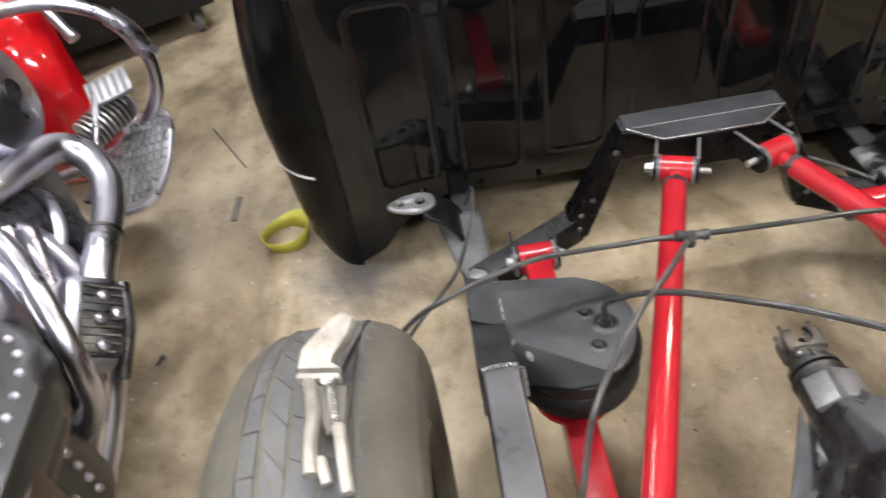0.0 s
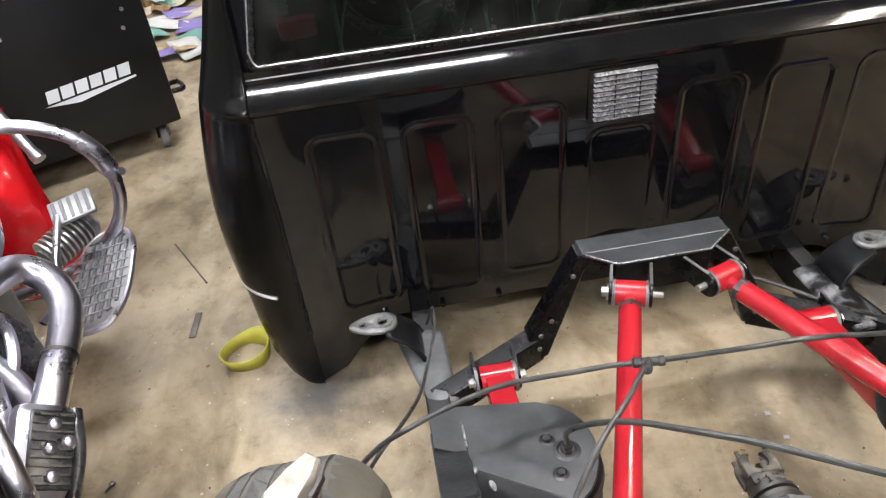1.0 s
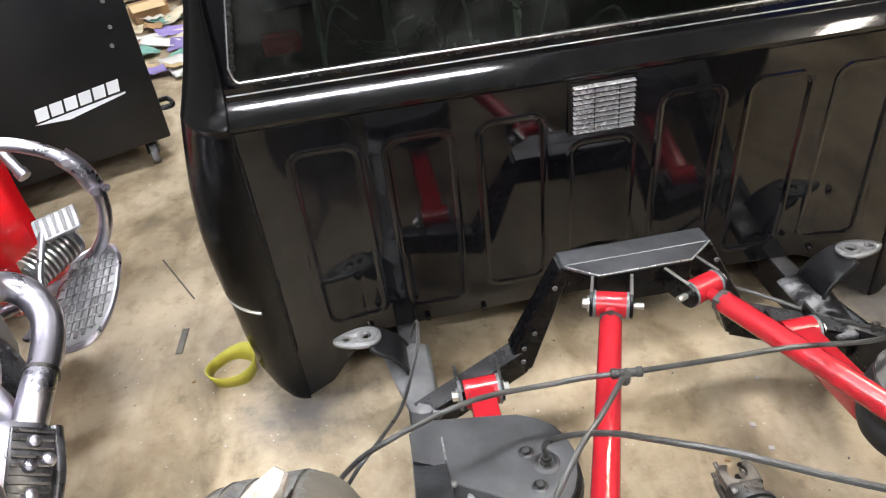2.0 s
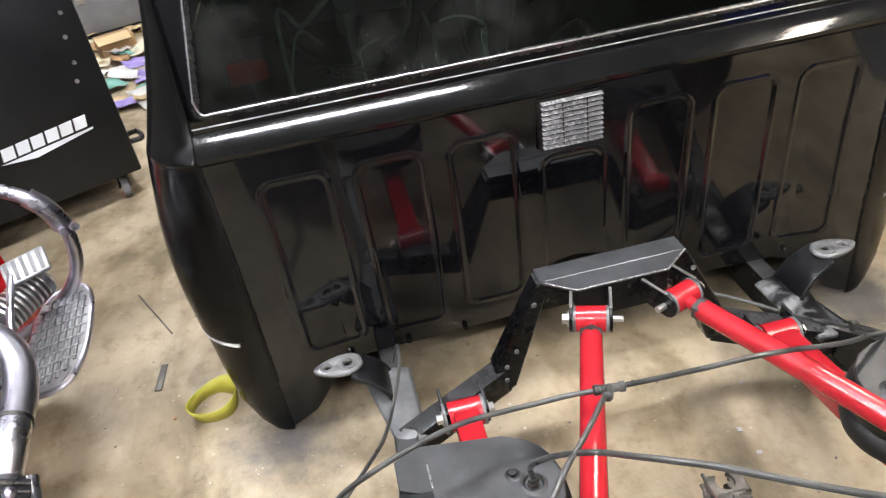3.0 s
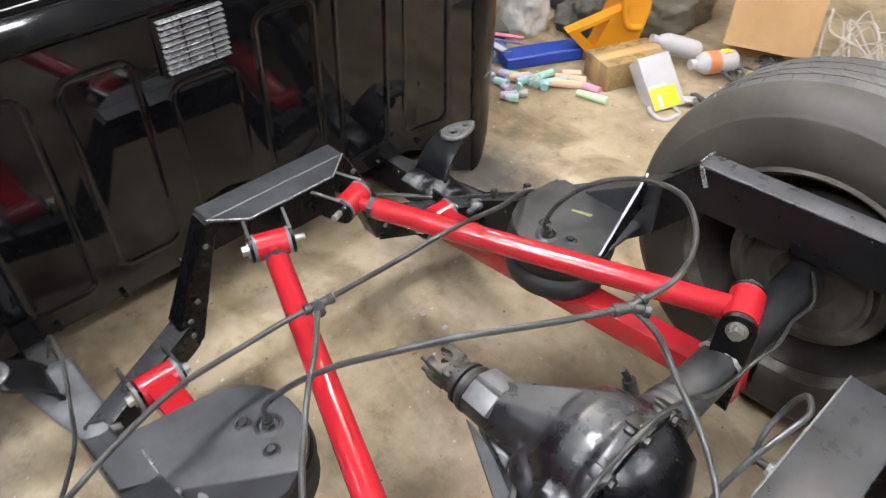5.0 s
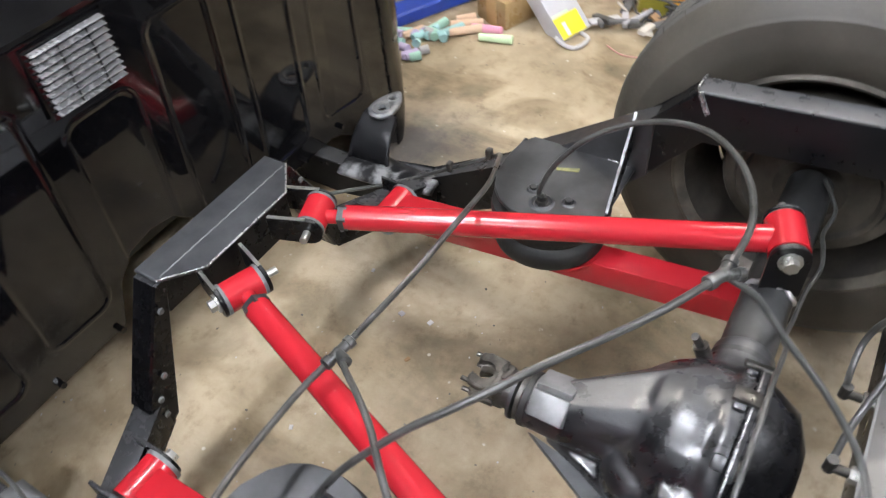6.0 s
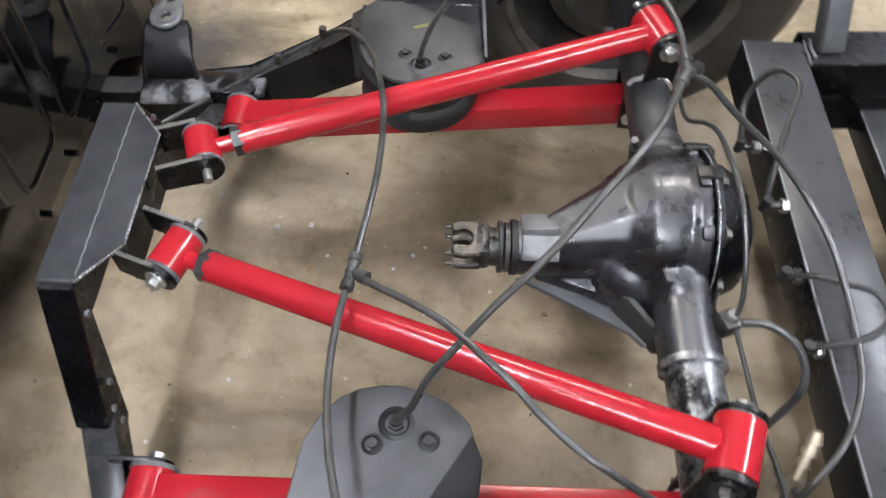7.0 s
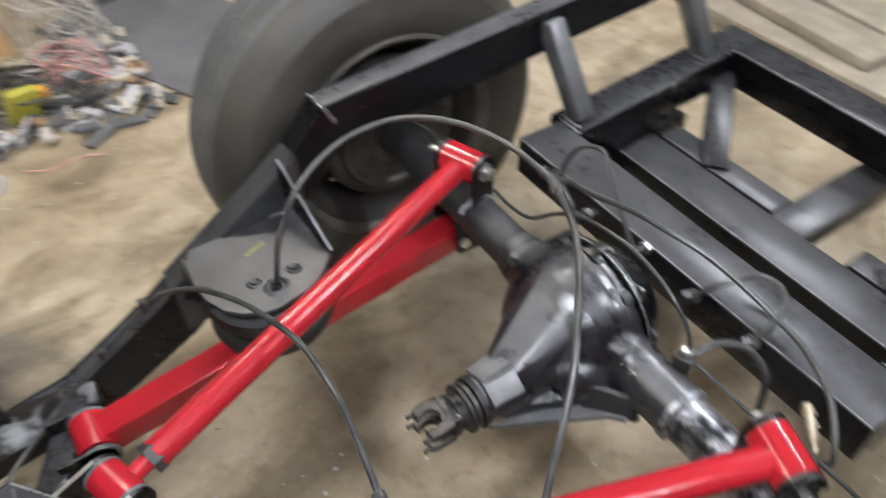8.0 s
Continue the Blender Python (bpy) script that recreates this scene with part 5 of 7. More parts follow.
def tee(parent, at, ways, r=0.0068, L=0.018, mat=None):
    at = Vector(at)
    bm = B()
    bmesh.ops.create_uvsphere(bm, u_segments=14, v_segments=10, radius=r * 1.12, matrix=Matrix.Translation(at))
    body = part("tee_fitting", bm, mat or M_HOSE, parent, "grey three-way hose fitting")
    for w in ways:
        w = Vector(w).normalized()
        q = frame_of(at, at + w)
        m = Matrix.LocRotScale(at, q.to_quaternion(), None)
        part("tee_arm", lathe(B(), [(0.0, 0.0), (r, 0.0), (r, L * 0.75), (r * 1.2, L * 0.78), (r * 1.2, L + 0.004), (r * 0.7, L + 0.006), (0.0, L + 0.006)], m, 14), mat or M_HOSE, body)
    return body


TEE1, TEE2 = Vector((-0.146, 0.428, 0.463)), Vector((0.050, 0.066, 0.592))
h1 = hose("brake_hose", [(0.201, 0.895, 0.201), (0.296, 0.839, 0.190), (0.396, 0.749, 0.178), (0.432, 0.637, 0.229), (0.436, 0.539, 0.292), (0.393, 0.503, 0.339), (0.324, 0.470, 0.387), (0.234, 0.436, 0.425), (0.131, 0.415, 0.462), (0.067, 0.408, 0.476), (-0.006, 0.408, 0.478), (-0.066, 0.415, 0.473), TEE1],
          0.0042, M_HOSE, "grey-black brake hose running along the frame to a tee")
tee(h1, TEE1, ((0.95, -0.15, 0.05), (-0.95, 0.15, 0), (-0.45, -0.8, 0.2)))
for q in ((0.436, 0.549, 0.295), (0.433, 0.636, 0.234)):
    box(bm := B(), q, (0.014, 0.012, 0.022), (0, 0, 0), 0.003)
    part("clip", bm, M_DARKSTEEL, h1)
hose("brake_hose", [TEE1, (-0.200, 0.437, 0.459), (-0.251, 0.440, 0.456), (-0.302, 0.437, 0.460), (-0.348, 0.429, 0.468), (-0.386, 0.419, 0.473), (-0.440, 0.404, 0.472), (-0.499, 0.388, 0.462), (-0.554, 0.390, 0.425), (-0.599, 0.402, 0.348), (-0.625, 0.410, 0.200), (-0.64, 0.43, 0.006)],
     0.0042, M_HOSE, "grey-black brake hose dropping to the floor by the tyre")
hose("brake_hose", [TEE1, (-0.169, 0.398, 0.474), (-0.192, 0.365, 0.487), (-0.223, 0.324, 0.500), (-0.257, 0.288, 0.503), (-0.287, 0.254, 0.497), (-0.313, 0.225, 0.481), (-0.338, 0.191, 0.468), (-0.359, 0.155, 0.458), (-0.386, 0.088, 0.420), (-0.415, 0.045, 0.395), (-0.420, 0.020, 0.380)],
     0.0041, M_HOSE, "grey-black brake hose crossing to the axle end")
h2 = hose("air_line", [(CH - 0.284, 0.372, 0.385), (-0.289, 0.355, 0.432), (-0.267, 0.337, 0.463), (-0.243, 0.306, 0.499), (-0.217, 0.274, 0.528), (-0.192, 0.241, 0.551), (-0.162, 0.208, 0.571), (-0.125, 0.175, 0.586), (-0.086, 0.141, 0.596), (-0.032, 0.104, 0.600), TEE2],
          0.0042, M_HOSE, "grey air line from one air spring to a tee")
tee(h2, TEE2, ((-0.85, 0.45, 0), (0.95, -0.05, 0), (0.6, -0.75, -0.25)))
hose("air_line", [TEE2, (0.135, 0.061, 0.584), (0.202, 0.078, 0.583), (0.254, 0.112, 0.582), (0.296, 0.157, 0.572), (0.318, 0.212, 0.553), (0.319, 0.267, 0.529), (0.305, 0.316, 0.497), (0.284, 0.353, 0.452), (0.273, 0.371, 0.404), (CH + 0.284, 0.372, 0.385)],
     0.0042, M_HOSE, "grey air line looping over the axle to an air spring")
hose("air_line", [TEE2, (0.059, 0.031, 0.567), (0.051, -0.009, 0.531), (0.033, -0.068, 0.486), (0.001, -0.115, 0.447), (-0.062, -0.138, 0.433), (-0.127, -0.148, 0.418), (-0.187, -0.150, 0.406), (-0.241, -0.139, 0.404), (-0.300, -0.107, 0.398), (-0.345, -0.064, 0.373), (-0.331, -0.067, 0.347)],
     0.0041, M_HOSE, "grey air line curving behind the differential")
hose("brake_line", [(0.510, 0.007, 0.384), (0.485, -0.011, 0.376), (0.460, -0.023, 0.367), (0.414, -0.017, 0.363), (0.374, -0.023, 0.371), (0.329, -0.028, 0.376), (0.283, -0.020, 0.372), (0.228, -0.017, 0.371), (0.172, -0.013, 0.391), (0.123, -0.016, 0.436), (0.078, -0.015, 0.468), (0.023, -0.013, 0.487), (-0.036, -0.014, 0.491), (-0.096, -0.014, 0.475), (-0.140, -0.016, 0.438), (-0.156, -0.018, 0.390)],
     0.0032, M_HOSE, "thin bent brake line along the axle", "brake line")
hose("brake_line", [(-0.156, -0.020, 0.390), (-0.191, -0.025, 0.383), (-0.261, -0.032, 0.375), (-0.340, -0.039, 0.383), (-0.422, -0.043, 0.373), (-0.500, -0.020, 0.385)],
     0.0032, M_HOSE, "thin bent brake line along the axle", "brake line")
blk = thing("brake_junction", (-0.150, -0.014, 0.372), "small oily brass brake junction block on the axle", "brake fitting")
box(bm := B(), (-0.150, -0.014, 0.385), (0.026, 0.022, 0.026), (0, 0, 20), 0.003)
part("block", bm, M_DARKSTEEL, blk)
hexbolt(blk, (-0.150, -0.014, 0.398), (0, 0, 1), 0.007, 0.007, M_ZINC, "plug", False)
hose("brake_hose", [(-0.153, -0.026, 0.392), (-0.163, -0.056, 0.405), (-0.191, -0.083, 0.403), (-0.224, -0.092, 0.370), (-0.244, -0.075, 0.291)], 0.005, M_HOSE, "short brake hose at the differential")
# air lines clipped to the front beam
hose("air_line", [(0.159, -0.098, 0.352), (0.171, -0.094, 0.381), (0.200, -0.096, 0.403), (0.205, -0.104, 0.438), (0.191, -0.117, 0.472), (0.159, -0.131, 0.481), (0.128, -0.123, 0.467), (0.089, -0.110, 0.440), (0.055, -0.101, 0.409), (0.031, -0.098, 0.381)],
     0.0042, M_HOSE, "grey looped air line over the frame beam")
hose("air_line", [(-0.070, -0.105, 0.368), (-0.092, -0.126, 0.404), (-0.112, -0.157, 0.419), (-0.124, -0.182, 0.422), (-0.152, -0.190, 0.418), (-0.173, -0.169, 0.412), (-0.181, -0.137, 0.404), (-0.174, -0.107, 0.371)],
     0.0042, M_HOSE, "grey looped air line over the frame beam")
for q in ((0.159, -0.098, 0.352), (0.031, -0.098, 0.381), (-0.070, -0.105, 0.368), (-0.174, -0.107, 0.371)):
    q = Vector(q)
    bk = thing("bulkhead_fitting", (q.x, -0.128, q.z), "small steel push-in air fitting on the frame beam", "air fitting", "beam air fittings")
    part("stem", rod(B(), (q.x, -0.127, q.z), (q.x, q.y, q.z), 0.006, 12), M_DARKSTEEL, bk)
    part("hex_nut", rod(B(), (q.x, -0.127, q.z), (q.x, -0.118, q.z), 0.010, 6), M_ZINC, bk, "bright hex nut")
    part("elbow", rod(B(), q + Vector((0, 0, -0.007)), q + Vector((0, 0, 0.014)), 0.0068, 12), M_NUT, bk)
brass = thing("brass_fitting", (-0.322, -0.066, 0.325), "tarnished brass barbed air fitting by the axle", "air fitting")
part("body", rod(B(), (-0.335, -0.060, 0.335), (-0.322, -0.070, 0.355), 0.012, 6), M_BRASS, brass)
for k in range(4):
    p = Vector((-0.322, -0.070, 0.355)) + Vector((0.010, -0.004, 0.010)) * k
    part("barb", rod(B(), p, p + Vector((0.009, -0.0036, 0.009)), 0.010, 14, 0.006), M_BRASS, brass)
bar(bm := B(), (-0.36, -0.055, 0.33), (-0.31, -0.075, 0.33), 0.012, 0.012)
part("bracket", bm, M_DARKSTEEL, brass)
hose("ground_cable", [(-0.445, 0.898, 0.183), (-0.429, 0.871, 0.249), (-0.434, 0.787, 0.268), (-0.460, 0.685, 0.276), (-0.484, 0.565, 0.327), (-0.519, 0.465, 0.378), (-0.564, 0.406, 0.378), (-0.605, 0.412, 0.287), (-0.620, 0.420, 0.120), (-0.63, 0.45, 0.006)],
     0.0034, M_HOSE, "thin grey cable from the cab mount to the floor", "cable")

# ---- tool on the tyre ----
M_TOOL = surface("dirty_white_steel", (0.24, 0.215, 0.18), (0.50, 0.475, 0.43), 0.35, 0.55, metal=0.35, fine=120, broad=30)
tool = thing("locking_pliers", (-0.62, 0.09, R_T * 2), "dirty pale steel locking pliers lying on the tyre", "pliers")


def on_tyre(x, y, up=0.0):
    return Vector((x, y, R_T + math.sqrt(max(0.01, (R_T + 0.008 + up) ** 2 - (y - AX.y) ** 2))))


jaw = part("jaw", prism(B(), [Vector((x, y, 0.676)) for x, y in ((-0.642, 0.126), (-0.641, 0.147), (-0.618, 0.169), (-0.599, 0.188), (-0.586, 0.176), (-0.592, 0.155), (-0.603, 0.142), (-0.613, 0.131), (-0.601, 0.119))], (0, 0.003, 0.013), 0.003), M_TOOL, tool)
part("jaw_tooth", prism(B(), [Vector((x, y, 0.676)) for x, y in ((-0.589, 0.150), (-0.583, 0.160), (-0.592, 0.140), (-0.606, 0.124), (-0.600, 0.121))], (0, 0.002, 0.008), 0.001), M_DARKSTEEL, jaw, "dark toothed inner jaw")
bar(bm := B(), on_tyre(-0.642, 0.1195, 0.007), on_tyre(-0.601, 0.1100, 0.007), 0.007, 0.012, bevel=0.002)
part("collar", bm, M_TOOL, tool)
part("body_plate", prism(B(), [on_tyre(x, y) for x, y in ((-0.628, 0.109), (-0.593, 0.100), (-0.596, 0.050), (-0.612, 0.048), (-0.618, 0.070))], (0, 0, 0.008), 0.002), M_RIM, tool, "dull grey inner lever plate")
part("handle", sweep(B(), [on_tyre(-0.631, 0.113, 0.006), on_tyre(-0.624, 0.075, 0.009), on_tyre(-0.625, 0.040, 0.009), on_tyre(-0.624, 0.012, 0.006)], 0.0066, 10), M_TOOL, tool)
part("lever", sweep(B(), [on_tyre(-0.601, 0.054, 0.007), on_tyre(-0.597, 0.022, 0.008), on_tyre(-0.594, -0.008, 0.005)], 0.0058, 10), M_TOOL, tool)
part("lever_end", sweep(B(), [on_tyre(-0.617, 0.026, 0.004), on_tyre(-0.613, 0.012, 0.005), on_tyre(-0.611, 0.003, 0.004)], 0.0052, 10), M_TOOL, tool)
part("spring", sweep(B(), [on_tyre(-0.609 + 0.0036 * math.cos(k * 1.3) + 0.00012 * k, 0.095 - 0.0008 * k, 0.012 + 0.0036 * math.sin(k * 1.3)) for k in range(50)], 0.0011, 5, 2), M_ZINC, tool, "small coil spring")
part("pivot", rod(B(), on_tyre(-0.612, 0.104, 0.006), on_tyre(-0.612, 0.104, 0.016), 0.006, 12), M_ZINC, tool)

# ---- motorcycle ----
M_DARKCASE = surface("black_engine_case", (0.012, 0.012, 0.014), (0.05, 0.05, 0.055), 0.2, 0.4, fine=60, broad=18, bump=0.2)
bike = thing("motorcycle", (-1.46, 0.9, 0), "chrome-laden red cruiser motorcycle with studded black saddlebags", "motorcycle")
BX = -1.46
FX = -1.478
# front wheel, fender and fork
FY = 1.600
fw = Matrix.Translation((FX - 0.16, FY + 0.02, 0.315)) @ pose(0, 0, 0, 0, 90, 6)
part("front_tyre", lathe(B(), [(0.235, -0.05), (0.275, -0.062), (0.300, -0.045), (0.312, 0.0), (0.300, 0.045), (0.275, 0.062), (0.235, 0.05)], fw, 56, True), M_RUBBER, bike)
part("front_rim", lathe(B(), [(0.236, -0.04), (0.22, -0.03), (0.205, 0.0), (0.22, 0.03), (0.236, 0.04)], fw, 56, True), M_FRAME, bike, "black wheel rim")
bm = B()
rows = []
for i in range(29):
    a = math.radians(-36 + 100 * i / 28)
    wide = 0.185 * (1 - 0.62 * (i / 28) ** 1.6) * (0.62 + 0.38 * min(1.0, i / 7) ** 0.6)
    row = []
    for k in range(11):
        u = -1 + 2 * k / 10
        rr = 0.350 - 0.062 * abs(u) ** 2.4 + 0.008 * (1 - u * u)
        row.append((FX + 0.045 + wide * u, FY - rr * math.cos(a), 0.315 + rr * math.sin(a)))
    rows.append(row)
grid_mesh(bm, rows)
fen = part("front_fender", bm, M_BIKERED, bike, "glossy red front fender", 60)
sm = fen.modifiers.new("thick", "SOLIDIFY")
sm.thickness = 0.004
# crash bar with its clamp
hoop = [(-1.46, 1.22, 0.60), (-1.36, 1.23, 0.618), (-1.26, 1.232, 0.622), (-1.19, 1.232, 0.606), (-1.125, 1.232, 0.566), (-1.086, 1.230, 0.505), (-1.083, 1.225, 0.43), (-1.108, 1.215, 0.36), (-1.17, 1.20, 0.30), (-1.28, 1.18, 0.25), (-1.40, 1.16, 0.23)]
cb = part("crash_bar", sweep(B(), hoop, 0.0155, 14, 7), M_CHROME, bike, "bent chrome crash bar")
part("clamp", sweep(B(), [(-1.128, 1.232, 0.572), (-1.10, 1.231, 0.535), (-1.084, 1.230, 0.488)], 0.022, 14, 5), M_CHROME, cb)
for q in ((-1.118, 1.21, 0.565), (-1.083, 1.206, 0.488), (-1.066, 1.230, 0.482)):
    part("clamp_bolt", rod(B(), q, Vector(q) + Vector((0.012, -0.018, 0.006)), 0.009, 10), M_CHROME, cb)
part("peg_tube", rod(B(), (-1.375, 1.40, 0.675), (-1.249, 1.285, 0.522), 0.013, 16), M_CHROME, bike, "satin silver highway peg")
part("peg_cap", rod(B(), (-1.252, 1.288, 0.526), (-1.242, 1.279, 0.514), 0.016, 16), M_CHROME, bike)
# brake pedal: ribbed pad on an arm
pm = pose(-1.165, 1.155, 0.447, 32, -10, 14)
pad = part("pedal_pad", box(B(), (0, 0, 0), (0.098, 0.062, 0.014), bevel=0.006, m=pm), M_PEDAL, bike, "slotted silver brake pedal pad")
for k in range(5):
    box(bm := B(), (0, 0, 0), (0.009, 0.052, 0.006), bevel=0.002, m=pm @ pose(-0.036 + 0.018 * k, 0, 0.0055))
    part("pad_slot", bm, M_GREYPLASTIC, pad, "dark rubber slot")
part("pedal_arm", sweep(B(), [(-1.195, 1.14, 0.44), (-1.19, 1.05, 0.40), (-1.18, 0.95, 0.355), (-1.20, 0.90, 0.34)], 0.008, 10), M_CHROME, bike)
# footboard
fb = pose(-1.130, 1.070, 0.305, 3, -8, 4)
outline = [Vector((0.066 * (abs(math.cos(a)) ** 0.7) * math.copysign(1, math.cos(a)), 0.168 * (abs(math.sin(a)) ** 0.8) * math.copysign(1, math.sin(a)), 0)) for a in (2 * math.pi * k / 32 for k in range(32))]
board = part("footboard", prism(B(), [fb @ p for p in outline], fb.to_3x3() @ Vector((0, 0, 0.010)), 0.002), M_PEDAL, bike, "ribbed silver footboard with a chrome rim")
part("rim", sweep(B(), [fb @ (p * 1.03 + Vector((0, 0, 0.004))) for p in (outline + outline[:1])], 0.0065, 8, 2), M_CHROME, board)
for k in range(7):
    x = -0.048 + 0.016 * k
    L = 0.15 * math.sqrt(max(0.05, 1 - (x / 0.068) ** 2))
    box(bm := B(), (0, 0, 0), (0.0075, 2 * L, 0.005), bevel=0.0015, m=fb @ pose(x, 0, 0.012))
    part("board_rib", bm, M_GREYPLASTIC, board)
for k in range(9):
    y = -0.128 + 0.032 * k
    w = 0.064 * math.sqrt(max(0.05, 1 - (y / 0.172) ** 2))
    box(bm := B(), (0, 0, 0), (2 * w, 0.0022, 0.0036), m=fb @ pose(0, y, 0.0135))
    part("board_crossrib", bm, M_ALU, board)
# engine: finned cylinders, cases, covers
for y, lean in ((1.02, 22), (0.80, -22)):
    for k in range(11):
        z = 0.43 + 0.019 * k
        yy = y + math.tan(math.radians(lean)) * (z - 0.40)
        w = 0.085 - (0.02 if k > 8 else 0)
        box(bm := B(), (BX + 0.0, yy - 0.06, z), (2 * w + 0.06, 2 * w, 0.008), (-lean, 0, 0), 0.003)
        part("cooling_fin", bm, M_ALU if k % 2 else M_CHROME, bike)
    rod(bm := B(), (BX, y - 0.06, 0.38), (BX, y - 0.06 + math.tan(math.radians(lean)) * 0.28, 0.68), 0.072, 24)
    part("cylinder", bm, M_GREYPLASTIC, bike)
REG0, REG1 = Vector((-1.240, 1.095, 0.365)), Vector((-1.172, 1.185, 0.385))
reg = part("regulator_core", rod(B(), REG0, REG1, 0.022, 18), M_GREYPLASTIC, bike)
for k in range(9):
    q = REG0.lerp(REG1, (k + 0.5) / 9)
    part("cooling_disc", rod(B(), q, q + (REG1 - REG0).normalized() * 0.005, 0.039, 24), M_ALU, reg, "bright cooling disc")
part("end_dome", lathe(B(), [(0.039, 0.0), (0.037, 0.012), (0.026, 0.022), (0.0, 0.027)], Matrix.LocRotScale(REG1, frame_of(REG0, REG1).to_quaternion(), None), 24), M_CHROME, reg)
box(bm := B(), (BX - 0.01, 0.82, 0.29), (0.34, 0.50, 0.24), (0, 0, 0), 0.05)
part("crankcase", bm, M_GREYPLASTIC, bike)
part("cam_cover", lathe(B(), [(0.0, 0.065), (0.07, 0.060), (0.115, 0.04), (0.125, 0.02), (0.125, 0.0), (0.0, 0.0)], Matrix.Translation((BX + 0.20, 0.76, 0.36)) @ pose(0, 0, 0, 0, 62, 0), 40), M_DARKCASE, bike, "dark round engine cover")
part("air_cleaner", lathe(B(), [(0.0, 0.075), (0.05, 0.072), (0.105, 0.055), (0.122, 0.03), (0.122, 0.0), (0.0, 0.0)], Matrix.Translation((BX + 0.155, 0.93, 0.575)) @ pose(0, 0, 0, 0, 78, 0), 44), M_CHROME, bike, "domed chrome air cleaner cover")
part("cover_badge", rod(B(), (BX + 0.228, 0.93, 0.592), (BX + 0.236, 0.93, 0.594), 0.022, 20), M_DARKSTEEL, bike)
gn = Vector((0.70, -0.30, 0.65)).normalized()
gv = (Vector((-0.10, 1, 0.35)) - gn * Vector((-0.10, 1, 0.35)).dot(gn)).normalized()
gm = Matrix((gv.cross(gn), gv, gn)).transposed().to_4x4()
gm.translation = (-1.102, 0.545, 0.350)
case = part("gear_cover", box(B(), (0, 0, 0), (0.096, 0.165, 0.055), bevel=0.022, m=gm), M_CHROME, bike, "rounded chrome cover with a black finned face")
face_ = part("cover_face", box(B(), (0, 0, 0), (0.070, 0.130, 0.010), bevel=0.004, m=gm @ pose(0.010, 0, 0.027)), M_DARKCASE, case, "black finned face")
for k in range(9):
    part("face_fin", box(B(), (0, 0, 0), (0.062, 0.004, 0.004), m=gm @ pose(0.010, -0.056 + 0.014 * k, 0.033)), M_DARKSTEEL, face_)
for q in ((0.012, 0.040, 0.031), (0.008, 0.0, 0.031), (0.014, -0.046, 0.031), (0.036, 0.012, 0.031)):
    part("dome_bolt", lathe(B(), [(0.0, 0.010), (0.009, 0.007), (0.013, 0.0)], gm @ pose(*q), 14), M_CHROME, case)
part("side_pipe", sweep(B(), [gm @ Vector((0.058, -0.09, -0.01)), gm @ Vector((0.062, 0.0, 0.0)), gm @ Vector((0.055, 0.08, -0.01))], 0.013, 12), M_DARKCASE, case)
for k, x in enumerate((-1.205, -1.165)):
    part("tappet_tube", rod(B(), (x, 0.60 - 0.01 * k, 0.34), (x - 0.03, 0.70 - 0.01 * k, 0.46), 0.019, 16), M_CHROME, bike, "upright chrome tube")
bmesh.ops.create_uvsphere(bm := B(), u_segments=36, v_segments=20, radius=1.0, matrix=pose(-1.222, 0.49, 0.43) @ Matrix.Diagonal((0.120, 0.095, 0.145, 1)))
part("battery_cover", bm, M_CHROME, bike, "large curved chrome side cover")
# exhaust: two headers and mufflers
ex = part("exhaust_pipe", sweep(B(), [(-1.44, 0.78, 0.50), (-1.33, 0.770, 0.50), (-1.265, 0.765, 0.50), (-1.235, 0.828, 0.49), (-1.205, 0.910, 0.470), (-1.161, 0.918, 0.440), (-1.122, 0.870, 0.410), (-1.108, 0.794, 0.388), (-1.108, 0.701, 0.372), (-1.115, 0.60, 0.33), (-1.12, 0.45, 0.26), (-1.115, 0.30, 0.24), (-1.11, 0.10, 0.24)], 0.0300, 18, 7), M_CHROME, bike, "fat curved chrome exhaust pipe")
part("pipe_clamp", rod(B(), (-1.1080, 0.745, 0.3795), (-1.1080, 0.737, 0.378), 0.0325, 20), M_DARKSTEEL, ex)
part("lower_pipe", sweep(B(), [(-1.40, 0.75, 0.50), (-1.28, 0.74, 0.44), (-1.18, 0.70, 0.36), (-1.13, 0.60, 0.27), (-1.11, 0.40, 0.20), (-1.11, 0.0, 0.19)], 0.027, 18, 7), M_CHROME, bike, "lower chrome exhaust pipe")
part("muffler", sweep(B(), [(-1.11, 0.14, 0.27), (-1.11, 0.0, 0.262), (-1.11, -0.5, 0.25), (-1.11, -0.62, 0.25)], 0.044, 20, 4), M_CHROME, bike)
for k, pts in enumerate(([(-1.30, 0.86, 0.40), (-1.22, 0.82, 0.43), (-1.18, 0.74, 0.40), (-1.20, 0.66, 0.34)], [(-1.34, 0.70, 0.46), (-1.24, 0.69, 0.43), (-1.21, 0.62, 0.37), (-1.22, 0.55, 0.30)], [(-1.36, 0.62, 0.50), (-1.25, 0.60, 0.46), (-1.19, 0.56, 0.42), (-1.17, 0.50, 0.40)])):
    part("engine_pipe", sweep(B(), pts, 0.011, 10), M_CHROME if k != 1 else M_RUBBER, bike)
# saddlebag with lid, studs, strap and guard bar
# leather with a warm lamp's brown reflection put into its colour
M_STRAP = surface("brown_sheen_strap", (0.022, 0.017, 0.014), (0.085, 0.055, 0.038), 0.28, 0.45, fine=160)
bag_m = pose(-1.205, 0.145, 0.345, 0, 0, 0)


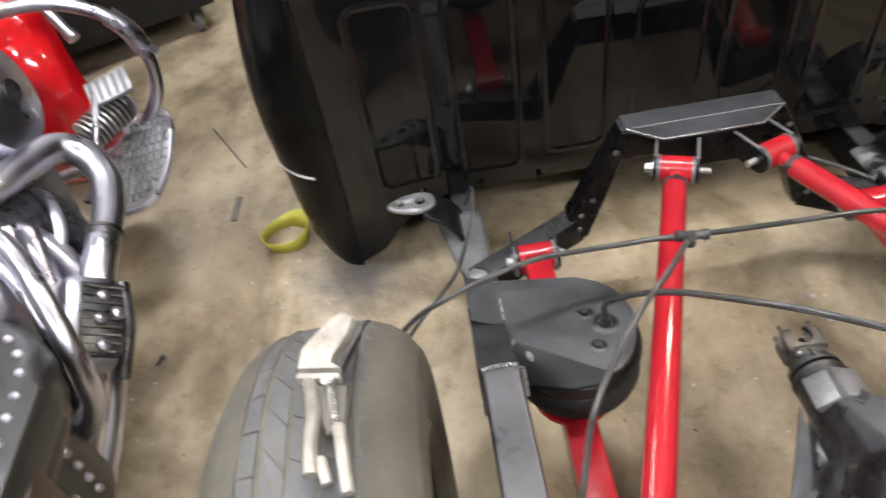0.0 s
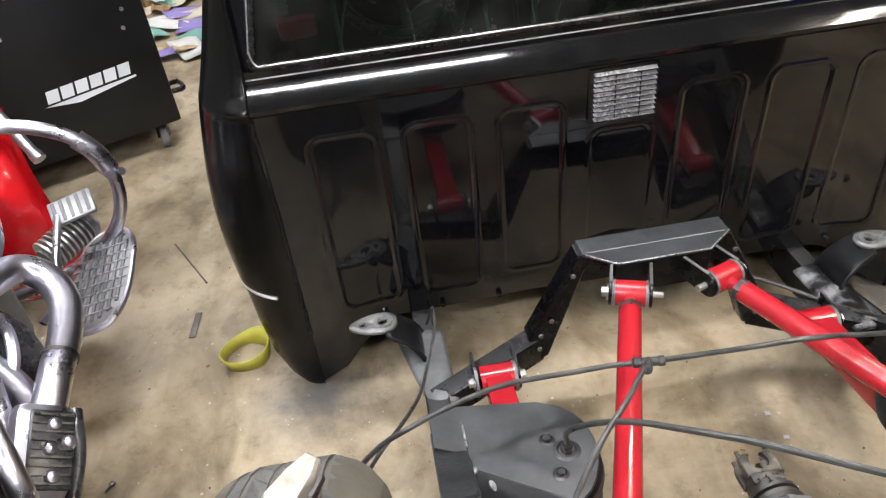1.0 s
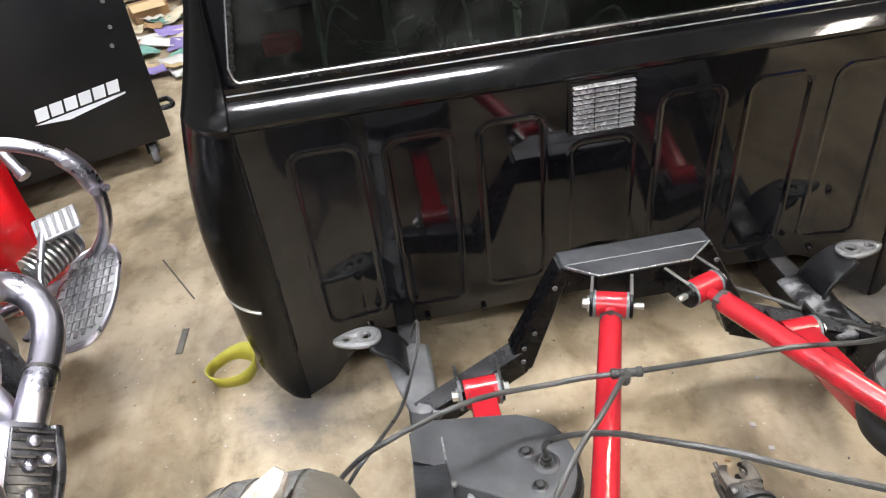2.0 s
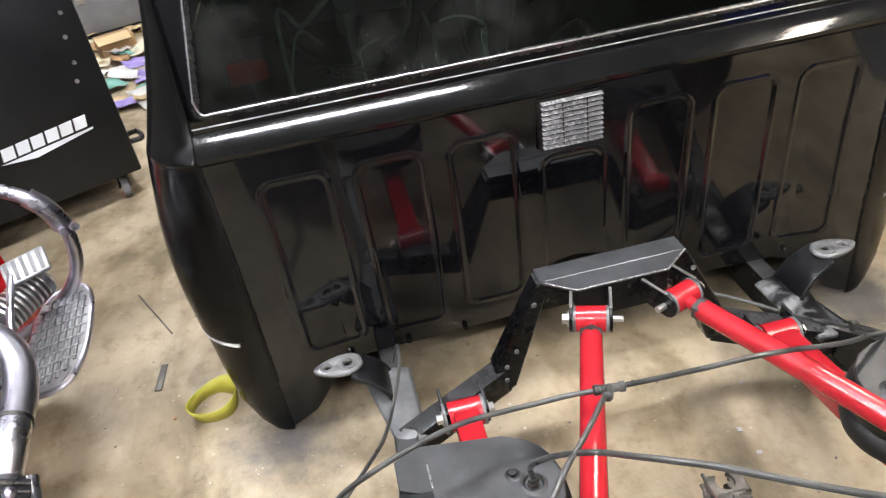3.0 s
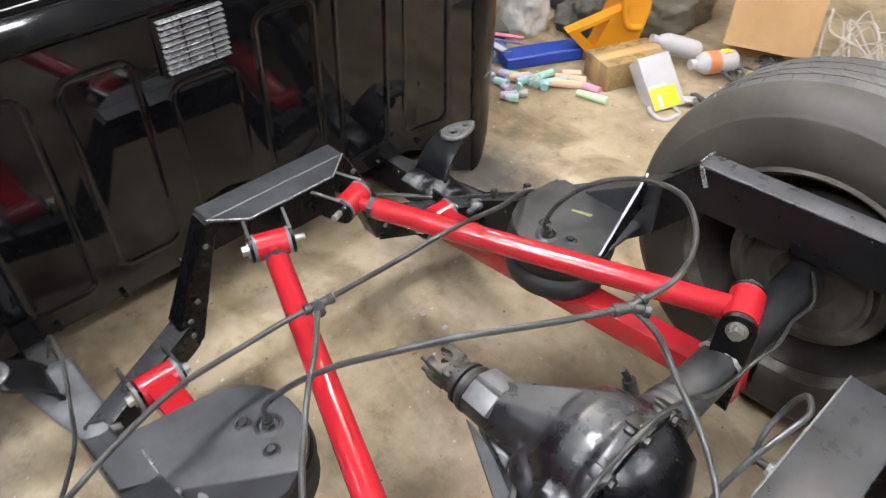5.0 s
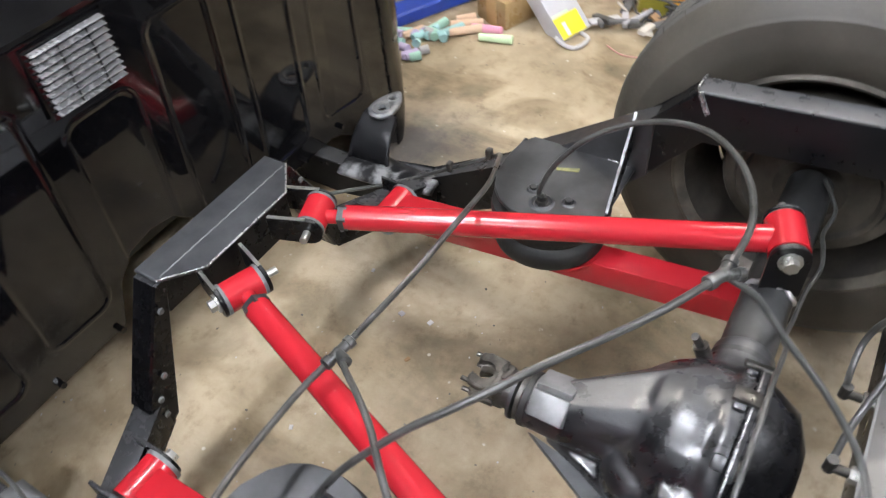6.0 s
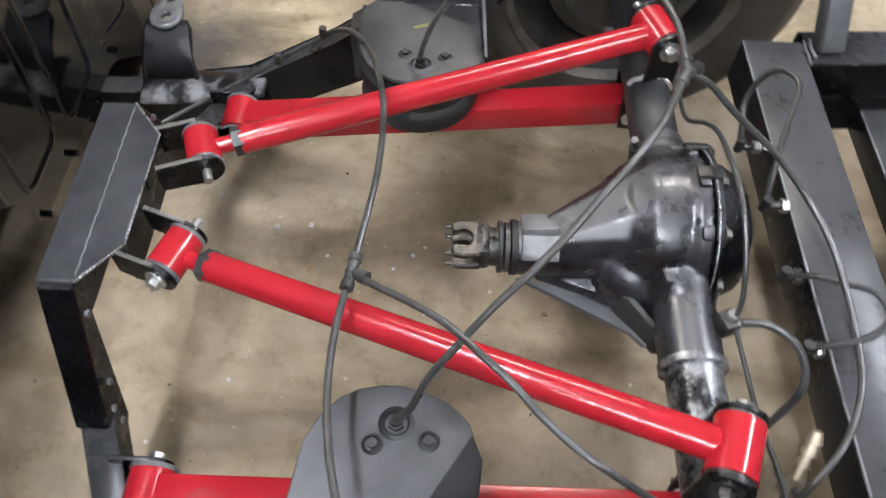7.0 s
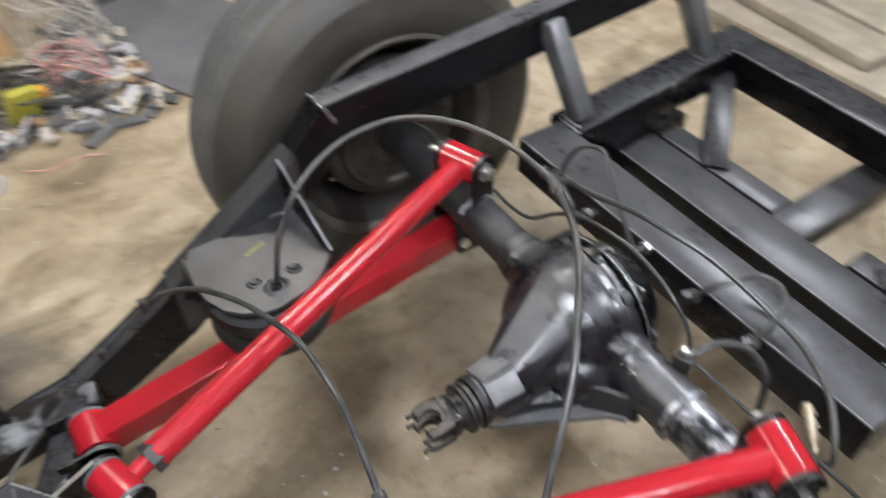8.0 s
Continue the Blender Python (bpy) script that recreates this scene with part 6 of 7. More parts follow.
def bag_outline(hx, hy, r, z):
    pts = []
    for cx_, cy_, a0 in ((hx - r, hy - r, 0), (-hx + r, hy - r, 90), (-hx + r, -hy + r, 180), (hx - r, -hy + r, 270)):
        pts += [Vector((cx_ + r * math.cos(radians(a0 + 15 * k)), cy_ + r * math.sin(radians(a0 + 15 * k)), z)) for k in range(7)]
    return pts


def bag_slab(hx, hy, r, z0, z1, bevel):
    return prism(B(), [bag_m @ p for p in bag_outline(hx, hy, r, z0)], bag_m.to_3x3() @ Vector((0, 0, z1 - z0)), bevel, 4)


bag = part("saddlebag", bag_slab(0.140, 0.250, 0.10, -0.15, 0.11, 0.02), M_LEATHER, bike, "studded black leather saddlebag")
part("lid_band", bag_slab(0.178, 0.278, 0.150, 0.075, 0.122, 0.008), M_STRAP, bag, "leather lid edge coloured brown for a warm reflection")
lid = part("lid", bag_slab(0.190, 0.290, 0.160, 0.105, 0.182, 0.03), M_LEATHER, bag)
part("strap", box(B(), (0, 0, 0), (0.012, 0.05, 0.24), bevel=0.004, m=bag_m @ pose(0.186, 0.02, 0.02)), M_STRAP, bag, "brown-black leather strap")
part("buckle", box(B(), (0, 0, 0), (0.008, 0.064, 0.05), bevel=0.003, m=bag_m @ pose(0.194, 0.02, 0.03)), M_CHROME, bag)
part("buckle_bar", sweep(B(), [bag_m @ Vector((0.06, 0.235, 0.192)), bag_m @ Vector((0.075, 0.215, 0.202)), bag_m @ Vector((0.11, 0.16, 0.202)), bag_m @ Vector((0.12, 0.135, 0.192))], 0.005, 8), M_CHROME, bag, "bent chrome buckle bar")
part("badge", rod(B(), bag_m @ Vector((0.02, 0.19, 0.188)), bag_m @ Vector((0.02, 0.19, 0.1935)), 0.024, 24), M_CHROME, bag, "round chrome badge")
stud_mesh = None
spots = bag_outline(0.162, 0.262, 0.140, 0.180)[:7] + [Vector((0.162, 0.09 - 0.036 * k, 0.180)) for k in range(9)] + [Vector((-0.016 - 0.036 * k, 0.262, 0.180)) for k in range(3)] + \
        [Vector((0.141, 0.12 - 0.034 * k, 0.045)) for k in range(10)] + [Vector((0.141, 0.14, 0.02 - 0.034 * k)) for k in range(4)] + [Vector((0.141, 0.10 - 0.034 * k, -0.10)) for k in range(10)]
for q in spots:
    p = bag_m @ Vector(q)
    if stud_mesh is None:
        sb = B()
        bmesh.ops.create_icosphere(sb, subdivisions=2, radius=0.0078)
        stud_mesh = bpy.data.meshes.new("stud")
        sb.to_mesh(stud_mesh)
        sb.free()
        for poly in stud_mesh.polygons:
            poly.use_smooth = True
        stud_mesh.materials.append(M_CHROME)
    st = new("stud", stud_mesh)
    st.parent = bag
    st.location = p - BASE[bag.name]
part("bag_guard", sweep(B(), [(-1.46, 0.555, 0.585), (-1.30, 0.556, 0.585), (-1.205, 0.554, 0.582), (-1.152, 0.543, 0.572), (-1.108, 0.508, 0.557), (-1.063, 0.442, 0.53), (-1.037, 0.396, 0.49), (-1.027, 0.370, 0.44), (-1.040, 0.363, 0.37), (-1.075, 0.365, 0.31), (-1.13, 0.37, 0.275), (-1.23, 0.38, 0.26), (-1.34, 0.40, 0.25)], 0.0165, 14, 7), M_CHROME, bike, "bent chrome saddlebag guard")
part("guard_loop", sweep(B(), [(-1.22, 0.525, 0.56), (-1.14, 0.505, 0.545), (-1.09, 0.452, 0.510), (-1.066, 0.405, 0.45), (-1.070, 0.390, 0.38), (-1.102, 0.390, 0.33), (-1.20, 0.395, 0.30)], 0.0115, 12, 7), M_CHROME, bike, "inner chrome guard tube")
part("side_cover", box(B(), (-1.34, 0.50, 0.50), (0.14, 0.16, 0.12), (0, 10, 10), 0.035), M_CHROME, bike)
rw = Matrix.Translation((BX, 0.10, 0.315)) @ pose(0, 0, 0, 0, 90, 0)
part("rear_tyre", lathe(B(), [(0.225, -0.06), (0.27, -0.075), (0.300, -0.055), (0.313, 0.0), (0.300, 0.055), (0.27, 0.075), (0.225, 0.06)], rw, 48, True), M_RUBBER, bike)
part("frame_tube", sweep(B(), [(BX - 0.06, 1.22, 0.62), (BX - 0.04, 1.14, 0.35), (BX + 0.05, 1.02, 0.17), (BX + 0.12, 0.5, 0.17), (BX + 0.12, 0.10, 0.315)], 0.018, 12), M_FRAME, bike)

bike.location += Vector((-0.005, 0.018, 0))

# ---- tool cart ----
CD, CN = Vector((-math.cos(radians(26)), -math.sin(radians(26)), 0)), Vector((math.sin(radians(26)), -math.cos(radians(26)), 0))
C0 = Vector((-1.192, 2.316, 0))
cart = thing("tool_cart", C0 + CD * 0.4 - CN * 0.25, "black steel tool cart on swivel casters with a white logo", "tool cart")


def face(u, v, out=0.0):
    return C0 + CD * u + Vector((0, 0, v)) + CN * out


mcart = Matrix((CD, -CN, Vector((0, 0, 1)))).transposed().to_4x4()
body = part("body", box(B(), (0, 0, 0), (0.82, 0.50, 0.86), bevel=0.008, m=Matrix.Translation(face(0.41, 0.535, -0.25)) @ mcart), M_CART, cart, "flat black sheet steel body")
logo = part("logo", prism(B(), [face(0.410, 0.298, 0.001), face(0.10, 0.318, 0.001), (face(0.10, 0.312, 0.001)), face(0.30, 0.283, 0.001)], CN * 0.0015), M_WHITE, cart, "white slanted logo marks")
for k in range(6):
    u = 0.398 - 0.0485 * k
    v0 = 0.306 + 0.0035 * k
    h = 0.042
    part("logo_mark", prism(B(), [face(u, v0, 0.001), face(u - 0.040, v0 + 0.002, 0.001), face(u - 0.047, v0 + h + 0.002, 0.001), face(u - 0.006, v0 + h, 0.001)], CN * 0.0015), M_WHITE, logo)
for u, v in ((0.066, 0.625), (0.087, 0.48), (0.072, 0.54), (0.39, 0.66), (0.45, 0.545), (0.44, 0.60), (0.05, 0.70)):
    p = face(u, v)
    part("screw", rod(B(), p, p + CN * 0.006, 0.007, 10), M_ZINC, body)
for u, w in ((0.07, -0.06), (0.75, -0.06), (0.07, -0.44), (0.75, -0.44)):
    c = face(u, 0.042, w)
    ca = part("caster", lathe(B(), [(0.010, -0.013), (0.040, -0.013), (0.042, -0.009), (0.042, 0.009), (0.040, 0.013), (0.010, 0.013)], Matrix.Translation(c) @ pose(0, 0, 0, 0, 90, 20), 28, True), M_GREYPLASTIC, cart, "grey swivel caster wheel")
    for s in (-1, 1):
        bar(bm := B(), c + Vector((s * 0.018, 0, -0.004)), c + Vector((s * 0.018, 0.015, 0.062)), 0.004, 0.034, bevel=0.001)
        part("fork", bm, M_FRAME, ca)
    part("top_plate", box(B(), c + Vector((0, 0.012, 0.062)), (0.06, 0.06, 0.006)), M_ZINC, ca)
part("handle", sweep(B(), [face(-0.002, 0.20, -0.05), face(-0.05, 0.20, -0.05), face(-0.055, 0.195, -0.14), face(-0.002, 0.195, -0.14)], 0.010, 10, 4), M_FRAME, cart, "black side handle")

# ---- small things on the floor, left of the cab ----
strap = B()
loop = [(0.055 * math.cos(a) - 0.888, 0.028 * math.sin(a) + 1.082) for a in (2 * math.pi * k / 40 for k in range(41))]
rows = []
for k, (x, y) in enumerate(loop):
    a = 2 * math.pi * k / 40
    lean = 0.014 * math.sin(a + 0.7)
    rows.append([(x - 0.0, y + 0.022 * math.sin(a), 0.003 + 0.004 * math.cos(2 * a) ** 2), (x * 1.0 + lean * 0.6, y + 0.022 * math.sin(a) + lean, 0.046 + 0.006 * math.sin(2 * a))])
grid_mesh(strap, rows)
st = solid("tie_strap", strap, M_YELLOW, (-0.885, 1.062, 0), "loop of yellow webbing strap on the floor by the cab", "strap")
sm = st.modifiers.new("thick", "SOLIDIFY")
sm.thickness = 0.003
solid("metal_rod", rod(B(), (-1.030, 1.420, 0.004), (-1.152, 1.645, 0.004), 0.0024, 8), M_RIM, (-1.09, 1.49, 0), "thin rusty steel rod on the floor", "metal rod")
solid("metal_strip", box(B(), (-1.040, 1.245, 0.002), (0.018, 0.098, 0.003), (0, 0, -4), 0.001), M_RIM, (-1.030, 1.245, 0), "short bare metal strip on the floor", "metal strip")
solid("bolt", rod(rod(B(), (-1.165, 0.745, 0.006), (-1.155, 0.765, 0.006), 0.003, 8), (-1.157, 0.761, 0.006), (-1.153, 0.769, 0.006), 0.006, 6), M_DARKSTEEL, (-1.16, 0.755, 0), "small dull bolt dropped on the floor", "bolt")
rng = random.Random(7)


PAPERS_LEAF = surface("dry_leaf", (0.22, 0.13, 0.06), (0.32, 0.20, 0.09), 0.7, 0.85)


def crumbs(name, spots, mat, label, size=(0.002, 0.006)):
    bm = B()
    for x, y in spots:
        s = rng.uniform(*size)
        box(bm, (x, y, s * 0.16), (s, s * rng.uniform(0.5, 1.6), s * 0.35), (rng.uniform(-10, 10), rng.uniform(-10, 10), rng.uniform(0, 180)))
    return solid(name, bm, mat, (0, 0, 0), label, "debris", kind="stuff", smooth=0)


crumbs("floor_debris", [(rng.uniform(-1.2, 0.5), rng.uniform(0.1, 1.4)) for _ in range(190)], M_PAPER, "pale chips of grit and paint on the floor", (0.0015, 0.0032))
crumbs("dark_debris", [(rng.uniform(-1.2, 1.4), rng.uniform(0.0, 1.7)) for _ in range(190)], M_DRAB, "dark grit on the floor", (0.0015, 0.004))
crumbs("leaf_scraps", [(rng.uniform(-1.3, 0.4), rng.uniform(0.1, 1.3)) for _ in range(7)], PAPERS_LEAF, "dry brown leaf scraps on the floor", (0.005, 0.011))
crumbs("white_chips", [(0.03 + rng.uniform(-0.3, 0.35), 0.45 + rng.uniform(-0.25, 0.35)) for _ in range(6)], M_PAPER, "white paint flakes on the floor", (0.006, 0.012))

# ---- papers and case behind the cart ----
PAPERS = [surface("scrap_" + n, c, tuple(v * 0.85 for v in c), 0.7, 0.85) for n, c in (("tan", (0.55, 0.42, 0.24)), ("cream", (0.68, 0.62, 0.48)), ("white", (0.72, 0.72, 0.70)), ("violet", (0.30, 0.24, 0.55)), ("teal", (0.20, 0.42, 0.36)), ("brown", (0.36, 0.22, 0.11)))]
for k in range(46):
    x, y = rng.uniform(-1.95, -1.22), rng.uniform(3.22, 4.9)
    if y > 3.2 + 2.2 * (-1.2 - x) + 1.2:
        continue
    w, h = rng.uniform(0.08, 0.22), rng.uniform(0.08, 0.26)
    bm = B()
    m = pose(x, y, 0.0, rng.uniform(-8, 8), rng.uniform(-8, 8), rng.uniform(0, 180))
    rows = [[m @ Vector((w * (i / 5 - 0.5), h * (j / 5 - 0.5), 0.02 * noise.noise(Vector((k, i * 0.7, j * 0.7))))) for i in range(6)] for j in range(6)]
    drop = min(p.z for row in rows for p in row) - 0.001 - 0.0004 * k
    rows = [[p - Vector((0, 0, drop)) for p in row] for row in rows]
    ob = solid("paper_scrap", grid_mesh(bm, rows), PAPERS[k % 6], (x, y, 0), "crumpled scrap of paper or torn cardboard on the floor", "paper", "paper scraps")
    sm = ob.modifiers.new("thick", "SOLIDIFY")
    sm.thickness = 0.0015
tc = thing("tool_case", (-1.72, 4.72, 0), "closed grey plastic tool case standing on the floor", "tool case")
part("shell", box(B(), (-1.72, 4.75, 0.17), (0.55, 0.36, 0.26), (0, 0, 18), 0.03), M_GREYPLASTIC, tc)
part("lid", box(B(), (-1.72, 4.75, 0.315), (0.56, 0.37, 0.03), (0, 0, 18), 0.012), M_GREYPLASTIC, tc)
for dx in (-0.14, 0.14):
    part("latch", box(B(), (-1.66 + dx, 4.565 + dx * 0.32, 0.27), (0.05, 0.014, 0.07), (0, 0, 18), 0.004), M_ALU, tc, "pale metal latch")
part("foot", box(B(), (-1.72, 4.75, 0.02), (0.50, 0.32, 0.04), (0, 0, 18), 0.01), M_RUBBER, tc)
fc = thing("carton", (-1.62, 4.24, 0), "small dark brown carton among torn cardboard", "carton")
part("body", box(B(), (-1.62, 4.24, 0.05), (0.20, 0.15, 0.10), (0, 0, 25), 0.004), PAPERS[5], fc)
part("flap", box(B(), (-1.60, 4.15, 0.105), (0.19, 0.07, 0.003), (24, 0, 25)), PAPERS[0], fc, "raised torn flap")
rc = thing("red_cabinet", (-1.35, 5.75, 0), "glossy red steel cabinet against the wall", "cabinet")
part("body", box(B(), (-1.25, 5.80, 0.45), (0.7, 0.5, 0.9), (0, 0, 0), 0.01), M_BIKERED, rc)

# ---- clutter beside the tyre ----
CHALK = [surface("chalk_" + n, c, tuple(v * 0.92 for v in c), 0.8, 0.9, fine=200) for n, c in (("mint", (0.45, 0.72, 0.62)), ("peach", (0.80, 0.58, 0.42)), ("pink", (0.80, 0.36, 0.50)), ("green", (0.62, 0.80, 0.52)), ("aqua", (0.42, 0.68, 0.70)), ("lilac", (0.58, 0.50, 0.72)))]
sticks = [(1.222, 0.962, 104, 0.10, 3), (1.258, 1.012, 98, 0.095, 2), (1.226, 1.066, 128, 0.10, 1), (1.205, 1.108, 150, 0.09, 4), (1.262, 1.082, 120, 0.10, 1), (1.206, 1.160, 165, 0.09, 0), (1.150, 1.205, 150, 0.07, 1), (1.290, 1.100, 130, 0.06, 1)]
for _ in range(38):
    sticks.append((rng.uniform(1.02, 1.20), rng.uniform(1.10, 1.42), rng.uniform(0, 180), rng.uniform(0.012, 0.05), rng.choice((0, 4, 5, 5, 6, 6))))
CHALK.append(M_PAPER)
for k, (x, y, ang, L, c) in enumerate(sticks):
    d = Vector((math.cos(radians(ang)), math.sin(radians(ang)), 0)) * L / 2
    c0 = Vector((x, y, 0.0135))
    bm = rod(B(), c0 - d, c0 + d, 0.0135, 14, 0.0115)
    solid("chalk_stick", bm, CHALK[c], (x, y, 0), "fat pastel sidewalk chalk stick on the floor" if L > 0.06 else "broken pastel chalk stub on the floor", "chalk", "chalk sticks")
bm = B()
prism(bm, [(1.165, 1.275, 0.0), (1.412, 1.150, 0.0), (1.412, 1.150, 0.044), (1.165, 1.275, 0.042)], (0.035, 0.075, 0), 0.006)
solid("blue_tray", bm, M_BLUE, (1.33, 1.30, 0), "long dark blue plastic tray on the floor", "tray")
chock = thing("orange_ramp", (1.56, 1.22, 0), "orange-yellow moulded plastic stand with a triangular hole", "plastic stand")
dirv, nrm = Vector((0.86, -0.50, 0)), Vector((-0.50, -0.86, 0))


def och(u, v, w=0.0):
    return Vector((1.362, 1.165, 0)) + dirv * u + Vector((0, 0, v)) - nrm * w


TRI = [(-0.02, 0.11), (0.085, -0.0), (0.175, 0.175)]
HOLE = [(0.022, 0.108), (0.082, 0.045), (0.125, 0.145)]
bm = B()
for a in range(3):
    b = (a + 1) % 3
    prism(bm, [och(*TRI[a]), och(*TRI[b]), och(*HOLE[b]), och(*HOLE[a])], -nrm * 0.045)
part("hoop", bm, M_ORANGE, chock, "triangular orange loop")
part("body", prism(B(), [och(0.080, 0.0), och(0.235, 0.0), och(0.265, 0.16), och(0.270, 0.32), och(0.17, 0.33), och(0.150, 0.24), och(0.172, 0.172)], -nrm * 0.11, 0.012), M_ORANGE, chock)
part("rib", sweep(B(), [och(0.165, 0.24, -0.006), och(0.17, 0.17, -0.010), och(0.19, 0.115, -0.010), och(0.235, 0.105, -0.006)], 0.011, 10), M_ORANGE, chock)
M_PARCEL = surface("shiny_brown_wrap", (0.30, 0.20, 0.09), (0.42, 0.29, 0.14), 0.22, 0.4, fine=30, broad=10, bump=0.4, depth=0.004)
parcel = thing("taped_parcel", (1.45, 1.03, 0), "brown taped cardboard parcel on the floor", "parcel")
pmx = pose(1.418, 0.985, 0.045, 0, 0, -20)
part("carton", box(B(), (0, 0, 0), (0.23, 0.13, 0.090), bevel=0.006, m=pmx), M_PARCEL, parcel)
M_TAPE = surface("shiny_tape", (0.50, 0.34, 0.16), (0.58, 0.42, 0.22), 0.12, 0.2)
part("tape", box(B(), (0, 0, 0), (0.234, 0.045, 0.094), bevel=0.002, m=pmx), M_TAPE, parcel, "shiny brown packing tape")
wb = thing("white_carton", (1.40, 0.79, 0), "white product carton with a yellow label on scraps", "carton")
wx, wy = Vector((0.93, -0.36, 0.06)).normalized(), Vector((0.30, 0.66, 0.70)).normalized()
wz = wx.cross(wy).normalized()
wm = Matrix((wx, wz.cross(wx), wz)).transposed().to_4x4()
wm.translation = Vector((1.369, 0.816, 0.070))
part("carton", box(B(), (0, 0, 0), (0.112, 0.172, 0.060), bevel=0.003, m=wm @ pose(0, 0, -0.030)), M_PAPER, wb)
part("label", box(B(), (0, 0, 0), (0.092, 0.066, 0.002), bevel=0.0006, m=wm @ pose(-0.009, -0.0505, 0.001)), M_LABEL, wb, "yellow printed label")
part("label_band", box(B(), (0, 0, 0), (0.060, 0.009, 0.002), m=wm @ pose(-0.022, -0.0125, 0.0012)), CHALK[3], wb, "green printed band")
part("label_bar", box(B(), (0, 0, 0), (0.012, 0.042, 0.002), m=wm @ pose(-0.028, -0.058, 0.0026)), PAPERS[2], wb)
part("prop", box(B(), (1.435, 0.857, 0.025), (0.08, 0.07, 0.05), (0, 0, 20), 0.006), M_PAPER, wb)
part("ring", sweep(B(), [(1.318 + 0.045 * math.cos(a), 0.760 + 0.045 * math.sin(a), 0.010 + 0.004 * math.sin(3 * a)) for a in (math.pi * k / 12 for k in range(6, 25))], 0.006, 8, 3), M_PAPER, wb, "white plastic hoop")


def bottle(x, y, tilt, turn, r, h, mat, cap, label):
    ob = thing("bottle", (x, y, 0), label, "bottle", "bottles")
    m = pose(x, y, r + 0.01, 90 - tilt, 0, turn)
    part("body", lathe(B(), [(0.0, 0.0), (r * 0.95, 0.0), (r, 0.008), (r, h * 0.66), (r * 0.75, h * 0.78), (r * 0.36, h * 0.86), (r * 0.36, h * 0.9), (0.0, h * 0.9)], m, 24), mat, ob)
    part("cap", lathe(B(), [(0.0, h * 0.9), (r * 0.45, h * 0.9), (r * 0.45, h), (0.0, h)], m, 18), cap, ob)
    return ob


M_JUICE = surface("orange_bottle_label", (0.62, 0.22, 0.10), (0.72, 0.34, 0.18), 0.4, 0.6)
bottle(1.668, 0.880, 20, -123, 0.032, 0.18, M_PAPER, M_PAPER, "white plastic bottle lying on its side")
juice = bottle(1.690, 0.757, 3, -117, 0.036, 0.16, M_PAPER, M_PAPER, "small white bottle with an orange and yellow label")
jm = pose(1.690, 0.757, 0.046, 87, 0, -117)
part("label", lathe(B(), [(0.0362, 0.062), (0.0372, 0.062), (0.0372, 0.104), (0.0362, 0.104)], jm, 24, True), M_JUICE, juice, "peach orange label")
part("label_patch", box(B(), (0, 0, 0), (0.026, 0.006, 0.030), (0, 0, 0), 0.002, m=jm @ pose(0, 0.035, 0.034)), M_LABEL, juice, "yellow label patch")
big = thing("cardboard_box", (2.05, 0.68, 0), "open brown cardboard box with a folded-out flap", "cardboard box")
bx = pose(2.01, 0.78, 0.15, 0, 0, 20)
for nm, at, size in (("side", (0, -0.13, 0), (0.34, 0.006, 0.29)), ("side", (0, 0.13, 0), (0.34, 0.006, 0.29)), ("side", (-0.17, 0, 0), (0.006, 0.254, 0.29)), ("side", (0.17, 0, 0), (0.006, 0.254, 0.29)), ("bottom", (0, 0, -0.142), (0.33, 0.25, 0.006))):
    part(nm, box(B(), (0, 0, 0), size, m=bx @ pose(*at)), M_CARD, big)
part("flap", box(B(), (0, 0, 0), (0.006, 0.27, 0.24), m=bx @ pose(-0.216, 0, 0.034, 0, 20, 0)), M_CARD, big, "folded-out cardboard flap")
def heap(name, at, size, mat, label, category, seed, rough=0.22):
    """A slumped soft heap that lies flat on the floor."""
    bm = B()
    bmesh.ops.create_icosphere(bm, subdivisions=5, radius=1.0)
    for v in bm.verts:
        n = noise.fractal(v.co * 1.5 + Vector((seed, 2 * seed, 0)), 0.8, 2.0, 5) * rough
        v.co = Vector((at[0] + v.co.x * size[0] * (1 + n), at[1] + v.co.y * size[1] * (1 + n), max(0.0, size[2] * (0.35 + v.co.z * (0.65 + n)))))
    return solid(name, bm, mat, (at[0], at[1], 0), label, category, smooth=100)


M_BAG = surface("cloudy_plastic_film", (0.50, 0.48, 0.43), (0.62, 0.60, 0.55), 0.25, 0.45, fine=40, bump=0.5, depth=0.006)
M_CANVAS = surface("grey_green_canvas", (0.085, 0.078, 0.058), (0.165, 0.15, 0.115), 0.75, 0.9, fine=90, broad=9, bump=0.3)
heap("canvas_bag", (1.86, 1.16), (0.22, 0.17, 0.20), M_CANVAS, "slumped grey-green canvas bag on the floor", "bag", 3)
heap("clear_bag", (1.43, 1.47), (0.10, 0.10, 0.19), M_BAG, "bulging cloudy plastic bag among the clutter", "plastic bag", 9)
heap("dark_jacket", (1.66, 1.30), (0.16, 0.12, 0.11), M_DRAB, "dark crumpled cloth heaped on the floor", "cloth", 5, 0.3)
bag_w = B()
bmesh.ops.create_icosphere(bag_w, subdivisions=4, radius=1.0)
for v in bag_w.verts:
    n = noise.fractal(v.co * 2.3 + Vector((4, 1, 7)), 0.8, 2.0, 4) * 0.16
    v.co = Vector((v.co.x * 0.15 * (1 + n), v.co.y * 0.15 * (1 + n), (v.co.z * 0.23) * (1 + n)))
    v.co.z = max(v.co.z, -0.20)
    v.co += Vector((1.62, 1.72, 0.20))
solid("plastic_bag", bag_w, M_BAG, (1.62, 1.72, 0), "bulging cloudy plastic bag standing on the floor", "plastic bag")
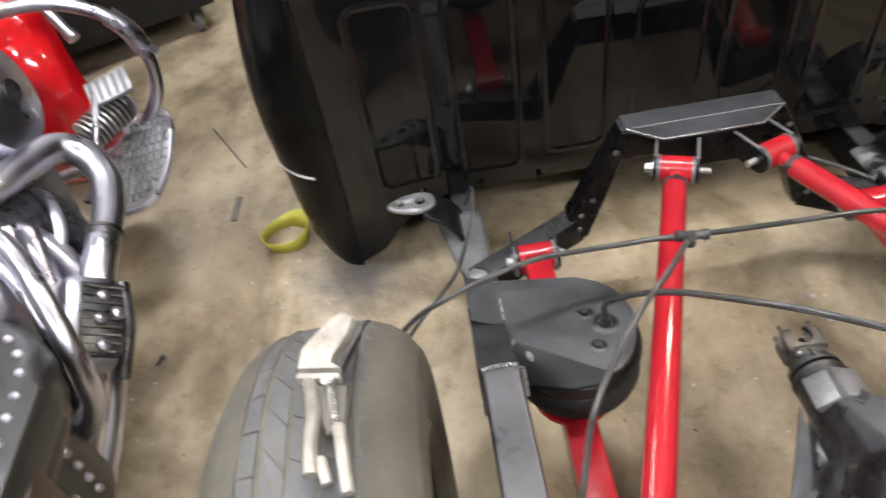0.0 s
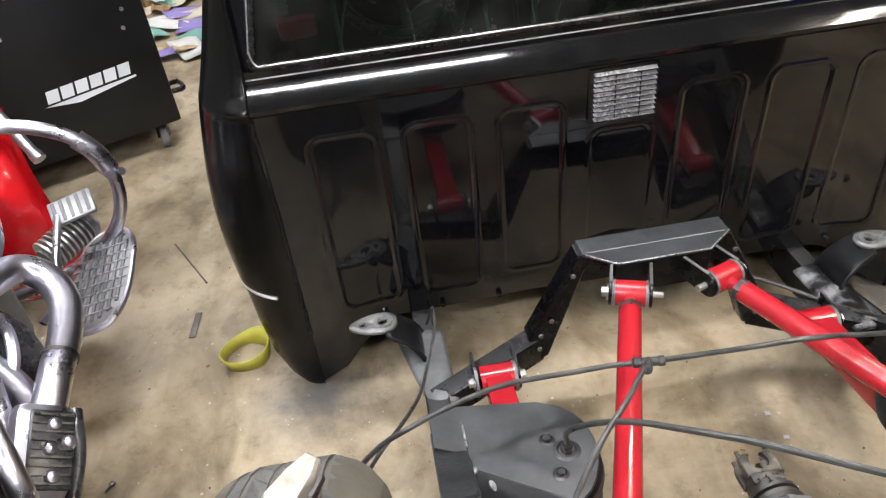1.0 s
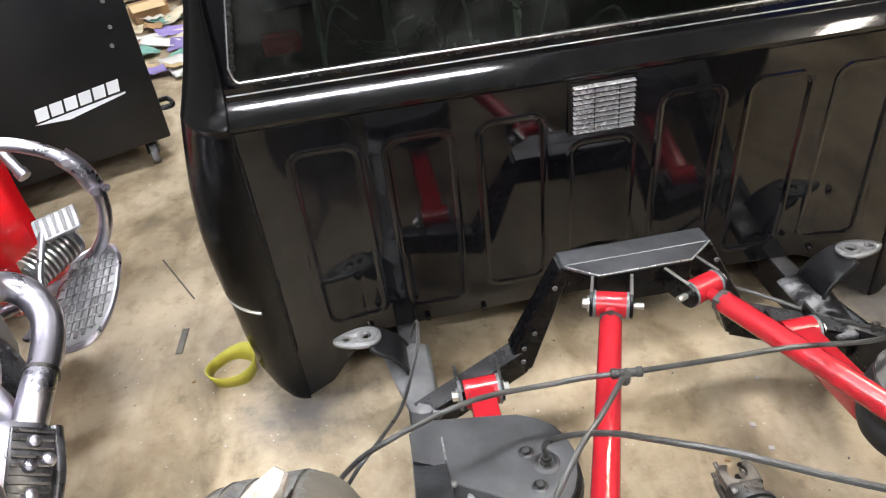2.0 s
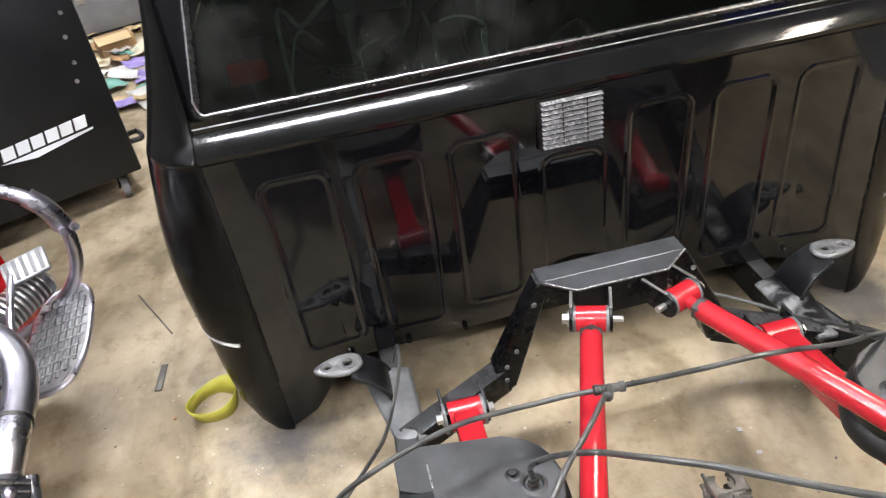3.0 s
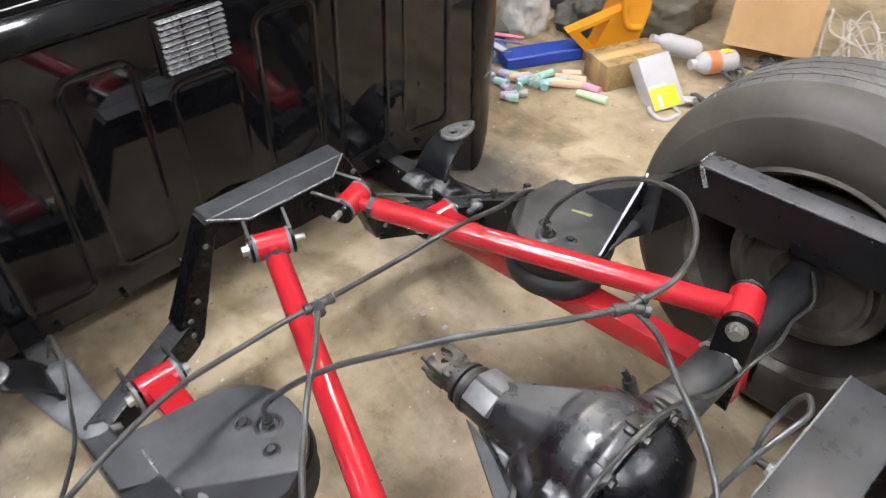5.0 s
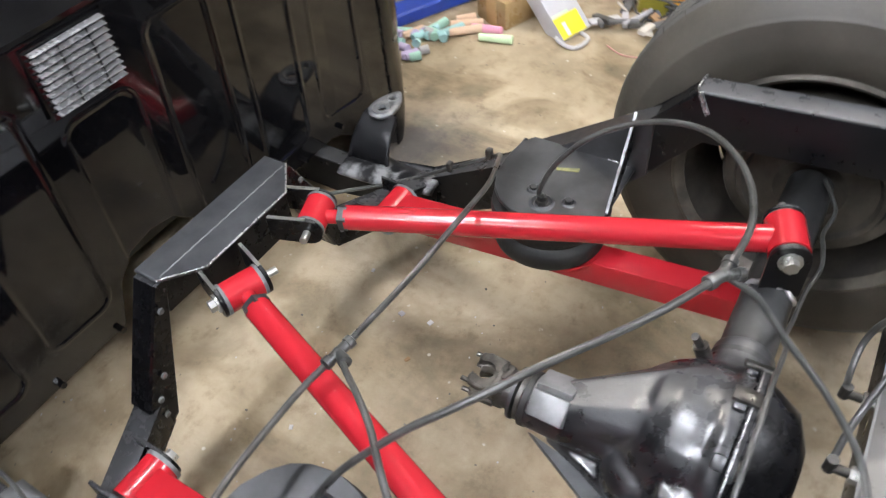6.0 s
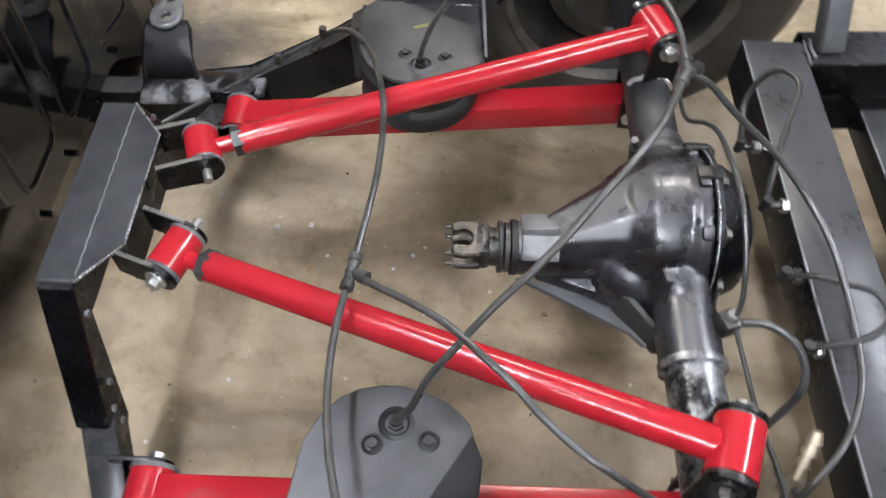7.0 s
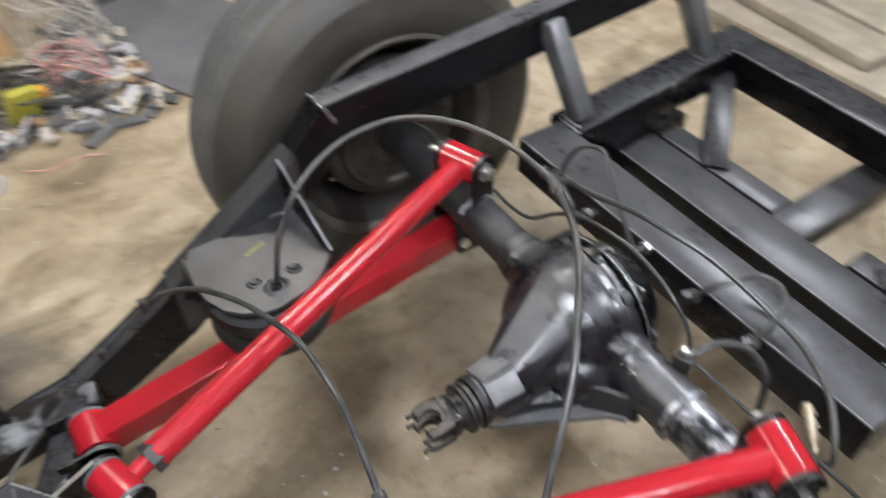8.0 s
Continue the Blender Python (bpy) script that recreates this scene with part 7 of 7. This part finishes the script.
for k, (x, y, z, sx, sy, sz, rz, mat, nm, lab) in enumerate(((2.2, 1.35, 0.10, 0.5, 0.28, 0.20, -30, M_GREYPLASTIC, "grey_crate", "low grey plastic crate on the floor"), (1.36, 1.72, 0.05, 0.30, 0.10, 0.06, 35, PAPERS[1], "flat_carton", "flattened pale carton on the floor"),
                                                             (1.28, 1.55, 0.04, 0.30, 0.16, 0.07, 60, M_DRAB, "dark_case", "dark flat case on the floor"),
                                                             (2.35, 0.25, 0.20, 0.5, 0.30, 0.40, 12, M_GREYPLASTIC, "grey_bin", "grey plastic storage bin on the floor"), (2.55, 1.55, 0.25, 0.5, 0.4, 0.5, 20, M_CARD, "storage_box", "brown storage box by the wall"),
                                                             (1.78, 1.48, 0.06, 0.26, 0.16, 0.12, -20, M_DRAB, "dark_box", "dark box among the clutter"), (2.0, 1.75, 0.14, 0.35, 0.3, 0.28, 15, PAPERS[5], "brown_box", "battered brown box by the clutter"))):
    ob = thing(nm, (x, y, 0), lab, "box")
    part("tub", box(B(), (x, y, z), (sx, sy, sz), (0, 0, rz), 0.008), mat, ob)
    part("rim", box(B(), (x, y, z + sz / 2 - 0.006), (sx + 0.014, sy + 0.014, 0.016), (0, 0, rz), 0.004), mat, ob)
STRIP = [surface("strip_" + n, c, tuple(v * 0.9 for v in c), 0.35, 0.5) for n, c in (("blue", (0.10, 0.16, 0.42)), ("lilac", (0.40, 0.36, 0.58)), ("pink", (0.75, 0.25, 0.35)), ("pale", (0.50, 0.52, 0.58)))]
for k in range(14):
    a = radians(rng.uniform(35, 150))
    L = rng.uniform(0.10, 0.26)
    q = Vector((rng.uniform(1.13, 1.27), rng.uniform(1.36, 1.54), 0.006 + 0.006 * k))
    d = Vector((math.cos(a), math.sin(a), rng.uniform(-0.02, 0.10))) * L / 2
    solid("plastic_strip", bar(B(), q - d, q + d, rng.uniform(0.012, 0.030), 0.005, bevel=0.0015), STRIP[(0, 1, 0, 3, 2, 1, 3)[k % 7]], (q.x, q.y, 0), "thin coloured plastic packaging strip in a heap", "packaging", "packaging strips")
M_BLUEBAG = surface("blue_film", (0.12, 0.20, 0.42), (0.22, 0.32, 0.55), 0.3, 0.5)
bm = B()
bmesh.ops.create_icosphere(bm, subdivisions=3, radius=1.0)
for v in bm.verts:
    n = noise.fractal(v.co * 2.0, 0.8, 2.0, 4) * 0.3
    v.co = Vector((1.16 + v.co.x * 0.05 * (1 + n), 1.50 + v.co.y * 0.12 * (1 + n), max(0.0, 0.05 + v.co.z * 0.06 * (1 + n))))
solid("blue_bag", bm, M_BLUEBAG, (1.16, 1.50, 0), "crumpled blue plastic bag on the floor", "plastic bag")


def tangle(name, cx, cy, rad, n, mat, label, r=0.003, high=0.10, seed=1):
    g = random.Random(seed)
    ob = thing(name, (cx, cy, 0), label, "wires", "wire tangles")
    for _ in range(n):
        pts = []
        a = g.uniform(0, 6.28)
        for i in range(7):
            a += g.uniform(0.5, 1.6)
            q = rad * g.uniform(0.3, 1.0)
            pts.append((cx + q * math.cos(a), cy + q * math.sin(a), g.uniform(0.004, high)))
        part("wire", sweep(B(), pts, r * g.uniform(0.6, 1.3), 6, 5), mat, ob)
    return ob


tangle("wire_tangle", 1.84, 0.42, 0.15, 11, M_WIREWHITE, "tangled heap of pale wires on the floor", 0.0028, 0.24, 3)
tangle("wire_tangle", 1.66, 0.44, 0.12, 4, M_WIREPINK, "tangled heap of pink wires on the floor", 0.003, 0.12, 4)
tangle("wire_tangle", 1.62, 0.58, 0.14, 8, M_DRAB, "tangled dark cables on the floor", 0.004, 0.08, 5)
solid("red_wire", sweep(B(), [(1.336, 0.66, 0.003), (1.305, 0.60, 0.003), (1.315, 0.53, 0.003), (1.290, 0.47, 0.003)], 0.002, 6), M_WIREPINK, (1.36, 0.6, 0), "thin pink wire lying on the floor", "wire")
brk = thing("steel_bracket", (1.40, 0.38, 0), "grey pressed steel bracket with openings on the floor", "bracket")
for a, b in (((1.34, 0.50), (1.40, 0.42)), ((1.40, 0.42), (1.38, 0.33)), ((1.40, 0.42), (1.50, 0.40)), ((1.50, 0.40), (1.52, 0.30)), ((1.38, 0.33), (1.46, 0.27)), ((1.46, 0.27), (1.52, 0.30))):
    bar(bm := B(), (*a, 0.008), (*b, 0.008), 0.034, 0.012)
    part("web", bm, M_PRIMER, brk)
for k in range(150):
    x, y = rng.uniform(1.40, 1.90), rng.uniform(0.26, 0.74)
    c = (M_DRAB, M_GREYPLASTIC, PAPERS[1], M_RUBBER, M_PAPER, M_WIREWHITE, PAPERS[5], M_GREYPLASTIC, M_PAPER, M_DRAB)[k % 10]
    bm = box(B(), (x, y, 0.015 + 0.004 * (k % 4)), (rng.uniform(0.03, 0.12), rng.uniform(0.008, 0.035), rng.uniform(0.004, 0.018)), (rng.uniform(-15, 15), rng.uniform(-15, 15), rng.uniform(0, 180)), 0.004)
    solid("small_scrap", bm, c, (x, y, 0), "small scrap of packaging or metal on the floor", "scrap", "floor scraps")
solid("yellow_pouch", box(B(), (1.550, 0.600, 0.056), (0.034, 0.090, 0.11), (8, -14, 10), 0.012), M_YELLOW, (1.550, 0.600, 0), "crumpled yellow-green pouch on the floor", "pouch")
bmesh.ops.create_uvsphere(bm := B(), u_segments=16, v_segments=10, radius=0.030, matrix=pose(1.615, 0.550, 0.030))
solid("orange_pot", bm, M_ORANGE, (1.615, 0.550, 0), "small round orange plastic pot on the floor", "pot")
solid("rubber_mat", box(B(), (1.80, 0.12, 0.006), (0.75, 0.46, 0.012), (0, 0, 24), 0.004), M_GREYPLASTIC, (1.96, 0.10, 0), "flat dark grey rubber mat on the floor", "mat")
# barrel and boards behind the frame
bar_ = thing("blue_barrel", (1.55, -1.05, 0), "blue plastic barrel standing behind the tyre", "barrel")
part("drum", lathe(B(), [(0.0, 0.0), (0.20, 0.0), (0.215, 0.03), (0.22, 0.18), (0.213, 0.19), (0.213, 0.21), (0.22, 0.22), (0.215, 0.40), (0.19, 0.44), (0.0, 0.44)], pose(1.55, -1.05, 0), 44), M_BLUE, bar_)
part("lid_ring", lathe(B(), [(0.186, 0.438), (0.198, 0.438), (0.198, 0.455), (0.186, 0.455)], pose(1.55, -1.05, 0), 44, True), M_BLUE, bar_)
for k, (x, y, rz, L, w, z) in enumerate(((0.62, -1.395, 1, 0.92, 0.14, 0.02), (0.66, -1.55, -2, 1.2, 0.14, 0.02), (0.62, -1.72, -5, 1.1, 0.15, 0.02), (0.74, -1.46, -4, 0.70, 0.10, 0.056))):
    bm = box(B(), (x, y, z), (L, w, 0.035), (0, 0, rz), 0.004)
    solid("wooden_board", bm, M_WOOD, (x, y, 0), "weathered pale wooden board on the floor", "board", "loose boards")
